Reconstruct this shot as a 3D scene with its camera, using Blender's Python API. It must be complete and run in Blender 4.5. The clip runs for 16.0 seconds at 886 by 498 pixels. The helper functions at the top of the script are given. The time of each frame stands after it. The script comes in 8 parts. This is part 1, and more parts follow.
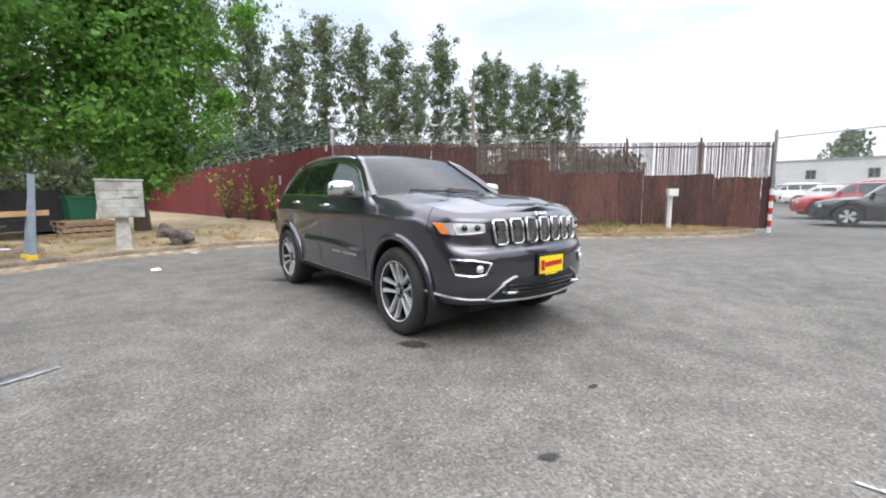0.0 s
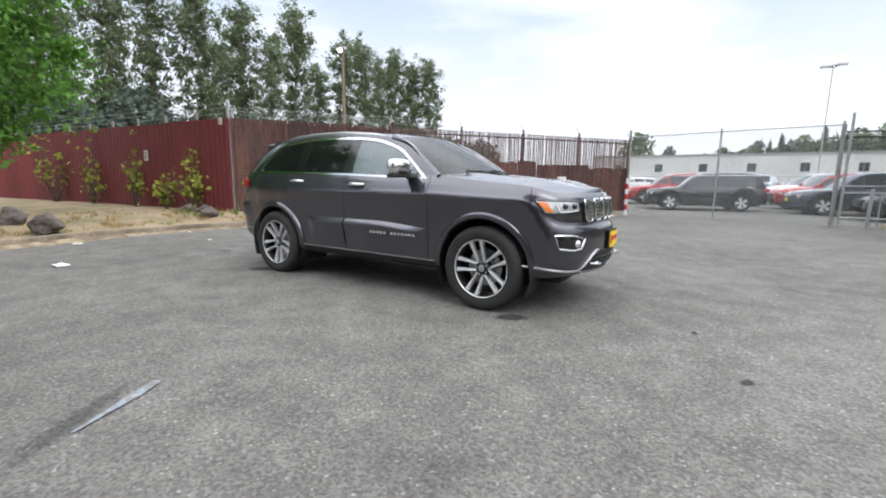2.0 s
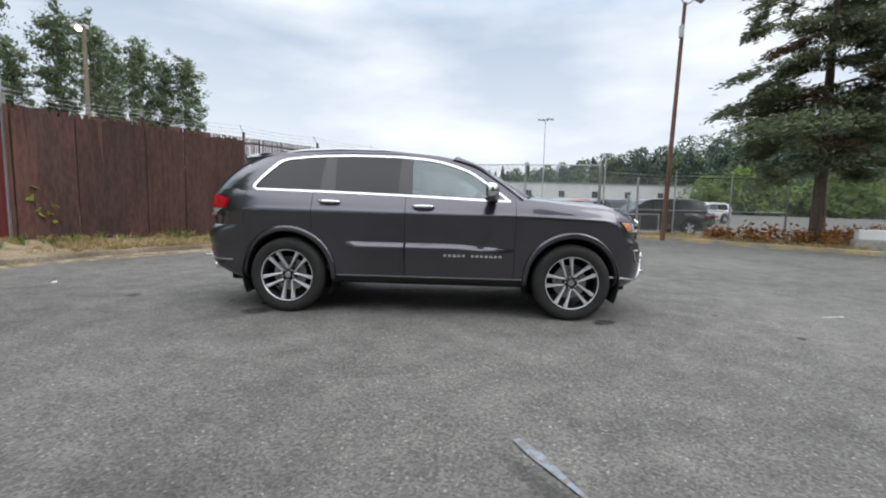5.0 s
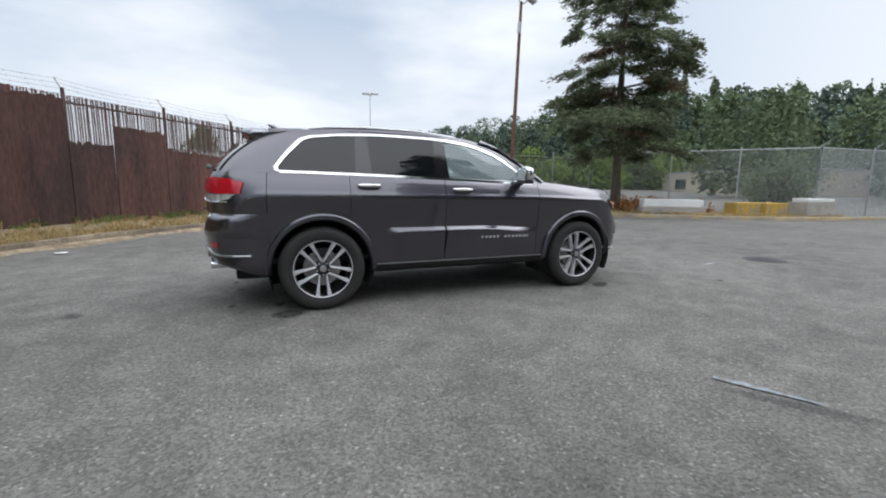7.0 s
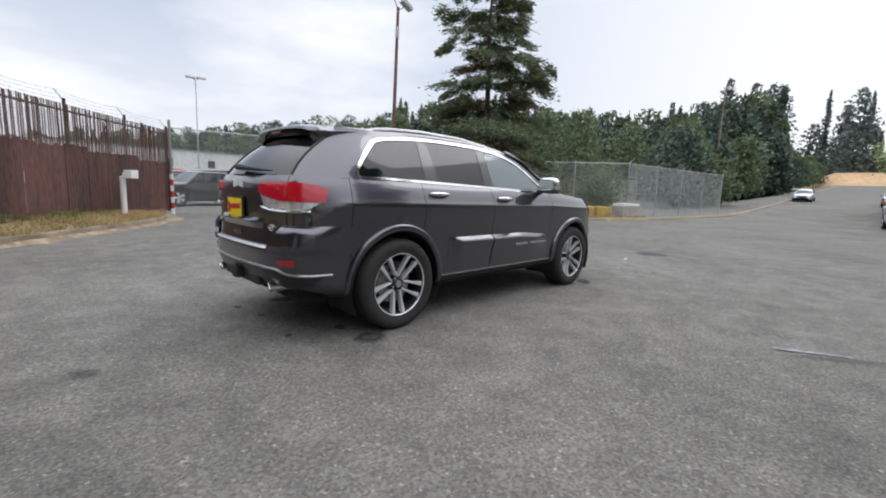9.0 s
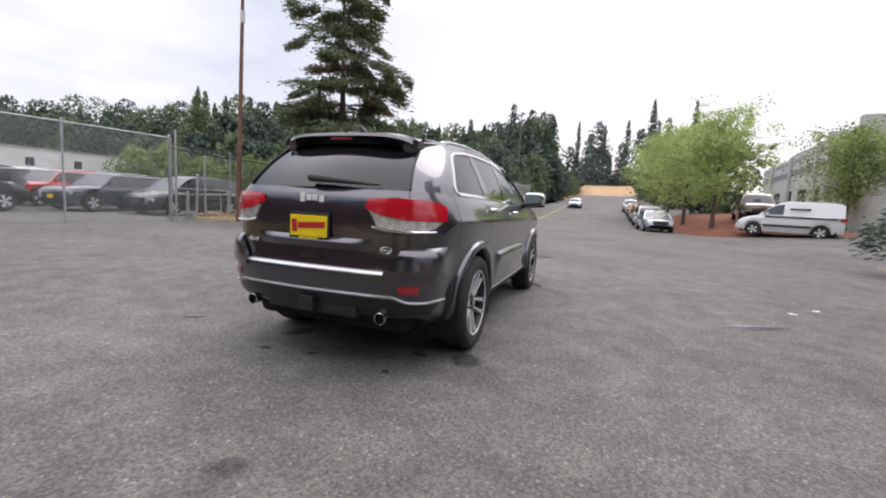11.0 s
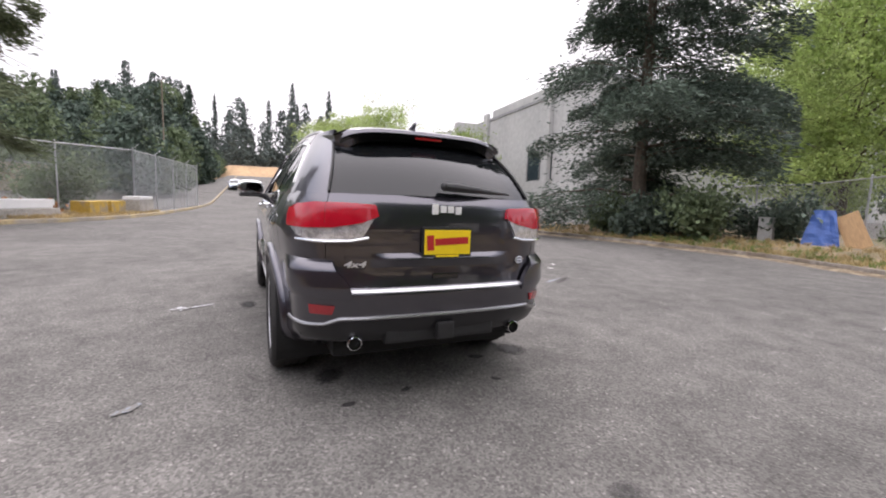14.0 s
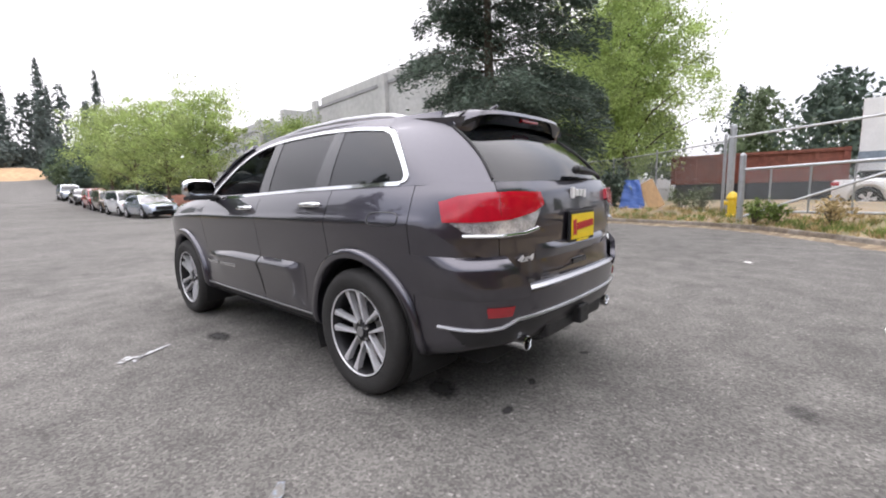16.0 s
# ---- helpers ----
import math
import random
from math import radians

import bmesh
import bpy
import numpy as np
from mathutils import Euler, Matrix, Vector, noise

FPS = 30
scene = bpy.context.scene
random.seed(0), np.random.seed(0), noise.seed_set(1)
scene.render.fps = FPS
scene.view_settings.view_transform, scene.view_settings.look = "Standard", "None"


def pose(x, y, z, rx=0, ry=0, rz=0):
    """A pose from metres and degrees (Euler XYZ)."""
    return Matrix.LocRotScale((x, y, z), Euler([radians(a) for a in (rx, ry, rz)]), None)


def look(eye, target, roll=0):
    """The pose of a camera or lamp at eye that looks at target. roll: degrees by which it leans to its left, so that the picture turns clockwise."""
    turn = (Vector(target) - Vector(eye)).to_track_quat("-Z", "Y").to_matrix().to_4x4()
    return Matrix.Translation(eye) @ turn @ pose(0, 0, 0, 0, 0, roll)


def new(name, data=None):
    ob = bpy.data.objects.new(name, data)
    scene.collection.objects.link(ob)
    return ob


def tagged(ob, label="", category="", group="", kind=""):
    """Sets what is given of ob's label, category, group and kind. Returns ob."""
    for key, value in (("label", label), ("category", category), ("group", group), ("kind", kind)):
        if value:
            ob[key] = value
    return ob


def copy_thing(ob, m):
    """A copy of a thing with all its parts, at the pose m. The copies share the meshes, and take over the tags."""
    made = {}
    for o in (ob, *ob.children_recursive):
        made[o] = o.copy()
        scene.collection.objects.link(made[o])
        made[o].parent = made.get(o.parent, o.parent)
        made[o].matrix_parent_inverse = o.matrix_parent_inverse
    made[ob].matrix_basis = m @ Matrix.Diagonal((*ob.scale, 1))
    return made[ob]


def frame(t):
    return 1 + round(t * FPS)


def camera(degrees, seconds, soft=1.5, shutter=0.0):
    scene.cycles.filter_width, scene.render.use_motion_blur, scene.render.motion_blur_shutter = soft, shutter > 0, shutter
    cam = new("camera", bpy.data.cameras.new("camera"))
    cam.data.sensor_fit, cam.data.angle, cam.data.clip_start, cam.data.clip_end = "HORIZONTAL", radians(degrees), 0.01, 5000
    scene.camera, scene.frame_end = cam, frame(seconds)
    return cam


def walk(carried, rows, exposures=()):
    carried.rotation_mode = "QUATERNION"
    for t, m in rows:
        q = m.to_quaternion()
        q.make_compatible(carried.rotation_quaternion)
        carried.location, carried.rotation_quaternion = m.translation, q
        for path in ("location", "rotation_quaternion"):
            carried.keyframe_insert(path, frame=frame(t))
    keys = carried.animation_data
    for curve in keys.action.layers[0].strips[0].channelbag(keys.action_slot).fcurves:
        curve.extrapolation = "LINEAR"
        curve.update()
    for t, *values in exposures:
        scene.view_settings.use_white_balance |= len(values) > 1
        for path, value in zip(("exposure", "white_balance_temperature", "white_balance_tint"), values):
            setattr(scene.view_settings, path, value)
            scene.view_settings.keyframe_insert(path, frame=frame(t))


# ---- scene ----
cam = camera(92.2, 16.0, soft=2.0)
PATH = [
    (0, (4.623, -2.812, 1.198), (3.045, -1.607, 0.958), -0.4),
    (0.5, (4.358, -3.32, 1.167), (2.918, -1.955, 0.921), -0.2),
    (1, (4.02, -3.761, 1.14), (2.713, -2.27, 0.872), 0.6),
    (1.5, (3.565, -4.061, 1.143), (2.421, -2.443, 0.869), 1.3),
    (2, (3.211, -4.278, 1.147), (2.144, -2.614, 0.841), 0.7),
    (2.5, (2.733, -4.479, 1.151), (1.826, -2.723, 0.845), 0.9),
    (3, (2.279, -4.733, 1.146), (1.546, -2.897, 0.841), -0.5),
    (3.5, (1.785, -4.895, 1.138), (1.199, -3.004, 0.852), 0.2),
    (4, (1.297, -5.091, 1.137), (0.891, -3.149, 0.891), 0.0),
    (4.5, (0.792, -5.178, 1.144), (0.547, -3.206, 0.913), 0.7),
    (4.7, (0.597, -5.211, 1.124), (0.426, -3.228, 0.923), 0.9),
    (6.8, (-1.754, -5.001, 1.184), (-1.086, -3.131, 0.945), 1.6),
    (7, (-1.948, -4.878, 1.167), (-1.177, -3.057, 0.87), 0.9),
    (7.5, (-2.419, -4.604, 1.183), (-1.515, -2.842, 0.901), 3.0),
    (8, (-2.887, -4.318, 1.171), (-1.769, -2.675, 0.947), 0.9),
    (8.2, (-3.057, -4.199, 1.173), (-1.877, -2.6, 0.947), 1.5),
    (10.3, (-4.536, -2.522, 1.205), (-2.807, -1.545, 0.963), 1.7),
    (10.5, (-4.619, -2.325, 1.185), (-2.847, -1.422, 0.976), 2.4),
    (11, (-4.813, -1.838, 1.195), (-2.948, -1.149, 0.978), 3.0),
    (11.5, (-4.978, -1.346, 1.188), (-3.04, -0.902, 0.966), 2.6),
    (12, (-5.057, -0.836, 1.196), (-3.084, -0.595, 0.978), 3.2),
    (12.5, (-5.085, -0.326, 1.193), (-3.102, -0.367, 0.935), 3.4),
    (13, (-4.998, 0.164, 1.203), (-3.033, -0.113, 0.952), 3.5),
    (13.5, (-4.925, 0.633, 1.226), (-3.033, 0.041, 0.962), 3.0),
    (14, (-4.693, 1.078, 1.243), (-2.893, 0.237, 1.011), 2.2),
    (14.5, (-4.5, 1.528, 1.235), (-2.838, 0.442, 0.996), 2.2),
    (15, (-4.202, 1.894, 1.247), (-2.629, 0.68, 1.017), 1.2),
    (15.5, (-3.888, 2.222, 1.239), (-2.439, 0.867, 0.989), 1.3),
    (16, (-3.514, 2.392, 1.228), (-2.183, 0.925, 0.948), -1.7),
]
walk(cam, [(t, look(eye, target, roll)) for t, eye, target, roll in PATH],
     [(0, 0.66, 6350, 13), (1.5, 0.52, 6350, 12), (2.5, 0.42, 6350, 11), (4, 0.2, 6330, 11), (4.7, 0.1, 6280, 10), (7.5, 0.04, 6180, 10), (8.2, 0.04, 6250, 11),
      (10.5, 0.16, 6480, 16), (12, 0.22, 6580, 21), (13.5, 0.36, 6620, 22), (14.5, 0.5, 6560, 20), (16, 0.56, 6500, 18)])

# ---- world and light ----
world = bpy.data.worlds.new("sky")
scene.world = world
world.use_nodes = True
wn, wl = world.node_tree.nodes, world.node_tree.links
wn.clear()
sky = wn.new("ShaderNodeTexSky")
sky.sky_type, sky.sun_disc = "NISHITA", False
sky.sun_elevation, sky.sun_rotation = radians(48), radians(100)
sky.air_density, sky.dust_density = 1.0, 2.5
sky_dim = wn.new("ShaderNodeVectorMath")
sky_dim.operation = "SCALE"
sky_dim.inputs["Scale"].default_value = 0.085
coord = wn.new("ShaderNodeTexCoord")
stretch = wn.new("ShaderNodeMapping")
stretch.inputs["Scale"].default_value = (1.0, 1.0, 3.2)
clouds = wn.new("ShaderNodeTexNoise")
clouds.inputs["Scale"].default_value, clouds.inputs["Detail"].default_value = 1.5, 5.0
clouds.inputs["Roughness"].default_value = 0.5
cover = wn.new("ShaderNodeMapRange")
cover.inputs["From Min"].default_value, cover.inputs["From Max"].default_value = 0.46, 0.70
cover.inputs["To Min"].default_value, cover.inputs["To Max"].default_value = 0.0, 1.0
tone = wn.new("ShaderNodeMix")
tone.data_type = "RGBA"
tone.inputs["B"].default_value = (0.96, 0.98, 1.0, 1)
back = wn.new("ShaderNodeBackground")
back.inputs["Strength"].default_value = 1.0
wout = wn.new("ShaderNodeOutputWorld")
wl.new(coord.outputs["Generated"], stretch.inputs["Vector"])
wl.new(stretch.outputs["Vector"], clouds.inputs["Vector"])
wl.new(clouds.outputs["Fac"], cover.inputs["Value"])
# thin veil of cloud over the clear sky where the cover is lightest, white again towards the horizon
veil = wn.new("ShaderNodeMix")
veil.data_type = "RGBA"
veil.inputs["Factor"].default_value = 0.85
veil.inputs["B"].default_value = (0.58, 0.67, 0.79, 1)
split = wn.new("ShaderNodeSeparateXYZ")
low = wn.new("ShaderNodeMapRange")
low.inputs["From Min"].default_value, low.inputs["From Max"].default_value = 0.0, 0.36
low.inputs["To Min"].default_value, low.inputs["To Max"].default_value = 0.95, 0.0
whole = wn.new("ShaderNodeMath")
whole.operation = "MAXIMUM"
wl.new(coord.outputs["Generated"], split.inputs["Vector"])
wl.new(split.outputs["Z"], low.inputs["Value"])
wl.new(cover.outputs["Result"], whole.inputs[0])
wl.new(low.outputs["Result"], whole.inputs[1])
high = wn.new("ShaderNodeMapRange")
high.inputs["From Min"].default_value, high.inputs["From Max"].default_value = 0.42, 0.68
high.inputs["To Min"].default_value, high.inputs["To Max"].default_value = 0.0, 1.0
thick = wn.new("ShaderNodeMath")
thick.operation = "MAXIMUM"
wl.new(split.outputs["Z"], high.inputs["Value"])
wl.new(whole.outputs["Value"], thick.inputs[0])
wl.new(high.outputs["Result"], thick.inputs[1])
# the haze is brightest round the veiled sun
sunward = wn.new("ShaderNodeVectorMath")
sunward.operation = "DOT_PRODUCT"
sunward.inputs[1].default_value = (0.86, -0.5, 0.0)
haze = wn.new("ShaderNodeMapRange")
haze.inputs["From Min"].default_value, haze.inputs["From Max"].default_value = 0.1, 0.75
full = wn.new("ShaderNodeMath")
full.operation = "MAXIMUM"
wl.new(coord.outputs["Generated"], sunward.inputs[0])
wl.new(sunward.outputs["Value"], haze.inputs["Value"])
wl.new(thick.outputs["Value"], full.inputs[0])
wl.new(haze.outputs["Result"], full.inputs[1])
wl.new(full.outputs["Value"], tone.inputs["Factor"])
wl.new(sky.outputs["Color"], sky_dim.inputs[0])
wl.new(sky_dim.outputs["Vector"], veil.inputs["A"])
wl.new(veil.outputs["Result"], tone.inputs["A"])
# an overcast vault is brighter overhead than low down
vault = wn.new("ShaderNodeMapRange")
vault.inputs["From Min"].default_value, vault.inputs["From Max"].default_value = 0.37, 0.75
vault.inputs["To Min"].default_value, vault.inputs["To Max"].default_value = 1.0, 2.3
wl.new(split.outputs["Z"], vault.inputs["Value"])
wl.new(vault.outputs["Result"], back.inputs["Strength"])
wl.new(tone.outputs["Result"], back.inputs["Color"])
wl.new(back.outputs["Background"], wout.inputs["Surface"])
sun = new("sun", bpy.data.lights.new("sun", "SUN"))
sun.data.energy, sun.data.angle, sun.data.color = 0.7, radians(35), (1.0, 0.985, 0.96)
sun.matrix_world = look((30, -8, 36), (0, 0, 0))


# ---- materials ----
def shade(name, color, rough=0.6, metal=0.0, vary=0.25, scale=6.0, bump=0.0, bump_scale=60.0, coat=0.0, spec=0.5,
          color2=None, mix_scale=1.0, mix_lo=0.45, mix_hi=0.6, per_object=0.0, stretch=None):
    """A Principled surface with tone variation at two scales, an optional second colour in patches, and fine relief."""
    m = bpy.data.materials.new(name)
    m.use_nodes = True
    n, l = m.node_tree.nodes, m.node_tree.links
    b = n["Principled BSDF"]
    b.inputs["Roughness"].default_value, b.inputs["Metallic"].default_value = rough, metal
    b.inputs["Coat Weight"].default_value, b.inputs["Coat Roughness"].default_value = coat, 0.03
    b.inputs["Specular IOR Level"].default_value = spec
    tc = n.new("ShaderNodeTexCoord")
    src = tc.outputs["Object"]
    if stretch:
        mp = n.new("ShaderNodeMapping")
        mp.inputs["Scale"].default_value = stretch
        l.new(src, mp.inputs["Vector"])
        src = mp.outputs["Vector"]

    def noise_tex(s, detail=4.0):
        t = n.new("ShaderNodeTexNoise")
        t.inputs["Scale"].default_value, t.inputs["Detail"].default_value = s, detail
        l.new(src, t.inputs["Vector"])
        return t.outputs["Fac"]

    base = None
    if color2:
        rng = n.new("ShaderNodeMapRange")
        rng.inputs["From Min"].default_value, rng.inputs["From Max"].default_value = mix_lo, mix_hi
        l.new(noise_tex(mix_scale, 6.0), rng.inputs["Value"])
        mix = n.new("ShaderNodeMix")
        mix.data_type = "RGBA"
        mix.inputs["A"].default_value, mix.inputs["B"].default_value = (*color, 1), (*color2, 1)
        l.new(rng.outputs["Result"], mix.inputs["Factor"])
        base = mix.outputs["Result"]
    hsv = n.new("ShaderNodeHueSaturation")
    hsv.inputs["Color"].default_value = (*color, 1)
    if base:
        l.new(base, hsv.inputs["Color"])
    total = n.new("ShaderNodeMath")
    total.operation = "ADD"
    r1, r2 = n.new("ShaderNodeMapRange"), n.new("ShaderNodeMapRange")
    r1.inputs["To Min"].default_value, r1.inputs["To Max"].default_value = 0.5 - vary, 0.5 + vary
    r2.inputs["To Min"].default_value, r2.inputs["To Max"].default_value = 0.5 - vary, 0.5 + vary
    for r in (r1, r2):
        r.inputs["From Min"].default_value, r.inputs["From Max"].default_value = 0.25, 0.75
    l.new(noise_tex(scale), r1.inputs["Value"])
    l.new(noise_tex(scale * 9.0, 2.0), r2.inputs["Value"])
    l.new(r1.outputs["Result"], total.inputs[0])
    l.new(r2.outputs["Result"], total.inputs[1])
    value = total.outputs["Value"]
    if per_object:
        info = n.new("ShaderNodeObjectInfo")
        r3 = n.new("ShaderNodeMapRange")
        r3.inputs["To Min"].default_value, r3.inputs["To Max"].default_value = 1 - per_object, 1 + per_object
        l.new(info.outputs["Random"], r3.inputs["Value"])
        mul = n.new("ShaderNodeMath")
        mul.operation = "MULTIPLY"
        l.new(value, mul.inputs[0])
        l.new(r3.outputs["Result"], mul.inputs[1])
        value = mul.outputs["Value"]
    l.new(value, hsv.inputs["Value"])
    l.new(hsv.outputs["Color"], b.inputs["Base Color"])
    if bump:
        bp = n.new("ShaderNodeBump")
        bp.inputs["Strength"].default_value, bp.inputs["Distance"].default_value = bump, 0.02
        l.new(noise_tex(bump_scale, 3.0), bp.inputs["Height"])
        l.new(bp.outputs["Normal"], b.inputs["Normal"])
    return m


def glass(name, color, alpha_mix, rough=0.02, ior=1.5, coat=1.0):
    """A thin tinted pane: part clear, part dark glossy body."""
    m = bpy.data.materials.new(name)
    m.use_nodes = True
    n, l = m.node_tree.nodes, m.node_tree.links
    b = n["Principled BSDF"]
    b.inputs["Base Color"].default_value = (*color, 1)
    b.inputs["Roughness"].default_value = rough
    b.inputs["IOR"].default_value = b.inputs["Coat IOR"].default_value = ior
    b.inputs["Coat Weight"].default_value = coat
    tr = n.new("ShaderNodeBsdfTransparent")
    tr.inputs["Color"].default_value = (0.72, 0.78, 0.78, 1)
    mix = n.new("ShaderNodeMixShader")
    mix.inputs["Fac"].default_value = alpha_mix
    l.new(tr.outputs["BSDF"], mix.inputs[1])
    l.new(b.outputs["BSDF"], mix.inputs[2])
    l.new(mix.outputs["Shader"], n["Material Output"].inputs["Surface"])
    return m


# ---- building helpers ----
def part(name, bm, material, parent=None, label="", smooth=False, m=None):
    me = bpy.data.meshes.new(name)
    bm.to_mesh(me)
    bm.free()
    if smooth:
        me.shade_smooth()
        me.set_sharp_from_angle(angle=radians(38))
    for one in material if isinstance(material, (list, tuple)) else [material]:
        me.materials.append(one)
    ob = new(name, me)
    ob.parent = parent
    if m is not None:
        ob.matrix_basis = m
    if label:
        ob["label"] = label
    return ob


def thing(name, m, label, category, group="", kind=""):
    ob = new(name)
    ob.matrix_basis = m
    ob.empty_display_size = 0.2
    return tagged(ob, label, category, group, kind)


def box(bm, lo, hi, m=None, bevel=0.0):
    v = bmesh.ops.create_cube(bm, size=1.0)["verts"]
    for p in v:
        p.co = Vector([lo[k] if p.co[k] < 0 else hi[k] for k in range(3)])
    if bevel:
        edges = {e for p in v for e in p.link_edges}
        out = bmesh.ops.bevel(bm, geom=list(edges), offset=bevel, segments=2, profile=0.7, affect="EDGES")
        v = list({p for f in out["faces"] for p in f.verts} | {p for p in v if p.is_valid})
    if m is not None:
        bmesh.ops.transform(bm, matrix=m, verts=v)
    return v


def tube(bm, points, radius, sides=8, cap=True, radii=None):
    """A swept round bar along points."""
    pts = [Vector(p) for p in points]
    rings = []
    for k, p in enumerate(pts):
        d = (pts[min(k + 1, len(pts) - 1)] - pts[max(k - 1, 0)]).normalized()
        a = d.orthogonal().normalized()
        if abs(d.z) < 0.9:
            a = d.cross(Vector((0, 0, 1))).normalized()
        c = d.cross(a)
        r = radii[k] if radii else radius
        rings.append([bm.verts.new(p + r * (math.cos(t) * a + math.sin(t) * c)) for t in [2 * math.pi * s / sides for s in range(sides)]])
    for r0, r1 in zip(rings, rings[1:]):
        for s in range(sides):
            bm.faces.new((r0[s], r0[(s + 1) % sides], r1[(s + 1) % sides], r1[s]))
    if cap:
        bm.faces.new(rings[0][::-1])
        bm.faces.new(rings[-1])
    return [v for r in rings for v in r]


def grid(bm, rows, close=False):
    """A sheet of quads over rows of points."""
    vs = [[bm.verts.new(p) for p in row] for row in rows]
    for a, b in zip(vs, vs[1:]):
        span = range(len(a) if close else len(a) - 1)
        for k in span:
            try:
                bm.faces.new((a[k], a[(k + 1) % len(a)], b[(k + 1) % len(a)], b[k]))
            except ValueError:
                pass
    return vs


def thicken(bm, depth):
    bmesh.ops.recalc_face_normals(bm, faces=bm.faces)
    bmesh.ops.solidify(bm, geom=list(bm.faces), thickness=depth)


def spline(xs, ys):
    """A smooth curve through knots (monotone cubic)."""
    xs, ys = np.array(xs, float), np.array(ys, float)
    d = np.diff(ys) / np.diff(xs)
    t = np.r_[d[0], [(0 if a * b <= 0 else 2 * a * b / (a + b)) for a, b in zip(d, d[1:])], d[-1]]

    grid_x = np.linspace(xs[0], xs[-1], 1501)
    k = np.clip(np.searchsorted(xs, grid_x) - 1, 0, len(xs) - 2)
    h = xs[k + 1] - xs[k]
    s = np.clip((grid_x - xs[k]) / h, 0, 1)
    table = ((2 * s**3 - 3 * s**2 + 1) * ys[k] + (s**3 - 2 * s**2 + s) * h * t[k] + (-2 * s**3 + 3 * s**2) * ys[k + 1] + (s**3 - s**2) * h * t[k + 1]).tolist()
    lo, pace = float(xs[0]), 1500 / float(xs[-1] - xs[0])

    def at(x):
        q = min(max((x - lo) * pace, 0.0), 1499.999)
        j = int(q)
        return table[j] + (table[j + 1] - table[j]) * (q - j)
    return at


def smooth01(a, b, x):
    s = min(max((x - a) / (b - a), 0.0), 1.0)
    return s * s * (3 - 2 * s)


def rise(x, start, soft=6.0):
    """A ramp that begins gently at start."""
    d = x - start
    return 0.0 if d < 0 else d * d / (2 * soft) if d < soft else d - soft / 2


def level(x, y):
    """Height of the paved ground: level round the car, climbing along the road and a little through the far yard."""
    east = 0.0535 * rise(x, 28, 14) * (1 - 0.55 * smooth01(5, 14, y)) * (1 - 0.7 * smooth01(14, 30, y))
    bank = 0.085 * rise(-y, 5.5, 3) * smooth01(10, 22, x) * (1 - smooth01(30, 60, -y))
    return bank + east * (1 - smooth01(150, 320, x) * 0.45) + 0.02 * rise(y, 12) * (1 - smooth01(60, 200, y) * 0.8)

# ---- surfaces ----
def asphalt_material():
    """Worn grey asphalt: pale chips in dark binder, broad stains, dark fine cracks."""
    m = shade("asphalt", (0.133, 0.1275, 0.118), 0.9, vary=0.22, scale=0.35, bump=0.0)
    n, l = m.node_tree.nodes, m.node_tree.links
    b = n["Principled BSDF"]
    b.inputs["Specular IOR Level"].default_value = 0.25
    old = b.inputs["Base Color"].links[0].from_socket
    tc = n.new("ShaderNodeTexCoord")
    chips = n.new("ShaderNodeTexVoronoi")
    chips.inputs["Scale"].default_value = 75.0
    grit = n.new("ShaderNodeTexNoise")
    grit.inputs["Scale"].default_value, grit.inputs["Detail"].default_value = 55.0, 6.0
    grit.inputs["Roughness"].default_value = 0.75
    for t in (chips, grit):
        l.new(tc.outputs["Object"], t.inputs["Vector"])
    sep = n.new("ShaderNodeSeparateColor")
    l.new(chips.outputs["Color"], sep.inputs["Color"])
    pick = n.new("ShaderNodeMapRange")
    pick.inputs["From Min"].default_value, pick.inputs["From Max"].default_value = 0.0, 1.0
    pick.inputs["To Min"].default_value, pick.inputs["To Max"].default_value = 0.66, 1.34
    l.new(sep.outputs["Red"], pick.inputs["Value"])
    bright = n.new("ShaderNodeMapRange")
    bright.inputs["From Min"].default_value, bright.inputs["From Max"].default_value = 0.965, 0.985
    bright.inputs["To Min"].default_value, bright.inputs["To Max"].default_value = 0.0, 0.85
    l.new(sep.outputs["Green"], bright.inputs["Value"])
    g = n.new("ShaderNodeMapRange")
    g.inputs["From Min"].default_value, g.inputs["From Max"].default_value = 0.3, 0.7
    g.inputs["To Min"].default_value, g.inputs["To Max"].default_value = 0.74, 1.26
    l.new(grit.outputs["Fac"], g.inputs["Value"])
    mul, add = n.new("ShaderNodeMath"), n.new("ShaderNodeMath")
    mul.operation, add.operation = "MULTIPLY", "ADD"
    l.new(pick.outputs["Result"], mul.inputs[0])
    l.new(g.outputs["Result"], mul.inputs[1])
    l.new(mul.outputs["Value"], add.inputs[0])
    l.new(bright.outputs["Result"], add.inputs[1])
    scale_c = n.new("ShaderNodeVectorMath")
    scale_c.operation = "SCALE"
    l.new(old, scale_c.inputs[0])
    l.new(add.outputs["Value"], scale_c.inputs["Scale"])
    l.new(scale_c.outputs["Vector"], b.inputs["Base Color"])
    bp = n.new("ShaderNodeBump")
    bp.inputs["Strength"].default_value, bp.inputs["Distance"].default_value = 0.6, 0.006
    l.new(add.outputs["Value"], bp.inputs["Height"])
    l.new(bp.outputs["Normal"], b.inputs["Normal"])
    return m


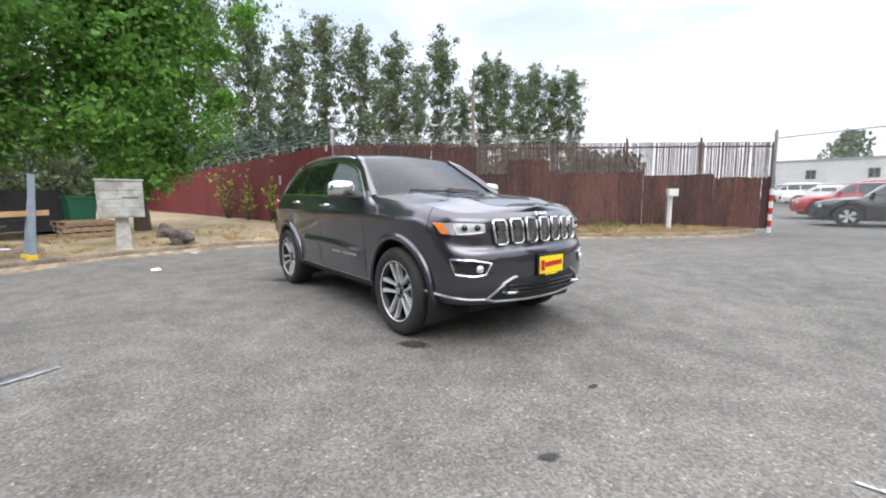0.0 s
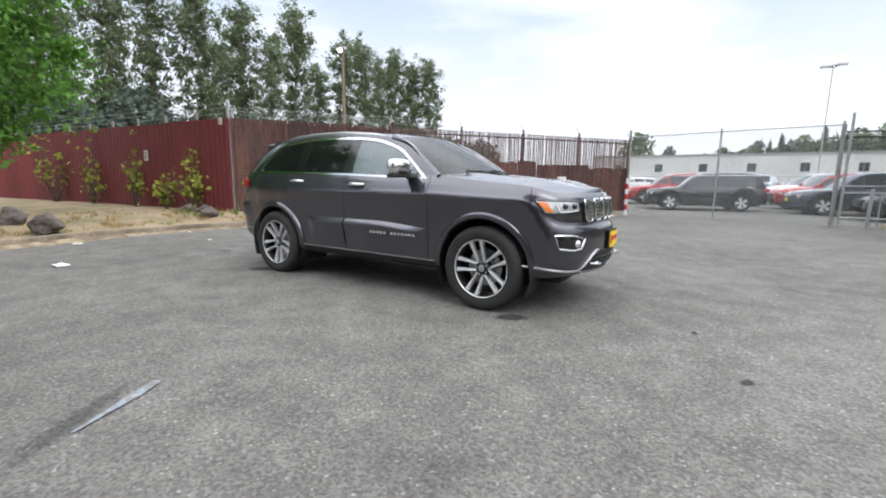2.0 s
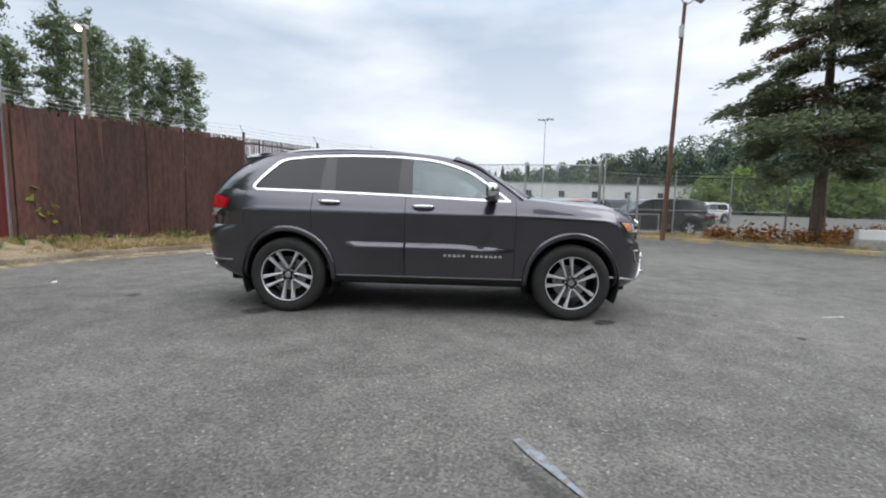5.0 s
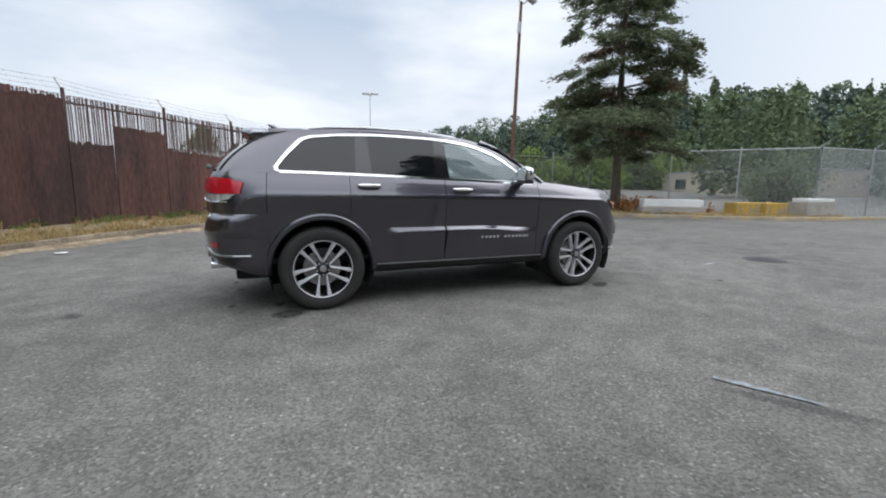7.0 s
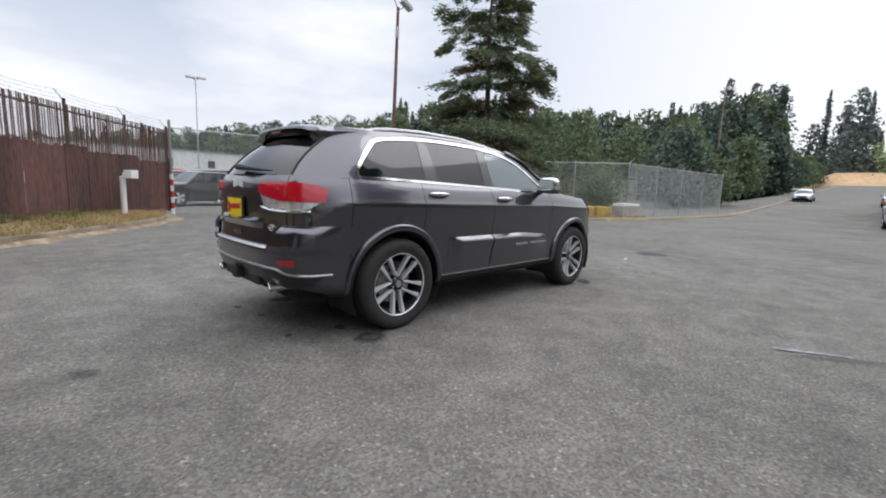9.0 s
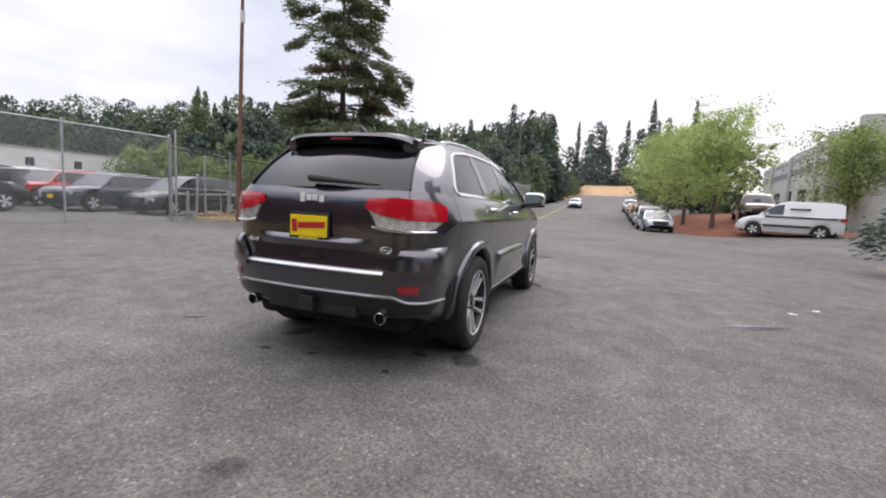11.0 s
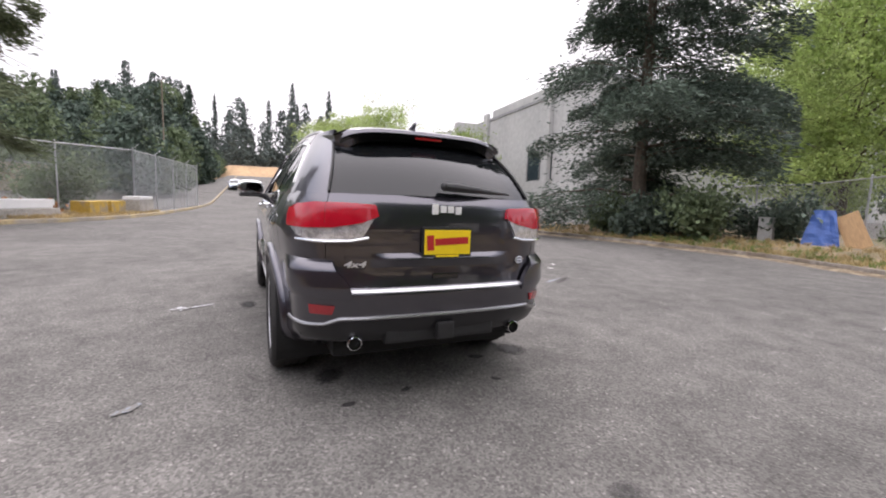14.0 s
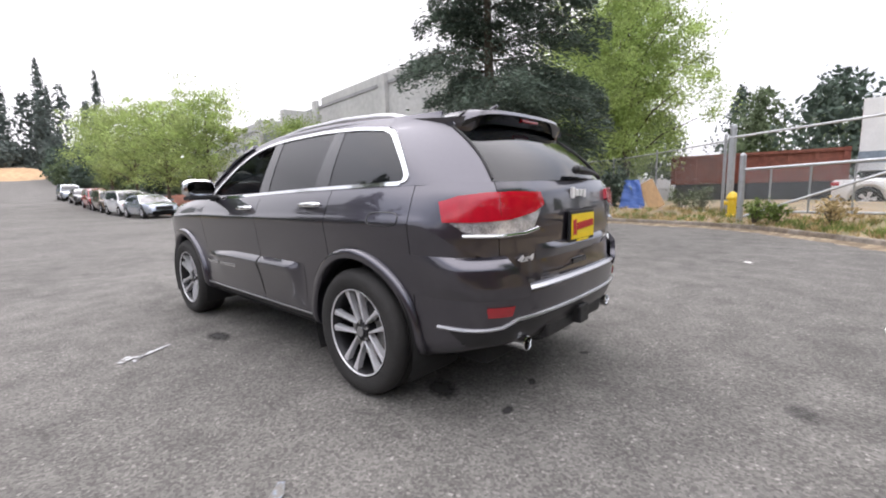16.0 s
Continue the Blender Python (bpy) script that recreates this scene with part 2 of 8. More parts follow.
ASPHALT = asphalt_material()
DIRT = shade("dry_grass_dirt", (0.29, 0.218, 0.142), 0.95, vary=0.3, scale=2.0, bump=0.8, bump_scale=30, color2=(0.215, 0.182, 0.098), mix_scale=0.8)
CONCRETE = shade("concrete", (0.36, 0.34, 0.31), 0.9, vary=0.2, scale=2.0, bump=0.4, bump_scale=40)
CURB = shade("kerb_concrete", (0.24, 0.21, 0.175), 0.9, vary=0.3, scale=1.5, bump=0.5, bump_scale=30, color2=(0.15, 0.12, 0.09), mix_scale=2.0)
CURB_FADED = shade("faded_kerb", (0.23, 0.185, 0.135), 0.9, vary=0.3, scale=2.0, bump=0.5, bump_scale=30, color2=(0.14, 0.112, 0.08), mix_scale=1.5)
CURB_YELLOW = shade("worn_yellow_kerb", (0.27, 0.24, 0.195), 0.9, vary=0.2, scale=2.0, color2=(0.36, 0.285, 0.16), mix_scale=1.2, mix_lo=0.4, mix_hi=0.55)
MAROON = shade("maroon_paint", (0.155, 0.027, 0.03), 0.62, vary=0.16, scale=1.2, bump=0.15, bump_scale=20, per_object=0.12, stretch=(1, 1, 0.35))
RUST = shade("rusty_slat", (0.09, 0.042, 0.034), 0.85, vary=0.35, scale=2.5, bump=0.3, bump_scale=30, color2=(0.06, 0.032, 0.028), mix_scale=1.1, per_object=0.35, stretch=(1, 1, 0.25))
GALV = shade("galvanised_steel", (0.45, 0.46, 0.47), 0.45, metal=0.7, vary=0.15, scale=5)
STEEL_OLD = shade("weathered_steel", (0.3, 0.29, 0.28), 0.6, metal=0.5, vary=0.25, scale=4)


def link_material(name, tint, cell=0.07, thick=0.12, fill=0.0):
    """Chain-link: thin wires crossing on the slant, open between."""
    m = bpy.data.materials.new(name)
    m.use_nodes = True
    n, l = m.node_tree.nodes, m.node_tree.links
    b = n["Principled BSDF"]
    b.inputs["Base Color"].default_value, b.inputs["Roughness"].default_value, b.inputs["Metallic"].default_value = (*tint, 1), 0.5, 0.4
    uv = n.new("ShaderNodeUVMap")
    sep = n.new("ShaderNodeSeparateXYZ")
    l.new(uv.outputs["UV"], sep.inputs["Vector"])
    lines = []
    for sign in (1, -1):
        a = n.new("ShaderNodeMath")
        a.operation = "MULTIPLY_ADD"
        a.inputs[1].default_value = sign
        l.new(sep.outputs["Y"], a.inputs[0])
        l.new(sep.outputs["X"], a.inputs[2])
        d = n.new("ShaderNodeMath")
        d.operation = "DIVIDE"
        d.inputs[1].default_value = cell
        l.new(a.outputs["Value"], d.inputs[0])
        f = n.new("ShaderNodeMath")
        f.operation = "PINGPONG"
        f.inputs[1].default_value = 0.5
        l.new(d.outputs["Value"], f.inputs[0])
        c = n.new("ShaderNodeMath")
        c.operation = "LESS_THAN"
        c.inputs[1].default_value = thick / 2
        l.new(f.outputs["Value"], c.inputs[0])
        lines.append(c)
    mx = n.new("ShaderNodeMath")
    mx.operation = "MAXIMUM"
    l.new(lines[0].outputs["Value"], mx.inputs[0])
    l.new(lines[1].outputs["Value"], mx.inputs[1])
    top = n.new("ShaderNodeMath")
    top.operation = "MAXIMUM"
    top.inputs[1].default_value = fill
    l.new(mx.outputs["Value"], top.inputs[0])
    tr = n.new("ShaderNodeBsdfTransparent")
    mix = n.new("ShaderNodeMixShader")
    l.new(top.outputs["Value"], mix.inputs["Fac"])
    l.new(tr.outputs["BSDF"], mix.inputs[1])
    l.new(b.outputs["BSDF"], mix.inputs[2])
    l.new(mix.outputs["Shader"], n["Material Output"].inputs["Surface"])
    return m


MESH = link_material("chain_link", (0.4, 0.42, 0.42))
MESH_DENSE = link_material("chain_link_aslant", (0.5, 0.52, 0.54), 0.07, 0.24)
MESH_RUST = link_material("rusty_chain_link", (0.2, 0.16, 0.15), 0.065, 0.2)


def sheet_uv(name, a, b, z0, z1, material, parent):
    """An upright net panel between two plan points, with metres in its UV map."""
    bm = bmesh.new()
    lay = bm.loops.layers.uv.new("metres")
    a, b = Vector((a[0], a[1], 0)), Vector((b[0], b[1], 0))
    w = (b - a).length
    vs = [bm.verts.new(p) for p in (a + Vector((0, 0, z0)), b + Vector((0, 0, z0)), b + Vector((0, 0, z1)), a + Vector((0, 0, z1)))]
    f = bm.faces.new(vs)
    for loop, co in zip(f.loops, ((0, 0), (w, 0), (w, z1 - z0), (0, z1 - z0))):
        loop[lay].uv = co
    return part(name, bm, material, parent)


# ---- ground ----
def spread(lo, hi, near, step):
    """Coordinates, close together near the middle and ever wider apart outwards."""
    out, x, d = [near], near, step
    while x < hi:
        x += d
        d = step if x < 40 else d * 1.25
        out.append(min(x, hi))
    x, d = near, step
    while x > lo:
        x -= d
        d = step if x > -30 else d * 1.25
        out.insert(0, max(x, lo))
    return out


bm = bmesh.new()
gx, gy = spread(-2500, 2500, 0.0, 1.5), spread(-2500, 2500, 0.0, 1.5)
grid(bm, [[(x, y, level(x, y)) for x in gx] for y in gy])
bmesh.ops.recalc_face_normals(bm, faces=bm.faces)
ground = tagged(part("ground", bm, ASPHALT, smooth=True), "worn grey asphalt yard climbing gently along a road", "asphalt", kind="structure")

WEST_KERB = [(-5.0, -6.0), (-5.4, -4.6), (-6.15, -3.5), (-6.6, -2.4), (-6.9, -1.2), (-6.9, 0.5), (-6.65, 2.1), (-6.05, 3.3),
             (-5.2, 4.5), (-4.35, 5.8), (-3.35, 7.05), (-2.35, 8.2), (-1.3, 9.5), (-0.45, 11.2), (-0.1, 13.3)]
FENCE_CORNER, FENCE_END, MAROON_END = Vector((-8.4, 2.75, 0)), Vector((0.17, 13.75, 0)), Vector((-44, -0.9, 0))
EAST_KERB = [(7.2, 12.8), (8.8, 11.6), (10.2, 9.6), (11.8, 7.9), (13.6, 6.4), (16.3, 5.2), (20, 4.6), (26, 4.1), (34, 3.6), (60, 3.4), (110, 3.2), (150, 3.2)]
SOUTH_KERB = [(12.6, -17), (12.0, -12.5), (11.2, -10.0), (10.2, -9.1), (9.0, -9.6), (7.0, -10.3), (4.6, -11.0), (1.7, -11.3), (-0.6, -10.8), (-1.8, -10.4), (-3.0, -9.3), (-4.3, -7.9), (-5.2, -6.6)]


def resample(points, step):
    pts = [Vector((*p, 0)) for p in points]
    out = [pts[0]]
    for a, b in zip(pts, pts[1:]):
        k = max(1, round((b - a).length / step))
        out += [a.lerp(b, s / k) for s in range(1, k + 1)]
    for _ in range(3):
        out = [out[0]] + [(p + 2 * q + r) / 4 for p, q, r in zip(out, out[1:], out[2:])] + [out[-1]]
    return out


def kerb(name, points, side, material, label, high=0.13, wide=0.16):
    """A low rounded kerb along a line; side +1 lays its width to the left of the way."""
    line = resample(points, 0.35)
    rows = []
    for k, p in enumerate(line):
        d = (line[min(k + 1, len(line) - 1)] - line[max(k - 1, 0)]).normalized()
        nrm = Vector((-d.y, d.x, 0)) * side
        z, j = level(p.x, p.y), 0.012 * noise.noise(p * 0.9)
        prof = ((0, -0.1), (0.0, high * 0.75), (0.02, high), (wide * 0.5, high + 0.012), (wide, high), (wide, -0.1))
        rows.append([p + nrm * (o + j) + Vector((0, 0, z + h + j * 0.6)) for o, h in prof])
    bm = bmesh.new()
    grid(bm, rows)
    bmesh.ops.recalc_face_normals(bm, faces=bm.faces)
    return tagged(part(name, bm, material, smooth=True), label, "kerb", kind="structure")


kerb("kerb_west", WEST_KERB, 1, CURB_FADED, "worn kerb with faded yellow paint before dry grass")
kerb("kerb_east", EAST_KERB, 1, CURB_YELLOW, "worn yellow-painted kerb round the pine bed")
kerb("kerb_south", SOUTH_KERB, 1, CURB, "weathered kerb along the overgrown verge")


def verge(name, points, side, reach, top, material, label, over=0.0):
    """A bank of earth behind a kerb that rises away from it."""
    line = resample(points, 0.5)
    rows = []
    for k, p in enumerate(line):
        d = (line[min(k + 1, len(line) - 1)] - line[max(k - 1, 0)]).normalized()
        nrm = Vector((-d.y, d.x, 0)) * side
        row = []
        for o in (0.12, 0.3, 0.55, 0.9, 1.3, 1.8, 2.5, 3.5, 5, 7.5, 11, 16, 24, 36, 55):
            if o > reach:
                break
            q = p + nrm * o
            h = 0.10 + (top - 0.10) * smooth01(0.1, 2.0, o) + 0.035 * noise.noise(q * 0.7) + 0.02 * noise.noise(q * 2.5)
            if over:
                h += over - 0.05 * smooth01(len(line) - 7, len(line) - 1, k) + 0.012 * noise.noise(q * 6.0)
            row.append(q + Vector((0, 0, level(p.x, p.y) + h)))
        rows.append(row)
    bm = bmesh.new()
    grid(bm, rows)
    bmesh.ops.recalc_face_normals(bm, faces=bm.faces)
    return tagged(part(name, bm, material, smooth=True), label, "verge", kind="structure")


def spill(name, points, seed, material, label):
    """Dirt and leaf litter that has spilled over a kerb onto the asphalt, with a ragged edge."""
    line = resample(points, 0.12)
    rows = []
    for k, p in enumerate(line):
        d = (line[min(k + 1, len(line) - 1)] - line[max(k - 1, 0)]).normalized()
        nrm = Vector((-d.y, d.x, 0))
        w = 0.28 + 0.22 * noise.noise(p * 0.8 + Vector((0, 0, seed))) + 0.1 * noise.noise(p * 3.0) + 0.06 * noise.noise(p * 9.0)
        w = max(w, 0.03)
        rows.append([p + nrm * (0.03 - w * s) + Vector((0, 0, level(p.x, p.y) + 0.002 + 0.055 * (1 - s) ** 1.6)) for s in (0, 0.3, 0.6, 0.85, 1)])
    bm = bmesh.new()
    grid(bm, rows)
    bmesh.ops.recalc_face_normals(bm, faces=bm.faces)
    return tagged(part(name, bm, material, smooth=True), label, "dirt", kind="structure")


LITTER = shade("brown_leaf_litter", (0.2, 0.15, 0.1), 0.95, vary=0.35, scale=6.0, bump=0.8, bump_scale=40, color2=(0.3, 0.24, 0.16), mix_scale=3.0)
spill("ground_dirt_west", WEST_KERB, 2.0, LITTER, "dirt and dry litter spilled along the kerb")
spill("ground_dirt_south", SOUTH_KERB, 5.0, LITTER, "brown litter lying along the kerb")
verge("ground_verge_west", WEST_KERB, 1, 60, 0.28, DIRT, "bank of dry trampled grass and dirt")
SOIL = shade("bare_soil", (0.13, 0.095, 0.068), 0.95, vary=0.35, scale=4.0, bump=0.8, bump_scale=25, color2=(0.22, 0.165, 0.11), mix_scale=1.6)
verge("ground_soil_west", WEST_KERB[:5], 1, 8, 0.28, SOIL, "bare brown soil under the maples", over=0.012)
verge("ground_verge_east", EAST_KERB[:7], 1, 2.4, 0.2, DIRT, "pine bed of dry grass and needles")
verge("ground_verge_south", SOUTH_KERB[2:], 1, 12, 0.3, DIRT, "dusty overgrown verge")


# ---- fences ----
def post(name, x, y, z0, z1, r, material, parent, label="", cap=True):
    bm = bmesh.new()
    tube(bm, [(x, y, z0), (x, y, z1)], r, 10)
    if cap:
        tube(bm, [(x, y, z1), (x, y, z1 + r * 0.5), (x, y, z1 + r * 0.9)], r, 10, radii=[r * 1.15, r, r * 0.3])
    return part(name, bm, material, parent, label, smooth=False)


def maroon_fence():
    f = thing("fence", pose(0, 0, 0), "maroon painted panel fence with barbed wire behind dry grass", "fence", kind="structure")
    f.name = "fence_maroon"
    a, b = FENCE_CORNER, MAROON_END
    n = 24
    for k in range(n):
        p, q = a.lerp(b, k / n), a.lerp(b, (k + 0.992) / n)
        d, w = (q - p).normalized(), (q - p).length
        up = Vector((-d.y, d.x, 0))
        bm = bmesh.new()
        cols = 28
        rows = []
        for z in (0.22, 1.2, 2.0, 2.86):
            rows.append([p + d * (w * c / cols) + up * (0.009 * (1 if (c // 2) % 2 else -1)) + Vector((0, 0, z + 0.012 * math.sin(k * 2.3))) for c in range(cols + 1)])
        grid(bm, rows)
        thicken(bm, 0.02)
        part("panel", bm, MAROON, f)
        post("post", *(p - up * 0.08).to_2d(), 0.2, 3.05, 0.04, STEEL_OLD, f)
    for z in (2.98, 3.12, 3.26):
        bm = bmesh.new()
        tube(bm, [a + Vector((0, -0.02, z)), b + Vector((0, 0, z))], 0.006, 5)
        part("barbed_wire", bm, GALV, f)
    return f


maroon_fence()

# ---- the car ----
def paint_material(name, color, metal=0.92, rough=0.2, dust=0.03, coat_ior=1.6):
    m = shade(name, color, rough, metal=metal, vary=0.03, scale=40, coat=1.0)
    n, l = m.node_tree.nodes, m.node_tree.links
    b = n["Principled BSDF"]
    b.inputs["Coat IOR"].default_value = coat_ior
    tc, t, r = n.new("ShaderNodeTexCoord"), n.new("ShaderNodeTexNoise"), n.new("ShaderNodeMapRange")
    t.inputs["Scale"].default_value, t.inputs["Detail"].default_value = 3.0, 5.0
    r.inputs["From Min"].default_value, r.inputs["From Max"].default_value = 0.35, 0.7
    r.inputs["To Min"].default_value, r.inputs["To Max"].default_value = 0.02, 0.02 + dust
    l.new(tc.outputs["Object"], t.inputs["Vector"])
    l.new(t.outputs["Fac"], r.inputs["Value"])
    l.new(r.outputs["Result"], b.inputs["Coat Roughness"])
    return m


GREY = paint_material("granite_paint", (0.055, 0.0515, 0.067), 0.85, 0.32, coat_ior=1.74)
GREY_LOW = shade("granite_satin_paint", (0.015, 0.0145, 0.017), 0.4, metal=0.3, vary=0.05, scale=20, coat=0.4)
BLACK = shade("black_plastic", (0.016, 0.016, 0.017), 0.55, vary=0.15, scale=30, bump=0.15, bump_scale=400)
GLOSS_BLACK = shade("gloss_black", (0.008, 0.008, 0.009), 0.12, vary=0.05, scale=10, coat=0.5)
DARK = shade("underbody", (0.01, 0.01, 0.01), 0.9, vary=0.2, scale=8)
RUBBER = shade("tyre_rubber", (0.022, 0.021, 0.02), 0.8, vary=0.2, scale=12, bump=0.2, bump_scale=120)
CHROME = shade("chrome", (0.78, 0.79, 0.8), 0.08, metal=1.0, vary=0.03, scale=8)
SATIN = shade("satin_silver", (0.5, 0.5, 0.51), 0.3, metal=0.9, vary=0.06, scale=20)
ALLOY = shade("machined_alloy", (0.7, 0.7, 0.72), 0.34, metal=0.5, vary=0.06, scale=30)
ALLOY_DARK = shade("painted_alloy", (0.02, 0.02, 0.022), 0.4, metal=0.4, vary=0.06, scale=30)
RED_LENS = shade("red_lens", (0.47, 0.006, 0.02), 0.1, vary=0.1, scale=25, coat=1.0)
RED_DARK = shade("dark_red_lens", (0.25, 0.008, 0.012), 0.12, vary=0.1, scale=60, coat=1.0)
RED_REFLECT = shade("red_reflector", (0.29, 0.008, 0.014), 0.15, vary=0.1, scale=60, coat=1.0)
HEAD_LENS = shade("headlight_lens", (0.6, 0.61, 0.63), 0.1, metal=0.5, vary=0.18, scale=14, coat=1.0)
CLEAR_LENS = shade("clear_lens", (0.72, 0.73, 0.75), 0.08, metal=0.45, vary=0.25, scale=30, coat=1.0)
LOW_LENS = shade("clear_low_lens", (0.62, 0.62, 0.64), 0.16, metal=0.5, vary=0.5, scale=18, coat=1.0)
AMBER = shade("amber_lens", (0.75, 0.2, 0.03), 0.12, vary=0.1, scale=40, coat=1.0)
YELLOW = shade("yellow_plate", (0.85, 0.62, 0.01), 0.45, vary=0.05, scale=10)
SCRIPT_RED = shade("red_print", (0.45, 0.02, 0.02), 0.5, vary=0.05)
WHITE = shade("white_paint", (0.75, 0.75, 0.74), 0.4, vary=0.06, scale=3)
SEAT = shade("seat_leather", (0.045, 0.042, 0.04), 0.55, vary=0.15, scale=20)
TINT = glass("privacy_glass", (0.006, 0.007, 0.008), 0.95, ior=1.53, coat=0.0)
# pale diffuse body stands in for bright sky reflected in the front windows
PANE = glass("side_glass", (0.28, 0.33, 0.34), 0.38, ior=1.7)
SCREEN_GLASS = glass("windscreen_glass", (0.012, 0.013, 0.015), 0.68, ior=1.5, coat=0.0)

from functools import lru_cache

# outline of the body seen from above, from the middle of the tail round its left side to the middle of the nose
PLAN = [(-2.465, 0), (-2.462, 0.2), (-2.448, 0.42), (-2.41, 0.60), (-2.33, 0.755), (-2.21, 0.85), (-2.05, 0.905), (-1.85, 0.938), (-1.65, 0.956), (-1.46, 0.963), (-1.0, 0.966),
        (-0.3, 0.966), (0.5, 0.966), (1.0, 0.965), (1.46, 0.962), (1.72, 0.95), (1.92, 0.912), (2.07, 0.84), (2.18, 0.72), (2.27, 0.54), (2.33, 0.34), (2.362, 0.15), (2.37, 0)]
LEN = [0.0]
for (xa, ya), (xb, yb) in zip(PLAN, PLAN[1:]):
    LEN.append(LEN[-1] + math.hypot(xb - xa, yb - ya))
plan_x, plan_y = spline(LEN, [p[0] for p in PLAN]), spline(LEN, [p[1] for p in PLAN])
U_END = LEN[-1]
# section levels from sill to belt: height and inset from the outline, for tail, side and nose
TAIL_Z, TAIL_IN = (0.36, 0.41, 0.50, 0.60, 0.70, 0.74, 0.88, 1.05, 1.18, 1.255), (0.30, 0.10, 0.03, 0.006, 0.0, 0.028, 0.04, 0.034, 0.048, 0.085)
SIDE_Z, SIDE_IN = (0.30, 0.36, 0.44, 0.56, 0.68, 0.87, 1.035, 1.082, 1.16, 1.225), (0.20, 0.095, 0.072, 0.070, 0.064, 0.046, 0.026, 0.044, 0.080, 0.120)
NOSE_Z, NOSE_IN = (0.30, 0.35, 0.43, 0.54, 0.66, 0.76, 0.82, 0.92, 1.015, 1.075), (0.30, 0.09, 0.022, 0.0, 0.0, 0.014, 0.05, 0.055, 0.07, 0.12)
LV = list(range(10))
curves = [spline(LV, s) for s in (TAIL_Z, TAIL_IN, SIDE_Z, SIDE_IN, NOSE_Z, NOSE_IN)]


@lru_cache(maxsize=None)
def u_of_x(x):
    """The place along the outline's flank at which it has reached x."""
    lo, hi = 0.0, U_END
    for _ in range(40):
        mid = (lo + hi) / 2
        lo, hi = (mid, hi) if plan_x(mid) < x else (lo, mid)
    return lo


def skin(u, v, out=0.0):
    """A point of the left half of the lower body: u along the outline, v from sill (0) to belt (9); out lifts it off the skin."""
    x, y = plan_x(u), plan_y(u)
    e = 0.02
    dx, dy = plan_x(min(u + e, U_END)) - plan_x(max(u - e, 0)), plan_y(min(u + e, U_END)) - plan_y(max(u - e, 0))
    if u < 0.01:
        dx, dy = 0, 1
    if u > U_END - 0.01:
        dx, dy = 0, -1
    d = math.hypot(dx, dy)
    nx, ny = -dy / d, dx / d
    tail, nose = 1 - smooth01(-2.38, -1.95, x), smooth01(1.75, 2.22, x)
    side = 1 - tail - nose
    z = tail * curves[0](v) + side * curves[2](v) + nose * curves[4](v)
    ins = tail * curves[1](v) + side * curves[3](v) + nose * curves[5](v)
    z += side * (0.036 * (1 - smooth01(-1.8, 0.8, x)) - smooth01(0.7, 1.9, x) * 0.085) * (v / 9) ** 3
    return Vector((x + nx * (out - ins), max(y + ny * (out - ins), 0.0), z))


HUB_X, HUB_Z, ARCH = 1.457, 0.385, 0.458


def arch_cut(bm):
    """Opens the wheel arches: draws the edge out to the arch and drops what lies inside."""
    for hx in (HUB_X, -HUB_X):
        inside = {v for v in bm.verts if math.hypot(v.co.x - hx, v.co.z - HUB_Z) < ARCH}
        bmesh.ops.delete(bm, geom=[f for f in bm.faces if all(v in inside for v in f.verts)], context="FACES")
        for v in [v for v in bm.verts if v in inside]:
            d = Vector((v.co.x - hx, 0, v.co.z - HUB_Z))
            if d.length > 1e-6:
                d = d.normalized() * ARCH
                v.co.x, v.co.z = hx + d.x, HUB_Z + d.z
    bmesh.ops.delete(bm, geom=[v for v in bm.verts if not v.link_faces], context="VERTS")


def flip(bm):
    for v in bm.verts:
        v.co.y = -v.co.y
    bmesh.ops.reverse_faces(bm, faces=bm.faces)


def panel(name, u0, u1, v0, v1, material, car, side, label="", out=0.0, thick=0.012, gap=0.0025, nu=None, nv=None, arch=True):
    """A piece of the body's skin between two places along it and two levels; side 1 left, -1 right, 0 both joined over the middle."""
    nu, nv = nu or max(4, int((u1 - u0) / 0.03)), nv or max(4, int((v1 - v0) * 4))
    us = np.linspace(u0 + (gap if u0 > 0 else 0), u1 - (gap if u1 < U_END else 0), nu + 1)
    vs = np.linspace(v0, v1, nv + 1)
    bm = bmesh.new()
    grid(bm, [[skin(u, v, out) for u in us] for v in vs])
    if arch:
        arch_cut(bm)
    bmesh.ops.recalc_face_normals(bm, faces=bm.faces)
    if sum(f.normal.y * (1 if abs(f.calc_center_median().y) > 0.3 else 0) for f in bm.faces) < 0:
        bmesh.ops.reverse_faces(bm, faces=bm.faces)
    if side == 0:
        twin = bm.copy()
        flip(twin)
        me = bpy.data.meshes.new("twin")
        twin.to_mesh(me)
        twin.free()
        bm.from_mesh(me)
        bpy.data.meshes.remove(me)
        bmesh.ops.remove_doubles(bm, verts=bm.verts, dist=0.0008)
    if side == -1:
        flip(bm)
    bmesh.ops.solidify(bm, geom=list(bm.faces), thickness=thick)
    return part(name, bm, material, car, label, smooth=True)


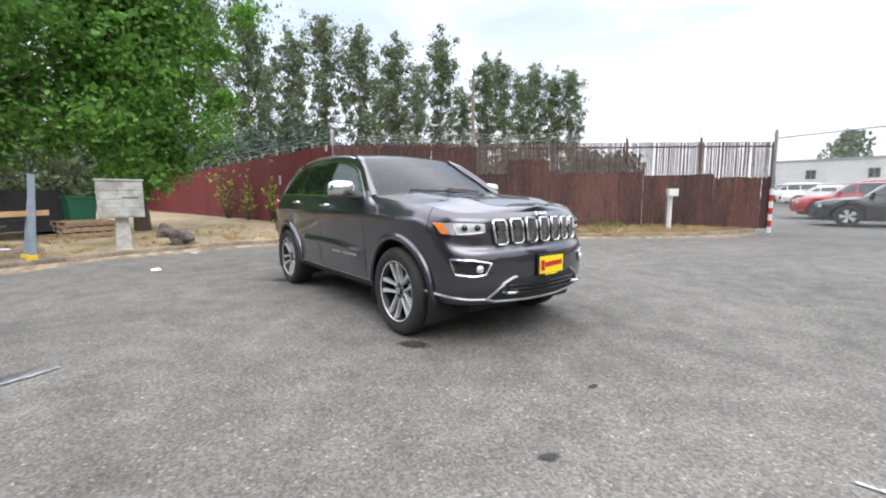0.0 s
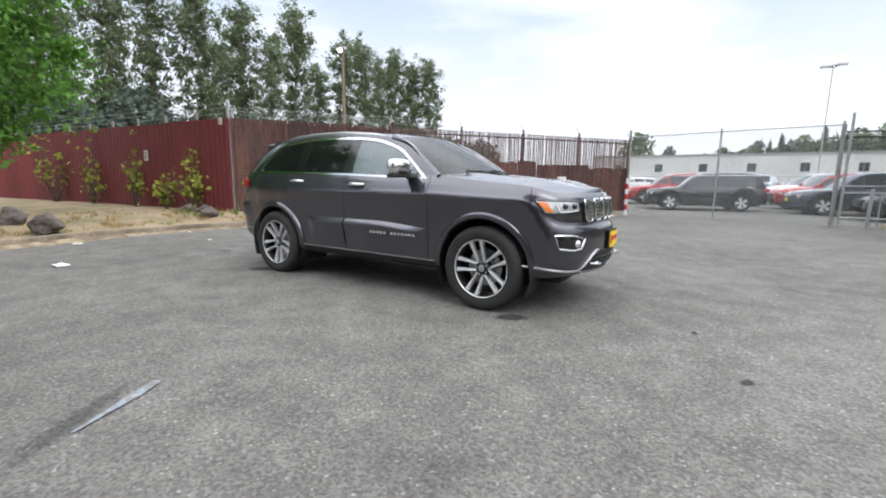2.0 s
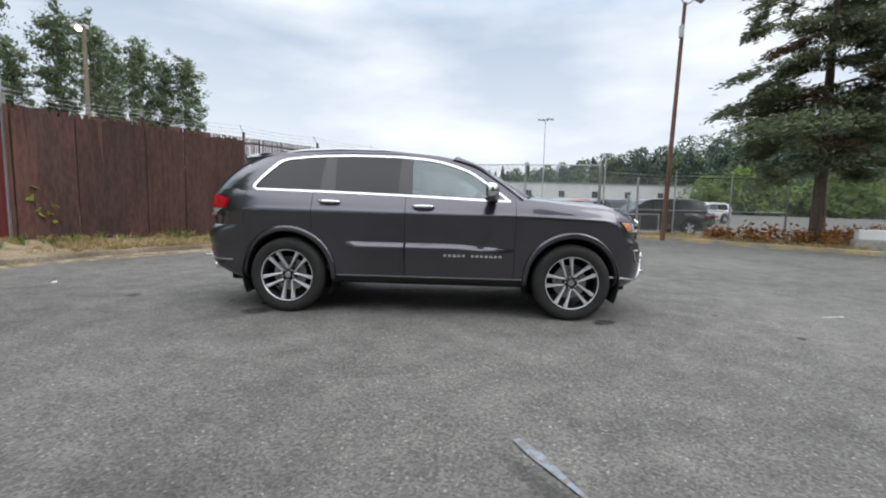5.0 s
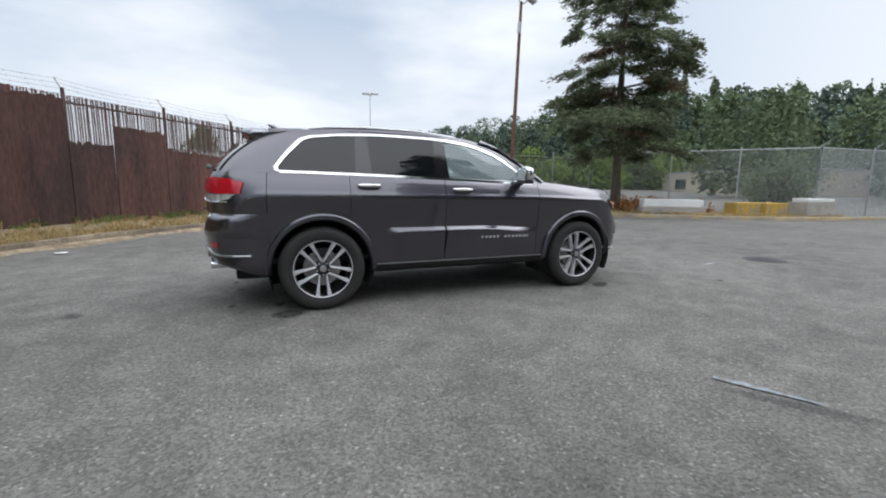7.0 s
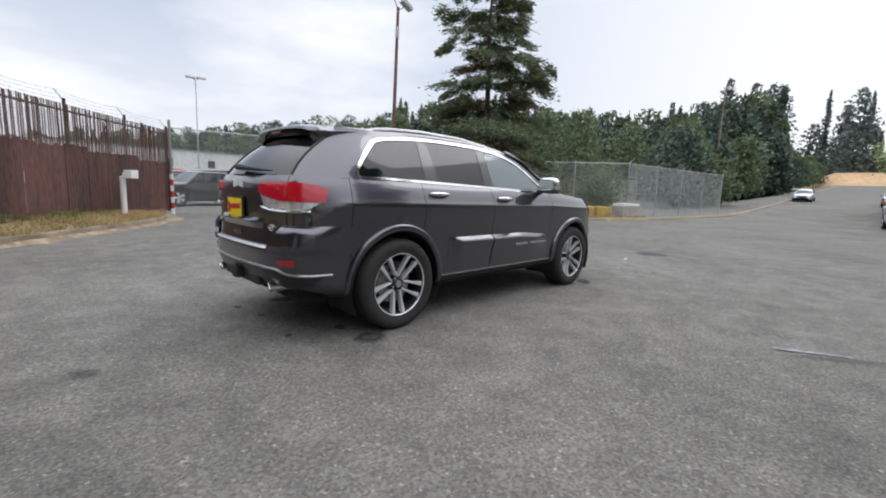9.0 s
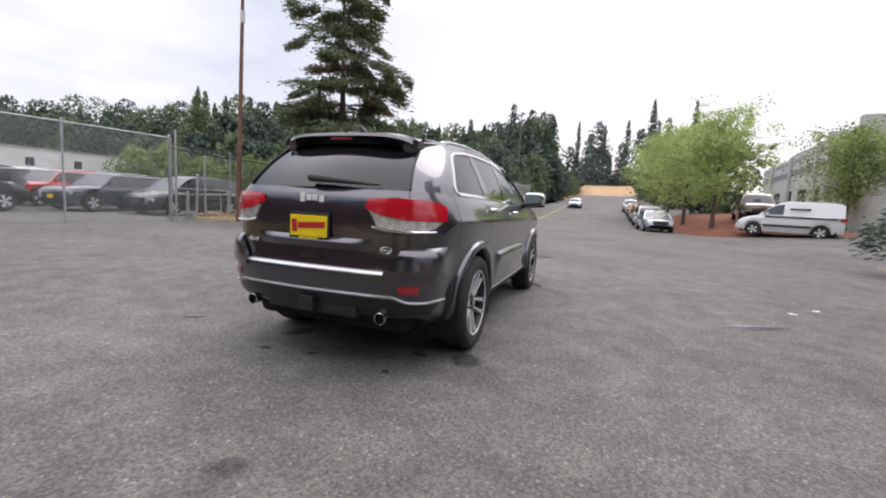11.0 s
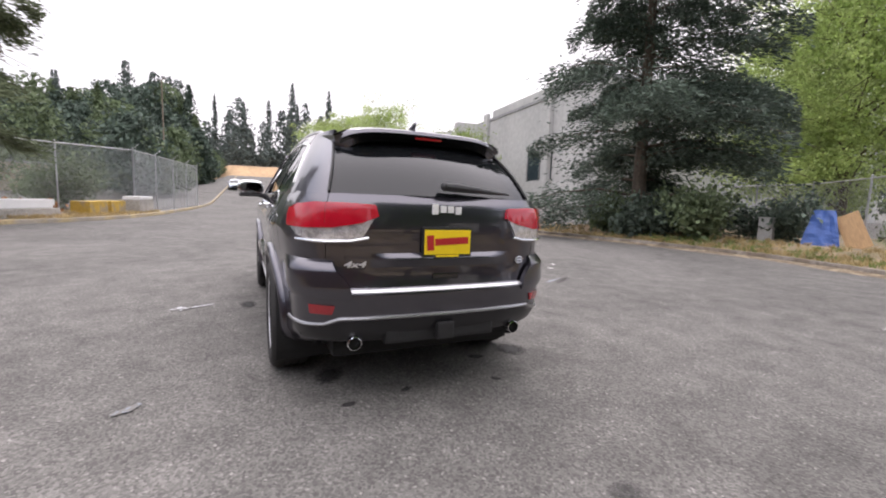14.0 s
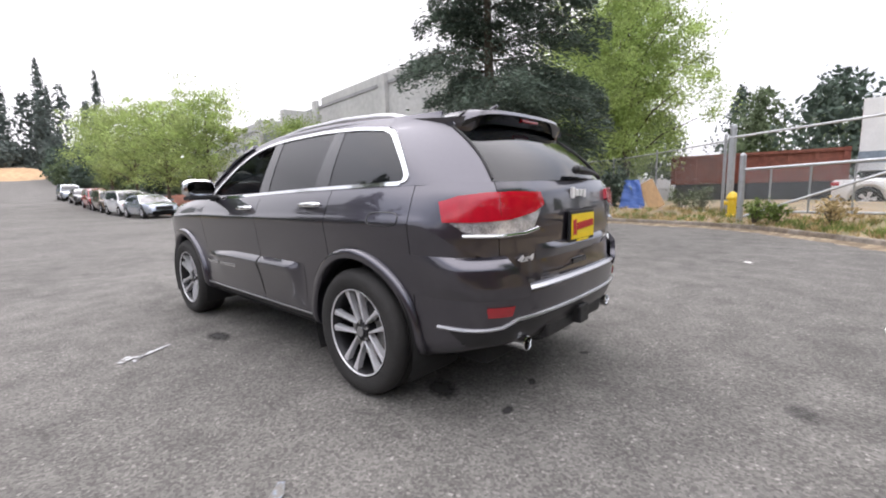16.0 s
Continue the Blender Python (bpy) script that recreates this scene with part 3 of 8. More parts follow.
def ribbon(name, top, low, material, car, thick=0.02, label="", out=0.0, n=20):
    """A strip between two lines of the cabin's flank, given as (x, z) knots; one for each side of the car."""
    def line(knots):
        s = [0.0]
        for a, b in zip(knots, knots[1:]):
            s.append(s[-1] + math.dist(a, b))
        cx, cz = spline(s, [k[0] for k in knots]), spline(s, [k[1] for k in knots])
        return [(cx(s[-1] * t / n), cz(s[-1] * t / n)) for t in range(n + 1)]
    a, b = line(top), line(low)
    made = []
    for sgn in (1, -1):
        bm = bmesh.new()
        rows = []
        for t in range(5):
            row = []
            for p, q in zip(a, b):
                x, z = p[0] + (q[0] - p[0]) * t / 4, p[1] + (q[1] - p[1]) * t / 4
                row.append((x, sgn * (flank(x, z) + out), z))
            rows.append(row)
        grid(bm, rows)
        bmesh.ops.recalc_face_normals(bm, faces=bm.faces)
        if sum(f.normal.y for f in bm.faces) * sgn < 0:
            bmesh.ops.reverse_faces(bm, faces=bm.faces)
        bmesh.ops.solidify(bm, geom=list(bm.faces), thickness=thick)
        made.append(part(name, bm, material, car, label, smooth=True))
    return made


roof_z = spline([-2.1, -1.9, -1.5, -0.9, -0.4, 0.0, 0.25, 0.45], [1.665, 1.69, 1.722, 1.742, 1.74, 1.712, 1.676, 1.625])
roof_w = spline([-2.1, -1.7, -1.0, -0.3, 0.1, 0.45], [0.555, 0.585, 0.62, 0.63, 0.617, 0.59])


def belt(x):
    return skin(u_of_x(max(min(x, 1.9), -2.2)), 9)


def flank(x, z):
    """Half width of the cabin at x and height z: leaning in from belt to roof, a little bowed."""
    p = belt(x)
    s = (z - p.z) / max(1.66 - p.z, 0.1)
    w1 = roof_w(min(max(x, -2.1), 0.45)) + 0.02
    return p.y + (w1 - p.y) * s + 0.045 * s * (1 - s)


def wheel(car, x, side, turn):
    """Twenty-inch wheel with five split spokes; its outer face looks along +y before it is turned."""
    w = part("wheel", tyre_mesh(), RUBBER, car, "low-profile black tyre", smooth=True, m=pose(x, side * 0.803, HUB_Z, 0, turn, 0 if side > 0 else 180))
    w.name = "wheel"
    bm = bmesh.new()
    prof = [(0.272, -0.11), (0.262, -0.10), (0.25, -0.02), (0.245, 0.06), (0.257, 0.105), (0.268, 0.118), (0.274, 0.112)]
    rows = [[(r * math.cos(t), y, r * math.sin(t)) for t in np.linspace(0, 2 * math.pi, 56, endpoint=False)] for r, y in prof]
    grid(bm, rows, close=True)
    bmesh.ops.recalc_face_normals(bm, faces=bm.faces)
    part("rim", bm, ALLOY_DARK, w, "dark painted alloy barrel", smooth=True)
    bm = bmesh.new()
    rows = [[(r * math.cos(t), y, r * math.sin(t)) for t in np.linspace(0, 2 * math.pi, 64, endpoint=False)] for r, y in ((0.258, 0.113), (0.262, 0.118), (0.267, 0.119), (0.27, 0.112))]
    grid(bm, rows, close=True)
    part("rim_lip", bm, ALLOY, w, "bright machined rim edge", smooth=True)
    for k in range(5):
        for twin in (-1, 1):
            a = math.radians(72 * k + 90)
            bm = bmesh.new()
            inner, outer = (0.055, 0.031 * twin), (0.262, 0.055 * twin)
            pts = []
            for t in (0, 0.35, 0.7, 1):
                r = inner[0] + (outer[0] - inner[0]) * t
                c = inner[1] + (outer[1] - inner[1]) * t
                half = 0.0105 + 0.003 * t + 0.0115 * t ** 3
                y = 0.075 + 0.028 * t
                pts.append([(r, y - 0.035, c - half), (r, y, c - half + 0.004), (r, y + 0.003, c), (r, y, c + half - 0.004), (r, y - 0.035, c + half)])
            grid(bm, pts)
            bmesh.ops.transform(bm, matrix=Matrix.Rotation(a, 4, "Y"), verts=bm.verts)
            bmesh.ops.recalc_face_normals(bm, faces=bm.faces)
            if sum(f.normal.y for f in bm.faces) < 0:
                bmesh.ops.reverse_faces(bm, faces=bm.faces)
            part("spoke", bm, ALLOY, w, "machined silver spoke")
    bm = bmesh.new()
    tube(bm, [(0, 0.0, 0), (0, 0.07, 0), (0, 0.084, 0), (0, 0.09, 0)], 0.05, 24, radii=[0.075, 0.072, 0.036, 0.031])
    part("hub", bm, ALLOY_DARK, w, smooth=False)
    bm = bmesh.new()
    tube(bm, [(0, 0.085, 0), (0, 0.094, 0), (0, 0.096, 0)], 0.03, 20, radii=[0.031, 0.03, 0.024])
    part("hub_cap", bm, SATIN, w)
    for k in range(5):
        a = math.radians(72 * k + 54)
        bm = bmesh.new()
        tube(bm, [(0.057 * math.cos(a), 0.06, 0.057 * math.sin(a)), (0.057 * math.cos(a), 0.086, 0.057 * math.sin(a))], 0.0105, 6)
        part("wheel_nut", bm, CHROME, w)
    bm = bmesh.new()
    rows = [[(r * math.cos(t), y, r * math.sin(t)) for t in np.linspace(0, 2 * math.pi, 40, endpoint=False)] for r, y in ((0.06, 0.02), (0.17, 0.02), (0.172, 0.0), (0.06, 0.0))]
    grid(bm, rows, close=True)
    part("brake_disc", bm, STEEL_OLD, w, smooth=False)
    bm = bmesh.new()
    box(bm, (-0.06, -0.01, 0.1), (0.06, 0.045, 0.185), bevel=0.012)
    part("brake_caliper", bm, ALLOY_DARK, w)
    return w


def tyre_mesh():
    bm = bmesh.new()
    prof = [(0.275, -0.118), (0.30, -0.128), (0.335, -0.132), (0.362, -0.124), (0.378, -0.105), (0.384, -0.09)]
    tread = [(0.3865, -0.085), (0.3865, -0.052), (0.379, -0.05), (0.379, -0.042), (0.387, -0.04), (0.387, -0.005), (0.379, -0.004), (0.379, 0.004), (0.387, 0.005),
             (0.387, 0.04), (0.379, 0.042), (0.379, 0.05), (0.3865, 0.052), (0.3865, 0.085)]
    prof = prof + tread + [(r, -y) for r, y in reversed(prof)]
    grid(bm, [[(r * math.cos(t), y, r * math.sin(t)) for t in np.linspace(0, 2 * math.pi, 72, endpoint=False)] for r, y in prof], close=True)
    bmesh.ops.recalc_face_normals(bm, faces=bm.faces)
    return bm


def letters(name, text, size, material, parent, m, depth=0.004, label="", bold=0.0, shear=0.0, wide=1.0):
    """Raised lettering, turned into a mesh."""
    cu = bpy.data.curves.new(name, "FONT")
    cu.body, cu.size, cu.extrude, cu.align_x, cu.align_y = text, size, depth, "CENTER", "CENTER"
    cu.offset, cu.shear, cu.resolution_u = bold, shear, 3
    tmp = bpy.data.objects.new("tmp", cu)
    scene.collection.objects.link(tmp)
    bpy.context.view_layer.update()
    me = bpy.data.meshes.new_from_object(tmp.evaluated_get(bpy.context.evaluated_depsgraph_get()))
    bpy.data.objects.remove(tmp)
    bpy.data.curves.remove(cu)
    me.name = name
    me.materials.clear()
    me.materials.append(material)
    for v in me.vertices:
        v.co.x *= wide
    ob = new(name, me)
    ob.parent, ob.matrix_basis = parent, m
    if label:
        ob["label"] = label
    return ob


@lru_cache(maxsize=None)
def v_of_z(u, z):
    lo, hi = 0.0, 9.0
    for _ in range(26):
        mid = (lo + hi) / 2
        lo, hi = (mid, hi) if skin(u, mid).z < z else (lo, mid)
    return lo


@lru_cache(maxsize=None)
def nose_u(y):
    """The place along the outline at the nose where the body is y off the middle."""
    lo, hi = u_of_x(1.46), U_END
    for _ in range(40):
        mid = (lo + hi) / 2
        lo, hi = (mid, hi) if plan_y(mid) > y else (lo, mid)
    return lo


@lru_cache(maxsize=None)
def tail_u(y):
    lo, hi = 0.0, u_of_x(-1.46)
    for _ in range(40):
        mid = (lo + hi) / 2
        lo, hi = (mid, hi) if plan_y(mid) < y else (lo, mid)
    return lo


def on_end(y, z, out=0.0, nose=True):
    """A point on the nose or tail at a signed y and a height."""
    u = nose_u(abs(y)) if nose else tail_u(abs(y))
    p = skin(u, v_of_z(u, z), out)
    return Vector((p.x, math.copysign(p.y, y), p.z))


def end_patch(name, outline, material, parent, out, nose=True, thick=0.012, n=8, label=""):
    """A raised piece on nose or tail between two lines of (y, z) knots: an upper one and a lower one of equal count."""
    top, low = outline
    bm = bmesh.new()
    rows = []
    for t in np.linspace(0, 1, n + 1):
        row = []
        for a, b in zip(top, low):
            row.append((a[0] + (b[0] - a[0]) * t, a[1] + (b[1] - a[1]) * t))
        fine = []
        for p, q in zip(row, row[1:]):
            k = max(2, int(abs(q[0] - p[0]) / 0.02))
            fine += [(p[0] + (q[0] - p[0]) * s / k, p[1] + (q[1] - p[1]) * s / k) for s in range(k)]
        fine.append(row[-1])
        rows.append([on_end(y, z, out, nose) for y, z in fine])
    counts = min(len(r) for r in rows)
    if any(len(r) != counts for r in rows):
        rows = [[r[int(round(k * (len(r) - 1) / (counts - 1)))] for k in range(counts)] for r in rows]
    grid(bm, rows)
    bmesh.ops.recalc_face_normals(bm, faces=bm.faces)
    way = 1 if nose else -1
    if sum(f.normal.x for f in bm.faces) * way < 0:
        bmesh.ops.reverse_faces(bm, faces=bm.faces)
    bmesh.ops.solidify(bm, geom=list(bm.faces), thickness=thick)
    return part(name, bm, material, parent, label, smooth=True)


def end_bar(name, line, r, material, parent, out, nose=True, closed=False, label="", step=0.03):
    """A round moulding along (y, z) knots on nose or tail."""
    pts = []
    knots = list(line) + ([line[0]] if closed else [])
    for p, q in zip(knots, knots[1:]):
        k = max(1, int(math.dist(p, q) / step))
        pts += [(p[0] + (q[0] - p[0]) * s / k, p[1] + (q[1] - p[1]) * s / k) for s in range(k)]
    pts.append(knots[-1])
    bm = bmesh.new()
    tube(bm, [on_end(y, z, out, nose) for y, z in pts], r, 8)
    return part(name, bm, material, parent, label, smooth=True)


def fold_over(name, parent, sgn, profile, inner, outer, ease):
    """A pressed fold on the tail: (height, lift) rows from top to foot between an inner and an outer y, eased out along it."""
    bm = bmesh.new()
    rows = []
    for z, lift in profile:
        ya, yb = inner(z), outer(z)
        rows.append([on_end(sgn * (ya + (yb - ya) * k / 30), z, 0.002 + lift * ease(ya + (yb - ya) * k / 30), False) for k in range(31)])
    grid(bm, rows)
    bmesh.ops.recalc_face_normals(bm, faces=bm.faces)
    if sum(f.normal.x for f in bm.faces) > 0:
        bmesh.ops.reverse_faces(bm, faces=bm.faces)
    bmesh.ops.solidify(bm, geom=list(bm.faces), thickness=0.03)
    return part(name, bm, GREY, parent, smooth=True)


def face_out(bm, sgn):
    bmesh.ops.recalc_face_normals(bm, faces=bm.faces)
    if sum(f.normal.y for f in bm.faces) * sgn < 0:
        bmesh.ops.reverse_faces(bm, faces=bm.faces)


def suv():
    car = thing("suv", pose(0, 0, 0), "dark granite grey metallic mid-size SUV parked on asphalt", "car")
    X = u_of_x
    u_mid, u_fend, u_gate, u_back = X(-0.245), X(0.87), tail_u(0.70), X(-1.92)
    for s in (1, -1):
        panel("rear_quarter", u_gate, u_back, 6.0, 9, GREY, car, s)
        quarter = panel("rear_quarter", u_back, X(-1.2), 1.6, 9, GREY, car, s)
        d = panel("rear_door", X(-1.2), u_mid, 1.6, 9, GREY, car, s)
        e = panel("front_door", u_mid, u_fend, 1.6, 9, GREY, car, s)
        panel("front_fender", u_fend, X(1.9), 1.6, 9, GREY, car, s)
        panel("sill", X(-1.1), X(1.1), 0.0, 1.5, BLACK, car, s, "black lower sill")
        panel("sill_trim", X(-0.98), X(1.0), 1.5, 1.6, SATIN, car, s, "satin silver sill strip", out=0.01, nv=4)
        if s > 0:
            bm = bmesh.new()
            ring = []
            for k in range(40):
                a = 2 * math.pi * k / 40
                c, q = math.cos(a), math.sin(a)
                ring.append(skin(X(-1.735 + 0.115 * math.copysign(abs(c) ** 0.5, c)), 6.55 + 0.62 * math.copysign(abs(q) ** 0.5, q), 0.001))
            tube(bm, ring + ring[:1], 0.0035, 5, cap=False)
            part("fuel_flap_seam", bm, GLOSS_BLACK, quarter, "seam of the fuel flap")
        # pressed ledge low on the doors
        for dd, xa, xb in ((d, -0.88, -0.255), (e, -0.235, 0.855)):
            bm = bmesh.new()
            rows = []
            for t in np.linspace(0, 1, 24):
                x = xa + (xb - xa) * t
                u, k = X(x), smooth01(-0.87, -0.72, x) * (1 - smooth01(0.5, 0.9, x))
                z0 = 0.748 - 0.04 * smooth01(0.2, 0.9, x)
                v = lambda z: v_of_z(u, z)
                rows.append([skin(u, v(z0 + 0.004), 0.001), skin(u, v(z0 - 0.014), 0.002 + 0.022 * k), skin(u, v(z0 - 0.036), 0.002 + 0.042 * k), skin(u, v(z0 - 0.048), 0.002 + 0.045 * k),
                             skin(u, v(z0 - 0.075), 0.002 + 0.040 * k), skin(u, v(z0 - 0.15), 0.002 + 0.022 * k), skin(u, v(0.50), 0.002 + 0.008 * k), skin(u, v(0.44), 0.002)])
            grid(bm, rows)
            if s < 0:
                flip(bm)
            face_out(bm, s)
            part("door_ledge", bm, GREY, dd, smooth=True)
        # model name, as plain bars
        for k in range(13):
            if k == 5:
                continue
            x = 0.17 + 0.046 * k if s < 0 else 0.76 - 0.046 * k
            u = X(x)
            bm = bmesh.new()
            a, b = skin(u, v_of_z(u, 0.622), 0.045), skin(u, v_of_z(u, 0.646), 0.045)
            box(bm, (-0.016, -0.004, -0.012), (0.016, 0.004, 0.012), Matrix.Translation((a.x, s * (a.y - 0.006), (a.z + b.z) / 2)))
            part("badge_bar", bm, CHROME, e)
        for dd, hx, hz in ((d, -1.02, 1.15), (e, -0.06, 1.122)):
            u = X(hx)
            v = v_of_z(u, hz)
            bm = bmesh.new()
            pts = [skin(u + o, v, h) for o, h in ((-0.105, 0.006), (-0.09, 0.03), (-0.04, 0.038), (0.04, 0.038), (0.09, 0.03), (0.105, 0.006))]
            tube(bm, [Vector((p.x, s * p.y, p.z)) for p in pts], 0.016, 10, radii=[0.012, 0.016, 0.018, 0.018, 0.016, 0.012])
            h = part("door_handle", bm, CHROME, dd, "chrome door handle", smooth=True)
        for hx in (HUB_X, -HUB_X):
            bm = bmesh.new()
            rows = []
            for a in np.linspace(radians(-8), radians(188), 48):
                row = []
                wide = 0.056 - 0.02 * (1 - math.sin(max(a, 0) if a < math.pi else 0)) * 0.5
                for r, o in ((ARCH - 0.012, -0.06), (ARCH - 0.010, 0.018), (ARCH + 0.002, 0.032), (ARCH + wide * 0.55, 0.034), (ARCH + wide * 0.85, 0.026), (ARCH + wide, 0.012), (ARCH + wide + 0.004, -0.006)):
                    x, z = hx + r * math.cos(a), HUB_Z + r * math.sin(a)
                    u = X(x)
                    row.append(skin(u, v_of_z(u, z), o))
                rows.append(row)
            grid(bm, rows)
            if s < 0:
                flip(bm)
            face_out(bm, s)
            part("arch_flare", bm, GREY, car, "painted wheel arch moulding", smooth=True)
            bm = bmesh.new()
            arc = np.linspace(radians(-25), radians(205), 28)
            grid(bm, [[(hx + (ARCH + 0.015) * math.cos(a), s * y, HUB_Z + (ARCH + 0.015) * math.sin(a)) for a in arc] for y in (0.91, 0.75, 0.5)])
            bm.faces.new([bm.verts.new((hx + (ARCH + 0.015) * math.cos(a), s * 0.5, HUB_Z + (ARCH + 0.015) * math.sin(a))) for a in arc])
            part("arch_liner", bm, DARK, car)
    bm = bmesh.new()
    box(bm, (-2.2, -0.62, 0.27), (2.1, 0.62, 0.44), bevel=0.05)
    box(bm, (-0.98, -0.84, 0.31), (0.98, 0.84, 0.42), bevel=0.03)
    part("underbody", bm, DARK, car)
    for hx in (HUB_X, -HUB_X):
        for s in (1, -1):
            wheel(car, hx, s, {(1, 1): 12, (-1, 1): -25, (1, -1): -22, (-1, -1): 0}[1 if hx > 0 else -1, s])
    bumper = panel("rear_bumper", 0.0, u_back, 0.0, 4.95, GREY, car, 0, "painted rear bumper")
    gate = panel("tailgate", 0.0, u_gate, 4.95, 9, GREY, car, 0, "body-coloured tailgate")
    for s in (1, -1):
        fold_over("bumper_corner", bumper, s, [(0.892, -0.004), (0.886, 0.006), (0.866, 0.026), (0.842, 0.043), (0.828, 0.046), (0.79, 0.046), (0.75, 0.044), (0.72, 0.03), (0.68, 0.006)],
                  lambda z: 0.555 + 0.11 * smooth01(0.72, 0.90, z), lambda z: 0.934, lambda y: 1 - smooth01(0.84, 0.932, y))
    for s in (1, -1):
        panel("bumper_side", tail_u(0.80), u_back, 4.95, 6.0, GREY, bumper, s)
    front = panel("front_bumper", X(1.74), U_END, 0.0, 5.6, GREY, car, 0, "painted front bumper")
    nose = panel("nose_panel", X(1.9), U_END, 5.6, 9, GREY, car, 0)
    bm = bmesh.new()
    rows = []
    for u in np.r_[np.linspace(X(0.92), X(1.9), 26), np.linspace(X(1.9) + 0.03, U_END, 22)]:
        p = skin(u, 9)
        crown = 0.05 + 0.012 * smooth01(1.5, 2.1, p.x)
        crown *= 1 - smooth01(2.0, 2.3, p.x) * 0.3
        row = []
        for t in np.linspace(-1, 1, 41):
            b = 0.5 * (1 - abs(t) ** 3.2) + 0.5 * (1 - t * t)
            ridge = 0.016 * math.exp(-((abs(t) - 0.56) / 0.08) ** 2) * (1 - smooth01(1.9, 2.25, p.x)) * smooth01(0.9, 1.2, p.x)
            row.append((p.x, t * p.y, p.z + crown * b + ridge))
        rows.append(row)
    grid(bm, rows)
    bmesh.ops.recalc_face_normals(bm, faces=bm.faces)
    if sum(f.normal.z for f in bm.faces) < 0:
        bmesh.ops.reverse_faces(bm, faces=bm.faces)
    bmesh.ops.solidify(bm, geom=list(bm.faces), thickness=0.02)
    part("bonnet", bm, GREY, car, "sculpted grey bonnet", smooth=True)
    cabin(car)
    nose_details(car, front, nose)
    tail_details(car, bumper, gate)
    return car


def patch(name, rows, material, car, up=None, thick=0.02, sgn=0, label=""):
    bm = bmesh.new()
    grid(bm, rows)
    bmesh.ops.recalc_face_normals(bm, faces=bm.faces)
    way = sum((f.normal.z if up else f.normal.y * sgn) * f.calc_area() for f in bm.faces)
    if way < 0:
        bmesh.ops.reverse_faces(bm, faces=bm.faces)
    bmesh.ops.solidify(bm, geom=list(bm.faces), thickness=thick)
    return part(name, bm, material, car, label, smooth=True)


def cabin(car):
    low = [(0.82, 1.192), (0.4, 1.207), (-0.3, 1.231), (-1.1, 1.252), (-1.80, 1.265)]
    top = [(0.80, 1.205), (0.60, 1.36), (0.374, 1.505), (0.0, 1.608), (-0.4, 1.638), (-0.8, 1.643), (-1.2, 1.628), (-1.54, 1.592)]
    rail = [(0.94, 1.205), (0.68, 1.40), (0.43, 1.56), (0.02, 1.658), (-0.4, 1.686), (-0.8, 1.691), (-1.2, 1.68), (-1.56, 1.655)]
    rear = [(-1.54, 1.594), (-1.60, 1.575), (-1.675, 1.51), (-1.82, 1.34), (-1.845, 1.30), (-1.838, 1.274), (-1.80, 1.264)]
    rows = []
    for x in np.linspace(0.40, -2.02, 44):
        w, z = roof_w(x), roof_z(x)
        rows.append([(x - 0.12 * t * t * smooth01(0.0, 0.40, x), t * (w + 0.022), z - 0.075 * abs(t) ** 2.6) for t in np.linspace(-1, 1, 29)])
    patch("roof", rows, GREY, car, up=True, thick=0.03)
    ribbon("cant_rail", rail, top, GREY, car, n=34)
    ribbon("chrome_upper", [(x, z + 0.006) for x, z in top], [(x - 0.005, z - 0.014) for x, z in top], CHROME, car, out=0.006, thick=0.012, label="chrome window surround", n=34)
    ribbon("chrome_belt", [(x, z + 0.009) for x, z in low], [(x, z - 0.012) for x, z in low], CHROME, car, out=0.008, thick=0.012, label="chrome beltline strip", n=34)
    ribbon("chrome_rear", rear, [(x + 0.03, z - 0.016) for x, z in rear[:3]] + [(x + 0.034, z) for x, z in rear[3:]], CHROME, car, out=0.007, thick=0.012)

    def pane(name, t, l, mat):
        left, right = ribbon(name, t, l, mat, car, thick=0.004, out=-0.004, n=16)
        if name == "front_side_glass":
            # the window on this side is wound down
            bpy.data.objects.remove(left)
        else:
            left.visible_shadow = False
        right.visible_shadow = False
    pane("front_side_glass", [(0.80, 1.205), (0.60, 1.355), (0.374, 1.50), (0.0, 1.604), (-0.2, 1.625)], [(0.80, 1.19), (0.6, 1.195), (0.4, 1.2), (0.1, 1.21), (-0.2, 1.22)], PANE)
    pane("rear_side_glass", [(-0.30, 1.635), (-0.6, 1.642), (-1.0, 1.637)], [(-0.30, 1.225), (-0.6, 1.235), (-1.0, 1.245)], TINT)
    pane("quarter_glass", [(-1.1, 1.633), (-1.35, 1.615), (-1.56, 1.588), (-1.65, 1.54), (-1.82, 1.31)], [(-1.1, 1.245), (-1.3, 1.25), (-1.5, 1.255), (-1.65, 1.257), (-1.82, 1.26)], TINT)
    ribbon("b_pillar", [(-0.19, 1.62), (-0.25, 1.628), (-0.31, 1.635)], [(-0.18, 1.20), (-0.25, 1.205), (-0.33, 1.21)], GLOSS_BLACK, car)
    ribbon("c_pillar", [(-1.0, 1.637), (-1.06, 1.634), (-1.11, 1.632)], [(-0.97, 1.23), (-1.06, 1.235), (-1.14, 1.24)], GLOSS_BLACK, car)
    # windscreen with its pillars
    scr = lambda t, s: Vector((1.20 + (0.40 - 1.20) * t - (0.26 + (0.13 - 0.26) * t) * s * s, s * (0.80 + (0.60 - 0.80) * t), 1.235 + (1.655 - 1.235) * t + 0.05 * t * (1 - t) - 0.035 * s * s * (1 - 0.3 * t)))
    ob = patch("windscreen", [[scr(t, s) for s in np.linspace(-1, 1, 25)] for t in np.linspace(0, 1, 18)], SCREEN_GLASS, car, up=True, thick=0.006)
    ob.visible_shadow = False
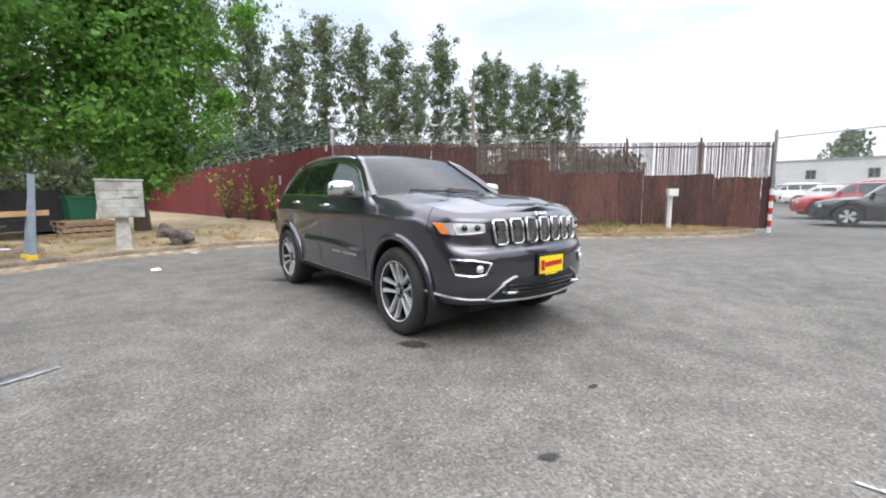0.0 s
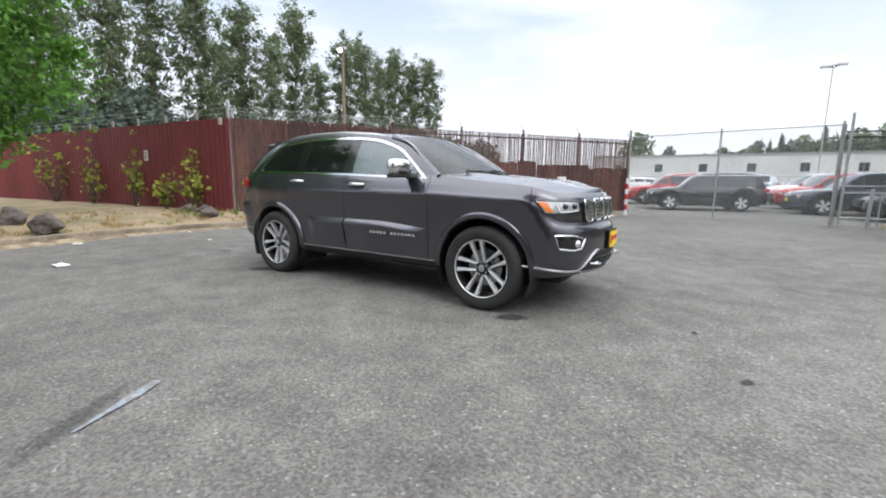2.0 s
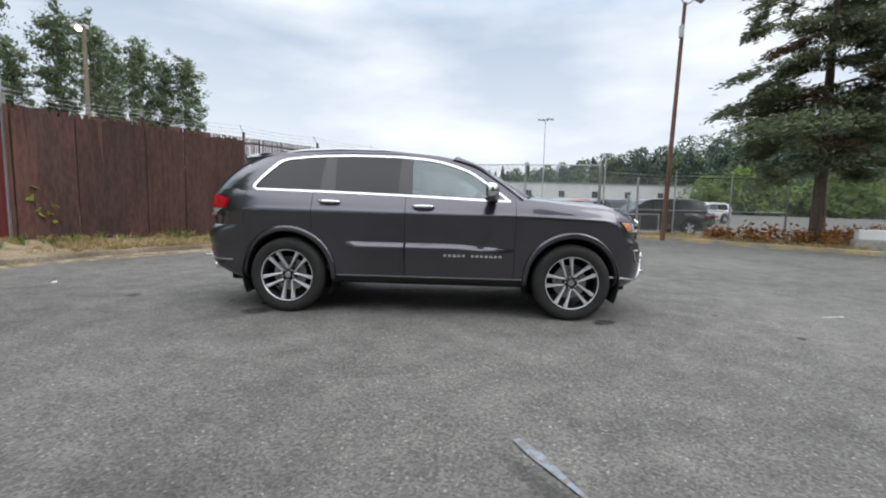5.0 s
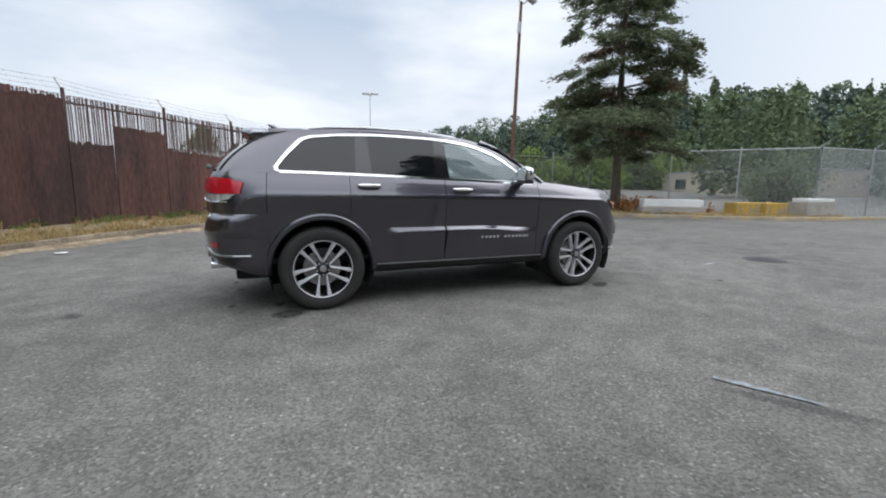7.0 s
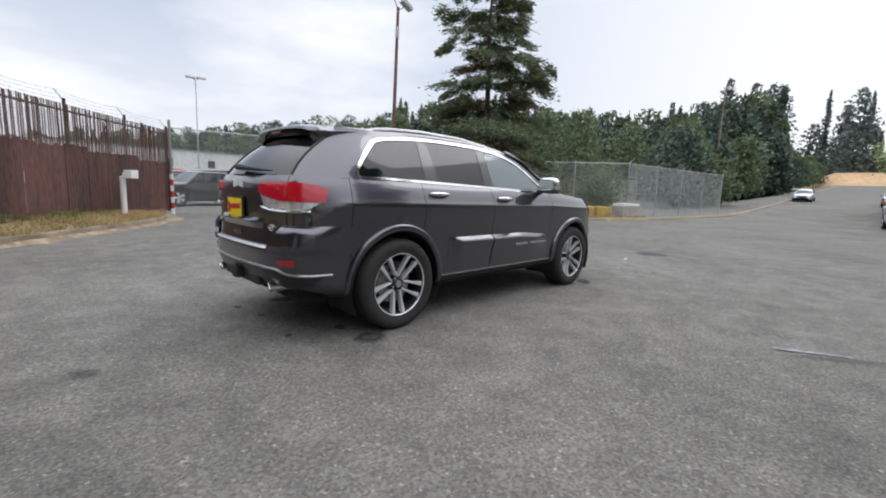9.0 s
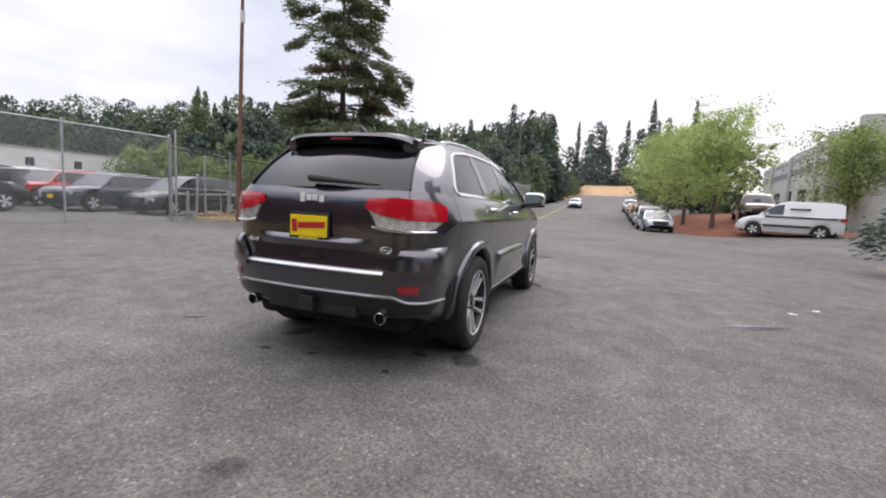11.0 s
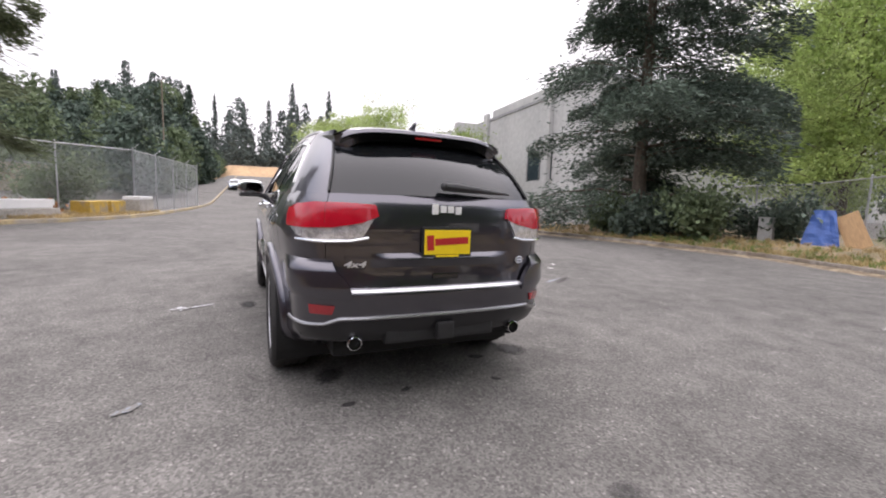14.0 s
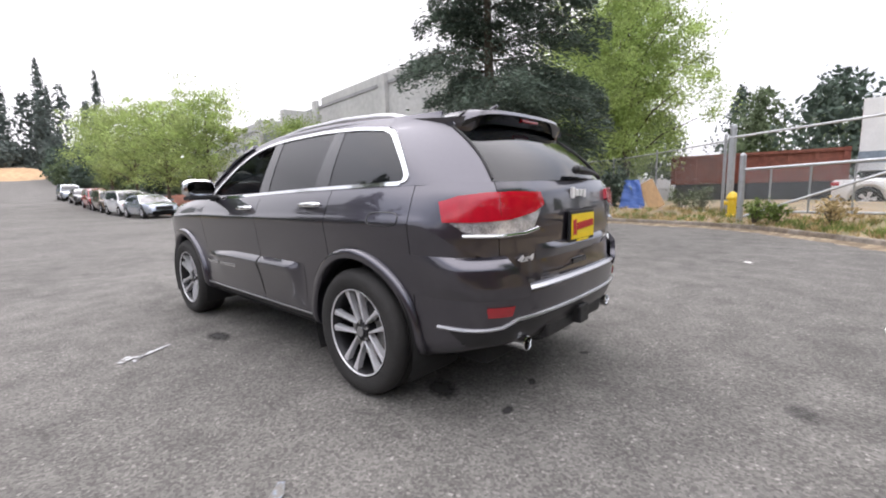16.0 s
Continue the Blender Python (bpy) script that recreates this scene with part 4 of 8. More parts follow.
    patch("cowl", [[scr(0, s) + Vector((dx, 0, dz)) for s in np.linspace(-1, 1, 25)] for dx, dz in ((0.10, -0.03), (0.03, -0.022), (-0.02, 0.004))], BLACK, car, up=True, thick=0.01)
    n = 20
    seg = [0.0]
    edge = rail[:4]
    for a, b in zip(edge, edge[1:]):
        seg.append(seg[-1] + math.dist(a, b))
    ex, ez = spline(seg, [p[0] for p in edge]), spline(seg, [p[1] for p in edge])
    for sg in (1, -1):
        rows = []
        for k in range(n + 1):
            t = k / n
            x, z = ex(seg[-1] * 0.8 * t), ez(seg[-1] * 0.8 * t)
            p = Vector((x, sg * flank(x, z), z))
            q = scr(t, sg) + Vector((0, 0, 0.004))
            rows.append([p.lerp(q, j / 5) + Vector((0.012, sg * 0.012, 0.01)) * math.sin(math.pi * j / 5) for j in range(6)])
        patch("a_pillar", rows, GREY, car, sgn=sg, thick=0.02)
    for x0, y0, y1 in ((1.10, -0.10, -0.62), (1.12, 0.42, -0.12)):
        bm = bmesh.new()
        pts = [scr(0.02 + 0.05 * t, y0 + (y1 - y0) * t) + Vector((0, 0, 0.018)) for t in np.linspace(0, 1, 8)]
        tube(bm, pts, 0.01, 6)
        part("wiper", bm, BLACK, car)
    # rear pillars and window
    cen = lambda t: -2.395 + 0.41 * t + 0.05 * math.sin(math.pi * t) * -1
    zz = lambda t: 1.256 + 0.36 * t
    half = lambda t: 0.665 - 0.10 * t
    seg = [0.0]
    for a, b in zip(rear, rear[1:]):
        seg.append(seg[-1] + math.dist(a, b))
    rx = spline([p[1] for p in reversed(rear)], [p[0] for p in reversed(rear)])
    for sg in (1, -1):
        rows = []
        for t in np.linspace(-0.02, 1.12, 22):
            z = zz(t)
            x0 = rx(min(z, 1.594)) if z < 1.594 else -1.54
            p0 = Vector((x0, flank(x0, z), z))
            p2 = Vector((cen(min(t, 1)) + 0.115, half(t), z))
            c1 = Vector((p2.x + 0.16, p0.y - 0.022, z))
            rows.append([p0 * (1 - s) ** 2 + c1 * (2 * s * (1 - s)) + p2 * s ** 2 for s in [j / 17 for j in range(18)]])
        rows = [[(p.x, sg * p.y, p.z) for p in r] for r in rows]
        patch("d_pillar", rows, GREY, car, sgn=sg, thick=0.02)
        bm = bmesh.new()
        tube(bm, [(cen(t) + 0.108, sg * (half(t) - 0.004), zz(t) + 0.004) for t in np.linspace(0.02, 0.85, 10)], 0.008, 6)
        part("window_seal", bm, BLACK, car)
    ob = patch("rear_window", [[(cen(t) + 0.118 * s * s, s * half(t), zz(t)) for s in np.linspace(-1, 1, 25)] for t in np.linspace(0, 1.0, 16)], TINT, car, up=True, thick=0.006)
    ob.visible_shadow = False
    # roof spoiler
    bm = bmesh.new()
    rows = []
    for s in np.linspace(-1, 1, 33):
        e, y = abs(s) ** 6, s * 0.582
        dz, dx = -0.055 * e - 0.012 * s * s, 0.10 * e + 0.03 * s * s
        rows.append([(-1.90, y, 1.684 + dz), (-2.01, y, 1.679 + dz), (-2.05 + dx * 0.6, y, 1.675 + dz), (-2.10 + dx, y, 1.662 + dz), (-2.11 + dx, y, 1.641 + dz - 0.006 * e), (-2.09 + dx, y, 1.622 + dz - 0.03 * e),
                     (-2.05 + dx * 0.5, y, 1.592 + dz - 0.06 * e), (-2.0, y, 1.595 + dz - 0.05 * e), (-1.90, y, 1.63 + dz)])
    vs = grid(bm, rows, close=True)
    bm.faces.new(vs[0])
    bm.faces.new(vs[-1])
    bmesh.ops.recalc_face_normals(bm, faces=bm.faces)
    for f in bm.faces:
        f.material_index = 1 if f.normal.z < -0.4 and abs(f.calc_center_median().y) < 0.555 else 0
    spoiler = part("roof_spoiler", bm, [GREY, GLOSS_BLACK], car, "grey spoiler with black underside", smooth=True)
    bm = bmesh.new()
    box(bm, (-2.106, -0.09, 1.611), (-2.06, 0.09, 1.626), bevel=0.004)
    part("brake_light", bm, RED_DARK, spoiler)
    for s in (1, -1):
        bm = bmesh.new()
        pts = [(x, s * (roof_w(x) - 0.03), roof_z(x) + h) for x, h in ((0.12, -0.092), (0.05, -0.066), (-0.06, -0.05), (-0.5, -0.036), (-1.0, -0.032), (-1.35, -0.037), (-1.48, -0.046), (-1.58, -0.066), (-1.64, -0.088))]
        tube(bm, pts, 0.019, 8)
        part("roof_rail", bm, SATIN, car, "satin silver roof rail", smooth=True)
    bm = bmesh.new()
    tube(bm, [(-1.78, 0, 1.69), (-1.80, 0, 1.725), (-1.86, 0, 1.755)], 0, 8, radii=[0.035, 0.022, 0.008])
    part("antenna_fin", bm, GREY, car, smooth=True)
    # mirrors
    for s in (1, -1):
        bm = bmesh.new()
        bmesh.ops.create_uvsphere(bm, u_segments=24, v_segments=14, radius=1.0)
        for v in bm.verts:
            c = v.co
            c.x, c.y, c.z = (0.085 * math.copysign(abs(c.x) ** 0.8, c.x) * (1 if c.x > 0 else 0.35), 0.138 * math.copysign(abs(c.y) ** 0.62, c.y), 0.08 * math.copysign(abs(c.z) ** 0.62, c.z))
        m = part("wing_mirror", bm, CHROME, car, "chrome wing mirror cap", smooth=True, m=pose(0.60, s * 1.015, 1.292, 0, 0, 10 * s))
        bm = bmesh.new()
        bmesh.ops.create_uvsphere(bm, u_segments=24, v_segments=10, radius=1.0)
        for v in bm.verts:
            c = v.co
            c.x, c.y, c.z = -0.031 + 0.003 * c.x, 0.118 * math.copysign(abs(c.y) ** 0.6, c.y), 0.064 * math.copysign(abs(c.z) ** 0.6, c.z)
        part("mirror_glass", bm, CHROME, m, "silvered mirror glass")
        bm = bmesh.new()
        box(bm, (-0.036, -0.122, -0.10), (0.06, 0.115, -0.066), bevel=0.014)
        part("mirror_base", bm, BLACK, m)
        bm = bmesh.new()
        tube(bm, [(0.0, -s * 0.10, -0.085), (0.05, -s * 0.2, -0.09)], 0, 8, radii=[0.028, 0.035])
        part("mirror_arm", bm, BLACK, m)
    # inside
    for sx, sy in ((0.0, 0.38), (0.0, -0.38), (-0.95, 0.38), (-0.95, -0.38)):
        bm = bmesh.new()
        box(bm, (sx - 0.1, sy - 0.24, 0.55), (sx + 0.45, sy + 0.24, 0.75), bevel=0.05)
        box(bm, (sx - 0.22, sy - 0.23, 0.7), (sx - 0.06, sy + 0.23, 1.28), bevel=0.05)
        box(bm, (sx - 0.22, sy - 0.12, 1.3), (sx - 0.12, sy + 0.12, 1.48), bevel=0.04)
        part("seat", bm, SEAT, car, "dark leather seat")
    bm = bmesh.new()
    box(bm, (0.62, -0.74, 0.75), (0.98, 0.74, 1.17), bevel=0.08)
    part("dashboard", bm, BLACK, car)
    bm = bmesh.new()
    tube(bm, [(0.45 + 0.06 * math.sin(a), 0.38 + 0.18 * math.cos(a), 1.1 + 0.17 * math.sin(a)) for a in np.linspace(0, 2 * math.pi, 25)], 0.015, 8, cap=False)
    part("steering_wheel", bm, BLACK, car, smooth=True)
    bm = bmesh.new()
    box(bm, (-2.2, -0.8, 0.44), (1.0, 0.8, 0.48))
    part("cabin_floor", bm, DARK, car)
    rows = [[(x, t * (roof_w(x) - 0.03), roof_z(x) - 0.05 - 0.07 * abs(t) ** 2.6) for t in np.linspace(-1, 1, 9)] for x in np.linspace(0.25, -1.95, 12)]
    patch("headliner", rows, SEAT, car, up=True, thick=0.01)


def nose_details(car, front, nose):
    # seven-slot grille
    g = end_patch("grille", ([(-0.555, 1.008), (-0.3, 1.03), (0, 1.038), (0.3, 1.03), (0.555, 1.008)], [(-0.515, 0.825), (-0.3, 0.835), (0, 0.84), (0.3, 0.835), (0.515, 0.825)]), GLOSS_BLACK, nose, 0.008, thick=0.02, label="gloss black grille surround")
    for k in range(7):
        c = (k - 3) * 0.148
        lean = 0.006 * (k - 3)
        zt, zb = 1.028 - 0.0012 * (k - 3) ** 2, 0.838 - 0.0008 * (k - 3) ** 2
        w_ = 0.056
        ring = [(c + lean - w_ + 0.015, zt), (c + lean + w_ - 0.015, zt), (c + lean + w_, zt - 0.02), (c + w_ - 0.006, zb + 0.02), (c + w_ - 0.02, zb), (c - w_ + 0.02, zb), (c - w_ + 0.006, zb + 0.02), (c + lean - w_, zt - 0.02)]
        fr = end_bar("grille_ring", ring, 0.0095, CHROME, g, 0.022, closed=True, label="chrome grille ring", step=0.03)
        for j in range(5):
            z = zb + 0.03 + j * (zt - zb - 0.06) / 4
            for o in (-0.026, 0.0, 0.026):
                bm = bmesh.new()
                oo = o + (0.013 if j % 2 else 0)
                p = on_end(c + oo, z, 0.017)
                tube(bm, [p + Vector((0, 0.011 * math.cos(a), 0.013 * math.sin(a))) for a in np.linspace(0, 2 * math.pi, 7)], 0.0024, 4, cap=False)
                part("mesh_cell", bm, STEEL_OLD, fr)
    # plain raised maker's mark on the bonnet's lip
    for k, h in enumerate((0.036, 0.024, 0.024, 0.026)):
        bm = bmesh.new()
        p = on_end(-0.062 + 0.041 * k, 1.05, 0.0)
        box(bm, (-0.006, -0.015, -h / 2), (0.006, 0.015, h / 2), Matrix.Translation((p.x + 0.012, p.y, 1.062)) @ Matrix.Rotation(radians(-28), 4, "Y"), bevel=0.004)
        part("maker_mark", bm, CHROME, nose)
    for s in (1, -1):
        lamp = end_patch("headlight", ([(s * 0.575, 0.998), (s * 0.70, 1.004), (s * 0.82, 1.008), (s * 0.905, 1.008)], [(s * 0.572, 0.925), (s * 0.68, 0.914), (s * 0.78, 0.911), (s * 0.865, 0.914)]), HEAD_LENS, car, 0.008, label="clear projector headlight")
        end_bar("headlight_bezel", [(s * 0.57, 1.0), (s * 0.70, 1.007), (s * 0.82, 1.011), (s * 0.908, 1.011), (s * 0.87, 0.911), (s * 0.78, 0.906), (s * 0.67, 0.909), (s * 0.568, 0.921)], 0.008, GLOSS_BLACK, lamp, 0.006, closed=True)
        end_patch("indicator", ([(s * 0.865, 1.0), (s * 0.888, 1.002), (s * 0.901, 1.002)], [(s * 0.828, 0.917), (s * 0.846, 0.918), (s * 0.862, 0.919)]), AMBER, lamp, 0.014, label="amber indicator")
        for y in (0.635, 0.73):
            bm = bmesh.new()
            p = on_end(s * y, 0.962, 0.004)
            bmesh.ops.create_uvsphere(bm, u_segments=14, v_segments=8, radius=0.027, matrix=Matrix.Translation(p))
            part("projector", bm, GLOSS_BLACK, lamp, "dark projector lens", smooth=True)
        end_bar("running_light", [(s * 0.60, 0.928), (s * 0.70, 0.918), (s * 0.78, 0.916), (s * 0.80, 0.985)], 0.006, WHITE, lamp, 0.014, label="white running light")
        fog = end_patch("fog_pocket", ([(s * 0.56, 0.688), (s * 0.68, 0.71), (s * 0.80, 0.716)], [(s * 0.60, 0.612), (s * 0.68, 0.60), (s * 0.775, 0.612)]), GLOSS_BLACK, front, 0.006, label="black fog lamp pocket")
        end_bar("fog_bezel", [(s * 0.545, 0.69), (s * 0.68, 0.718), (s * 0.82, 0.724), (s * 0.79, 0.61), (s * 0.68, 0.592), (s * 0.59, 0.604)], 0.0085, CHROME, fog, 0.008, closed=True, label="chrome fog lamp bezel")
        bm = bmesh.new()
        bmesh.ops.create_uvsphere(bm, u_segments=14, v_segments=8, radius=0.033, matrix=Matrix.Translation(on_end(s * 0.63, 0.648, -0.004)))
        part("fog_lamp", bm, CLEAR_LENS, fog, smooth=True)
        end_bar("lower_trim", [(s * 0.55, 0.398), (s * 0.70, 0.405), (s * 0.82, 0.425), (s * 0.93, 0.45)], 0.010, SATIN, front, 0.006, label="satin silver lower trim")
        bm = bmesh.new()
        p = on_end(s * 0.40, 0.462, 0.004)
        tube(bm, [p + Vector((0, -0.05, 0)), p + Vector((0.05, -0.05, 0.0)), p + Vector((0.07, 0, 0)), p + Vector((0.05, 0.05, 0)), p + Vector((0, 0.05, 0))], 0.013, 8)
        part("tow_hook", bm, CHROME, front, "bright tow hook", smooth=True)
    low = end_patch("lower_intake", ([(-0.34, 0.56), (-0.15, 0.565), (0.15, 0.565), (0.34, 0.56)], [(-0.56, 0.40), (-0.2, 0.38), (0.2, 0.38), (0.56, 0.40)]), BLACK, front, 0.005, label="black lower intake")
    end_bar("intake_trim", [(-0.33, 0.572), (-0.36, 0.57), (-0.44, 0.53), (-0.575, 0.40), (-0.5, 0.378), (-0.2, 0.368), (0.2, 0.368), (0.5, 0.378), (0.575, 0.40), (0.44, 0.53), (0.36, 0.57), (0.33, 0.572)], 0.011, SATIN, low, 0.010, label="satin silver intake trim")
    for z in (0.44, 0.475, 0.51):
        end_bar("intake_slat", [(-0.40, z), (0, z), (0.40, z)], 0.006, GLOSS_BLACK, low, 0.012)
    number_plate(front, 2.385, 0.022, 0.648, 1)


def number_plate(parent, x, y, z, way):
    """A yellow dealer plate in a black frame; its print is plain bars."""
    bm = bmesh.new()
    box(bm, (-0.012, -0.16, -0.088), (0.004, 0.16, 0.088), bevel=0.006)
    m = pose(x, y, z, 0, 0, 0 if way > 0 else 180)
    fr = part("plate_frame", bm, BLACK, parent, "black plate frame", m=m)
    bm = bmesh.new()
    box(bm, (0.005, -0.148, -0.072), (0.009, 0.148, 0.07), bevel=0.002)
    part("plate", bm, YELLOW, fr, "yellow dealer plate")
    bars = bmesh.new()
    for ya, yb, h, z in ((-0.132, -0.09, 0.086, 0.002), (-0.082, 0.132, 0.04, 0.004)):
        box(bars, (0.0095, ya, z - h / 2), (0.0115, yb, z + h / 2), Matrix.Rotation(radians(3), 4, "X"), bevel=0.0)
    part("printed_bar", bars, SCRIPT_RED, fr, "red printed bars")
    bm = bmesh.new()
    box(bm, (0.005, -0.075, -0.087), (0.008, 0.075, -0.075))
    part("frame_print", bm, YELLOW, fr)


def tail_details(car, bumper, gate):
    for s in (1, -1):
        lamp = end_patch("tail_lamp", ([(s * 0.43, 1.198), (s * 0.60, 1.206), (s * 0.76, 1.205), (s * 0.85, 1.192), (s * 0.89, 1.165)], [(s * 0.415, 1.135), (s * 0.50, 1.10), (s * 0.66, 1.07), (s * 0.81, 1.064), (s * 0.882, 1.066)]), RED_LENS, car, 0.022, False, 0.04, label="red tail lamp")
        end_patch("reversing_lamp", ([(s * 0.44, 1.122), (s * 0.53, 1.092), (s * 0.68, 1.068), (s * 0.80, 1.063), (s * 0.87, 1.063)], [(s * 0.50, 1.022), (s * 0.58, 1.008), (s * 0.70, 1.0), (s * 0.79, 1.0), (s * 0.84, 1.02)]), LOW_LENS, lamp, 0.016, False, 0.03, label="clear lower lens")
        end_bar("lamp_chrome", [(s * 0.47, 1.018), (s * 0.56, 1.0), (s * 0.70, 0.993), (s * 0.84, 0.998)], 0.009, CHROME, lamp, 0.02, False)
        end_bar("lamp_seam", [(s * 0.70, 1.205), (s * 0.70, 1.094)], 0.003, RED_DARK, lamp, 0.0205, False)
        end_patch("reflector", ([(s * 0.64, 0.642), (s * 0.77, 0.645)], [(s * 0.655, 0.592), (s * 0.765, 0.594)]), RED_REFLECT, bumper, 0.008, False, label="red bumper reflector")
        bm = bmesh.new()
        way = [(-2.20, 0.037), (-2.36, 0.039), (-2.40, 0.040), (-2.402, 0.036), (-2.385, 0.033), (-2.26, 0.031)]
        grid(bm, [[(x, s * 0.53 + r * math.cos(a), 0.418 + r * math.sin(a)) for a in np.linspace(0, 2 * math.pi, 24, endpoint=False)] for x, r in way], close=True)
        bmesh.ops.recalc_face_normals(bm, faces=bm.faces)
        tip = part("exhaust_tip", bm, CHROME, car, "chrome exhaust tip", smooth=True)
        # solid black plug painted in for the shade inside the open pipe
        bm = bmesh.new()
        tube(bm, [(-2.36, s * 0.53, 0.418), (-2.30, s * 0.53, 0.418)], 0.0325, 16)
        part("exhaust_bore", bm, DARK, tip, "black plug painting the pipe's dark inside")
    end_patch("loading_strip", ([(-0.56, 0.729), (-0.3, 0.732), (0, 0.732), (0.3, 0.732), (0.56, 0.729)], [(-0.56, 0.715), (-0.3, 0.716), (0, 0.716), (0.3, 0.716), (0.56, 0.715)]), SATIN, bumper, 0.012, False, 0.02, n=4, label="bright loading strip")
    end_bar("bumper_trim", [(-0.90, 0.525), (-0.78, 0.528), (-0.70, 0.535), (-0.62, 0.568), (-0.4, 0.572), (0, 0.57), (0.4, 0.572), (0.62, 0.568), (0.70, 0.535), (0.78, 0.528), (0.90, 0.525)], 0.010, SATIN, bumper, 0.006, False, label="satin silver bumper trim")
    end_patch("diffuser", ([(-0.88, 0.51), (-0.7, 0.515), (-0.6, 0.55), (0, 0.555), (0.6, 0.55), (0.7, 0.515), (0.88, 0.51)], [(-0.84, 0.43), (-0.7, 0.43), (-0.5, 0.42), (0, 0.415), (0.5, 0.42), (0.7, 0.43), (0.84, 0.43)]), GREY_LOW, bumper, 0.004, False, label="satin lower valance")
    bm = bmesh.new()
    box(bm, (-2.42, -0.36, 0.40), (-2.30, 0.36, 0.50), bevel=0.02)
    part("tow_recess", bm, BLACK, bumper)
    bm = bmesh.new()
    box(bm, (-2.475, -0.055, 0.415), (-2.36, 0.055, 0.52), bevel=0.012)
    part("tow_receiver", bm, BLACK, bumper, "black tow receiver cover")
    number_plate(gate, -2.448, 0.002, 0.995, -1)
    for k, h in enumerate((0.062, 0.04, 0.04, 0.046)):
        bm = bmesh.new()
        p = on_end(0.075 - 0.05 * k, 1.183, 0.0, False)
        box(bm, (-0.01, -0.019, -h / 2), (0.004, 0.019, h / 2), Matrix.Translation(p + Vector((-0.004, 0, (-0.006 if k == 3 else 0)))), bevel=0.005)
        part("maker_mark", bm, WHITE, gate, "pale raised mark")
    p = on_end(0.545, 0.866, 0.004, False)
    letters("badge_letters", "4x4", 0.046, ALLOY, gate, Matrix.Translation(p) @ Matrix.Rotation(radians(-9), 4, "Z") @ Matrix(((0, 0, -1, 0), (-1, 0, 0, 0), (0, 1, 0, 0), (0, 0, 0, 1))), 0.003, "chrome 4x4 letters", bold=0.0012, shear=0.25, wide=1.7)
    oval = [(-0.56 + 0.036 * math.cos(a), 0.868 + 0.019 * math.sin(a)) for a in np.linspace(0, 2 * math.pi, 20, endpoint=False)]
    badge = end_bar("trim_badge", oval, 0.0045, CHROME, gate, 0.006, False, closed=True, label="small oval chrome trim badge", step=0.02)
    end_bar("badge_bar", [(-0.585, 0.868), (-0.535, 0.868)], 0.006, CHROME, badge, 0.005, False)
    # plate hood, handle slot, pressed crease
    fold_over("gate_crease", gate, 1, [(0.93, 0.001), (0.916, 0.016), (0.904, 0.027), (0.896, 0.029), (0.886, 0.022), (0.85, 0.001)], lambda z: -0.46, lambda z: 0.46, lambda y: 1 - smooth01(0.3, 0.46, abs(y)))
    bm = bmesh.new()
    p = on_end(0, 0.79, 0.002, False)
    box(bm, (p.x - 0.006, -0.085, 0.775), (p.x + 0.02, 0.085, 0.808), bevel=0.006)
    part("gate_handle", bm, GLOSS_BLACK, gate, "black tailgate handle recess")
    bm = bmesh.new()
    tube(bm, [(-2.343, -0.47, 1.286), (-2.375, -0.38, 1.29), (-2.405, -0.2, 1.302), (-2.417, -0.05, 1.312), (-2.417, 0.02, 1.315)], 0, 8, radii=[0.005, 0.01, 0.018, 0.026, 0.022])
    part("rear_wiper", bm, BLACK, gate, "black rear wiper", smooth=True)
    bm = bmesh.new()
    bmesh.ops.create_uvsphere(bm, u_segments=12, v_segments=8, radius=0.026, matrix=Matrix.Translation((-2.415, 0.015, 1.315)))
    part("wiper_boss", bm, BLACK, gate, smooth=True)

# ---- trees ----
def leaf_material(name, color, vary=0.35, light=0.25):
    m = bpy.data.materials.new(name)
    m.use_nodes = True
    n, l = m.node_tree.nodes, m.node_tree.links
    b = n["Principled BSDF"]
    b.inputs["Roughness"].default_value, b.inputs["Specular IOR Level"].default_value = 0.65, 0.25
    geo, r, hsv, tl, mix = (n.new(k) for k in ("ShaderNodeNewGeometry", "ShaderNodeMapRange", "ShaderNodeHueSaturation", "ShaderNodeBsdfTranslucent", "ShaderNodeMixShader"))
    r.inputs["To Min"].default_value, r.inputs["To Max"].default_value = 1 - vary, 1 + vary
    l.new(geo.outputs["Random Per Island"], r.inputs["Value"])
    tc, big, r2, mul = n.new("ShaderNodeTexCoord"), n.new("ShaderNodeTexNoise"), n.new("ShaderNodeMapRange"), n.new("ShaderNodeMath")
    big.inputs["Scale"].default_value = 0.6
    r2.inputs["From Min"].default_value, r2.inputs["From Max"].default_value = 0.3, 0.7
    r2.inputs["To Min"].default_value, r2.inputs["To Max"].default_value = 0.72, 1.28
    mul.operation = "MULTIPLY"
    l.new(tc.outputs["Object"], big.inputs["Vector"])
    l.new(big.outputs["Fac"], r2.inputs["Value"])
    l.new(r.outputs["Result"], mul.inputs[0])
    l.new(r2.outputs["Result"], mul.inputs[1])
    hsv.inputs["Color"].default_value = (*color, 1)
    l.new(mul.outputs["Value"], hsv.inputs["Value"])
    l.new(hsv.outputs["Color"], b.inputs["Base Color"])
    l.new(hsv.outputs["Color"], tl.inputs["Color"])
    mix.inputs["Fac"].default_value = light
    l.new(b.outputs["BSDF"], mix.inputs[1])
    l.new(tl.outputs["BSDF"], mix.inputs[2])
    l.new(mix.outputs["Shader"], n["Material Output"].inputs["Surface"])
    return m


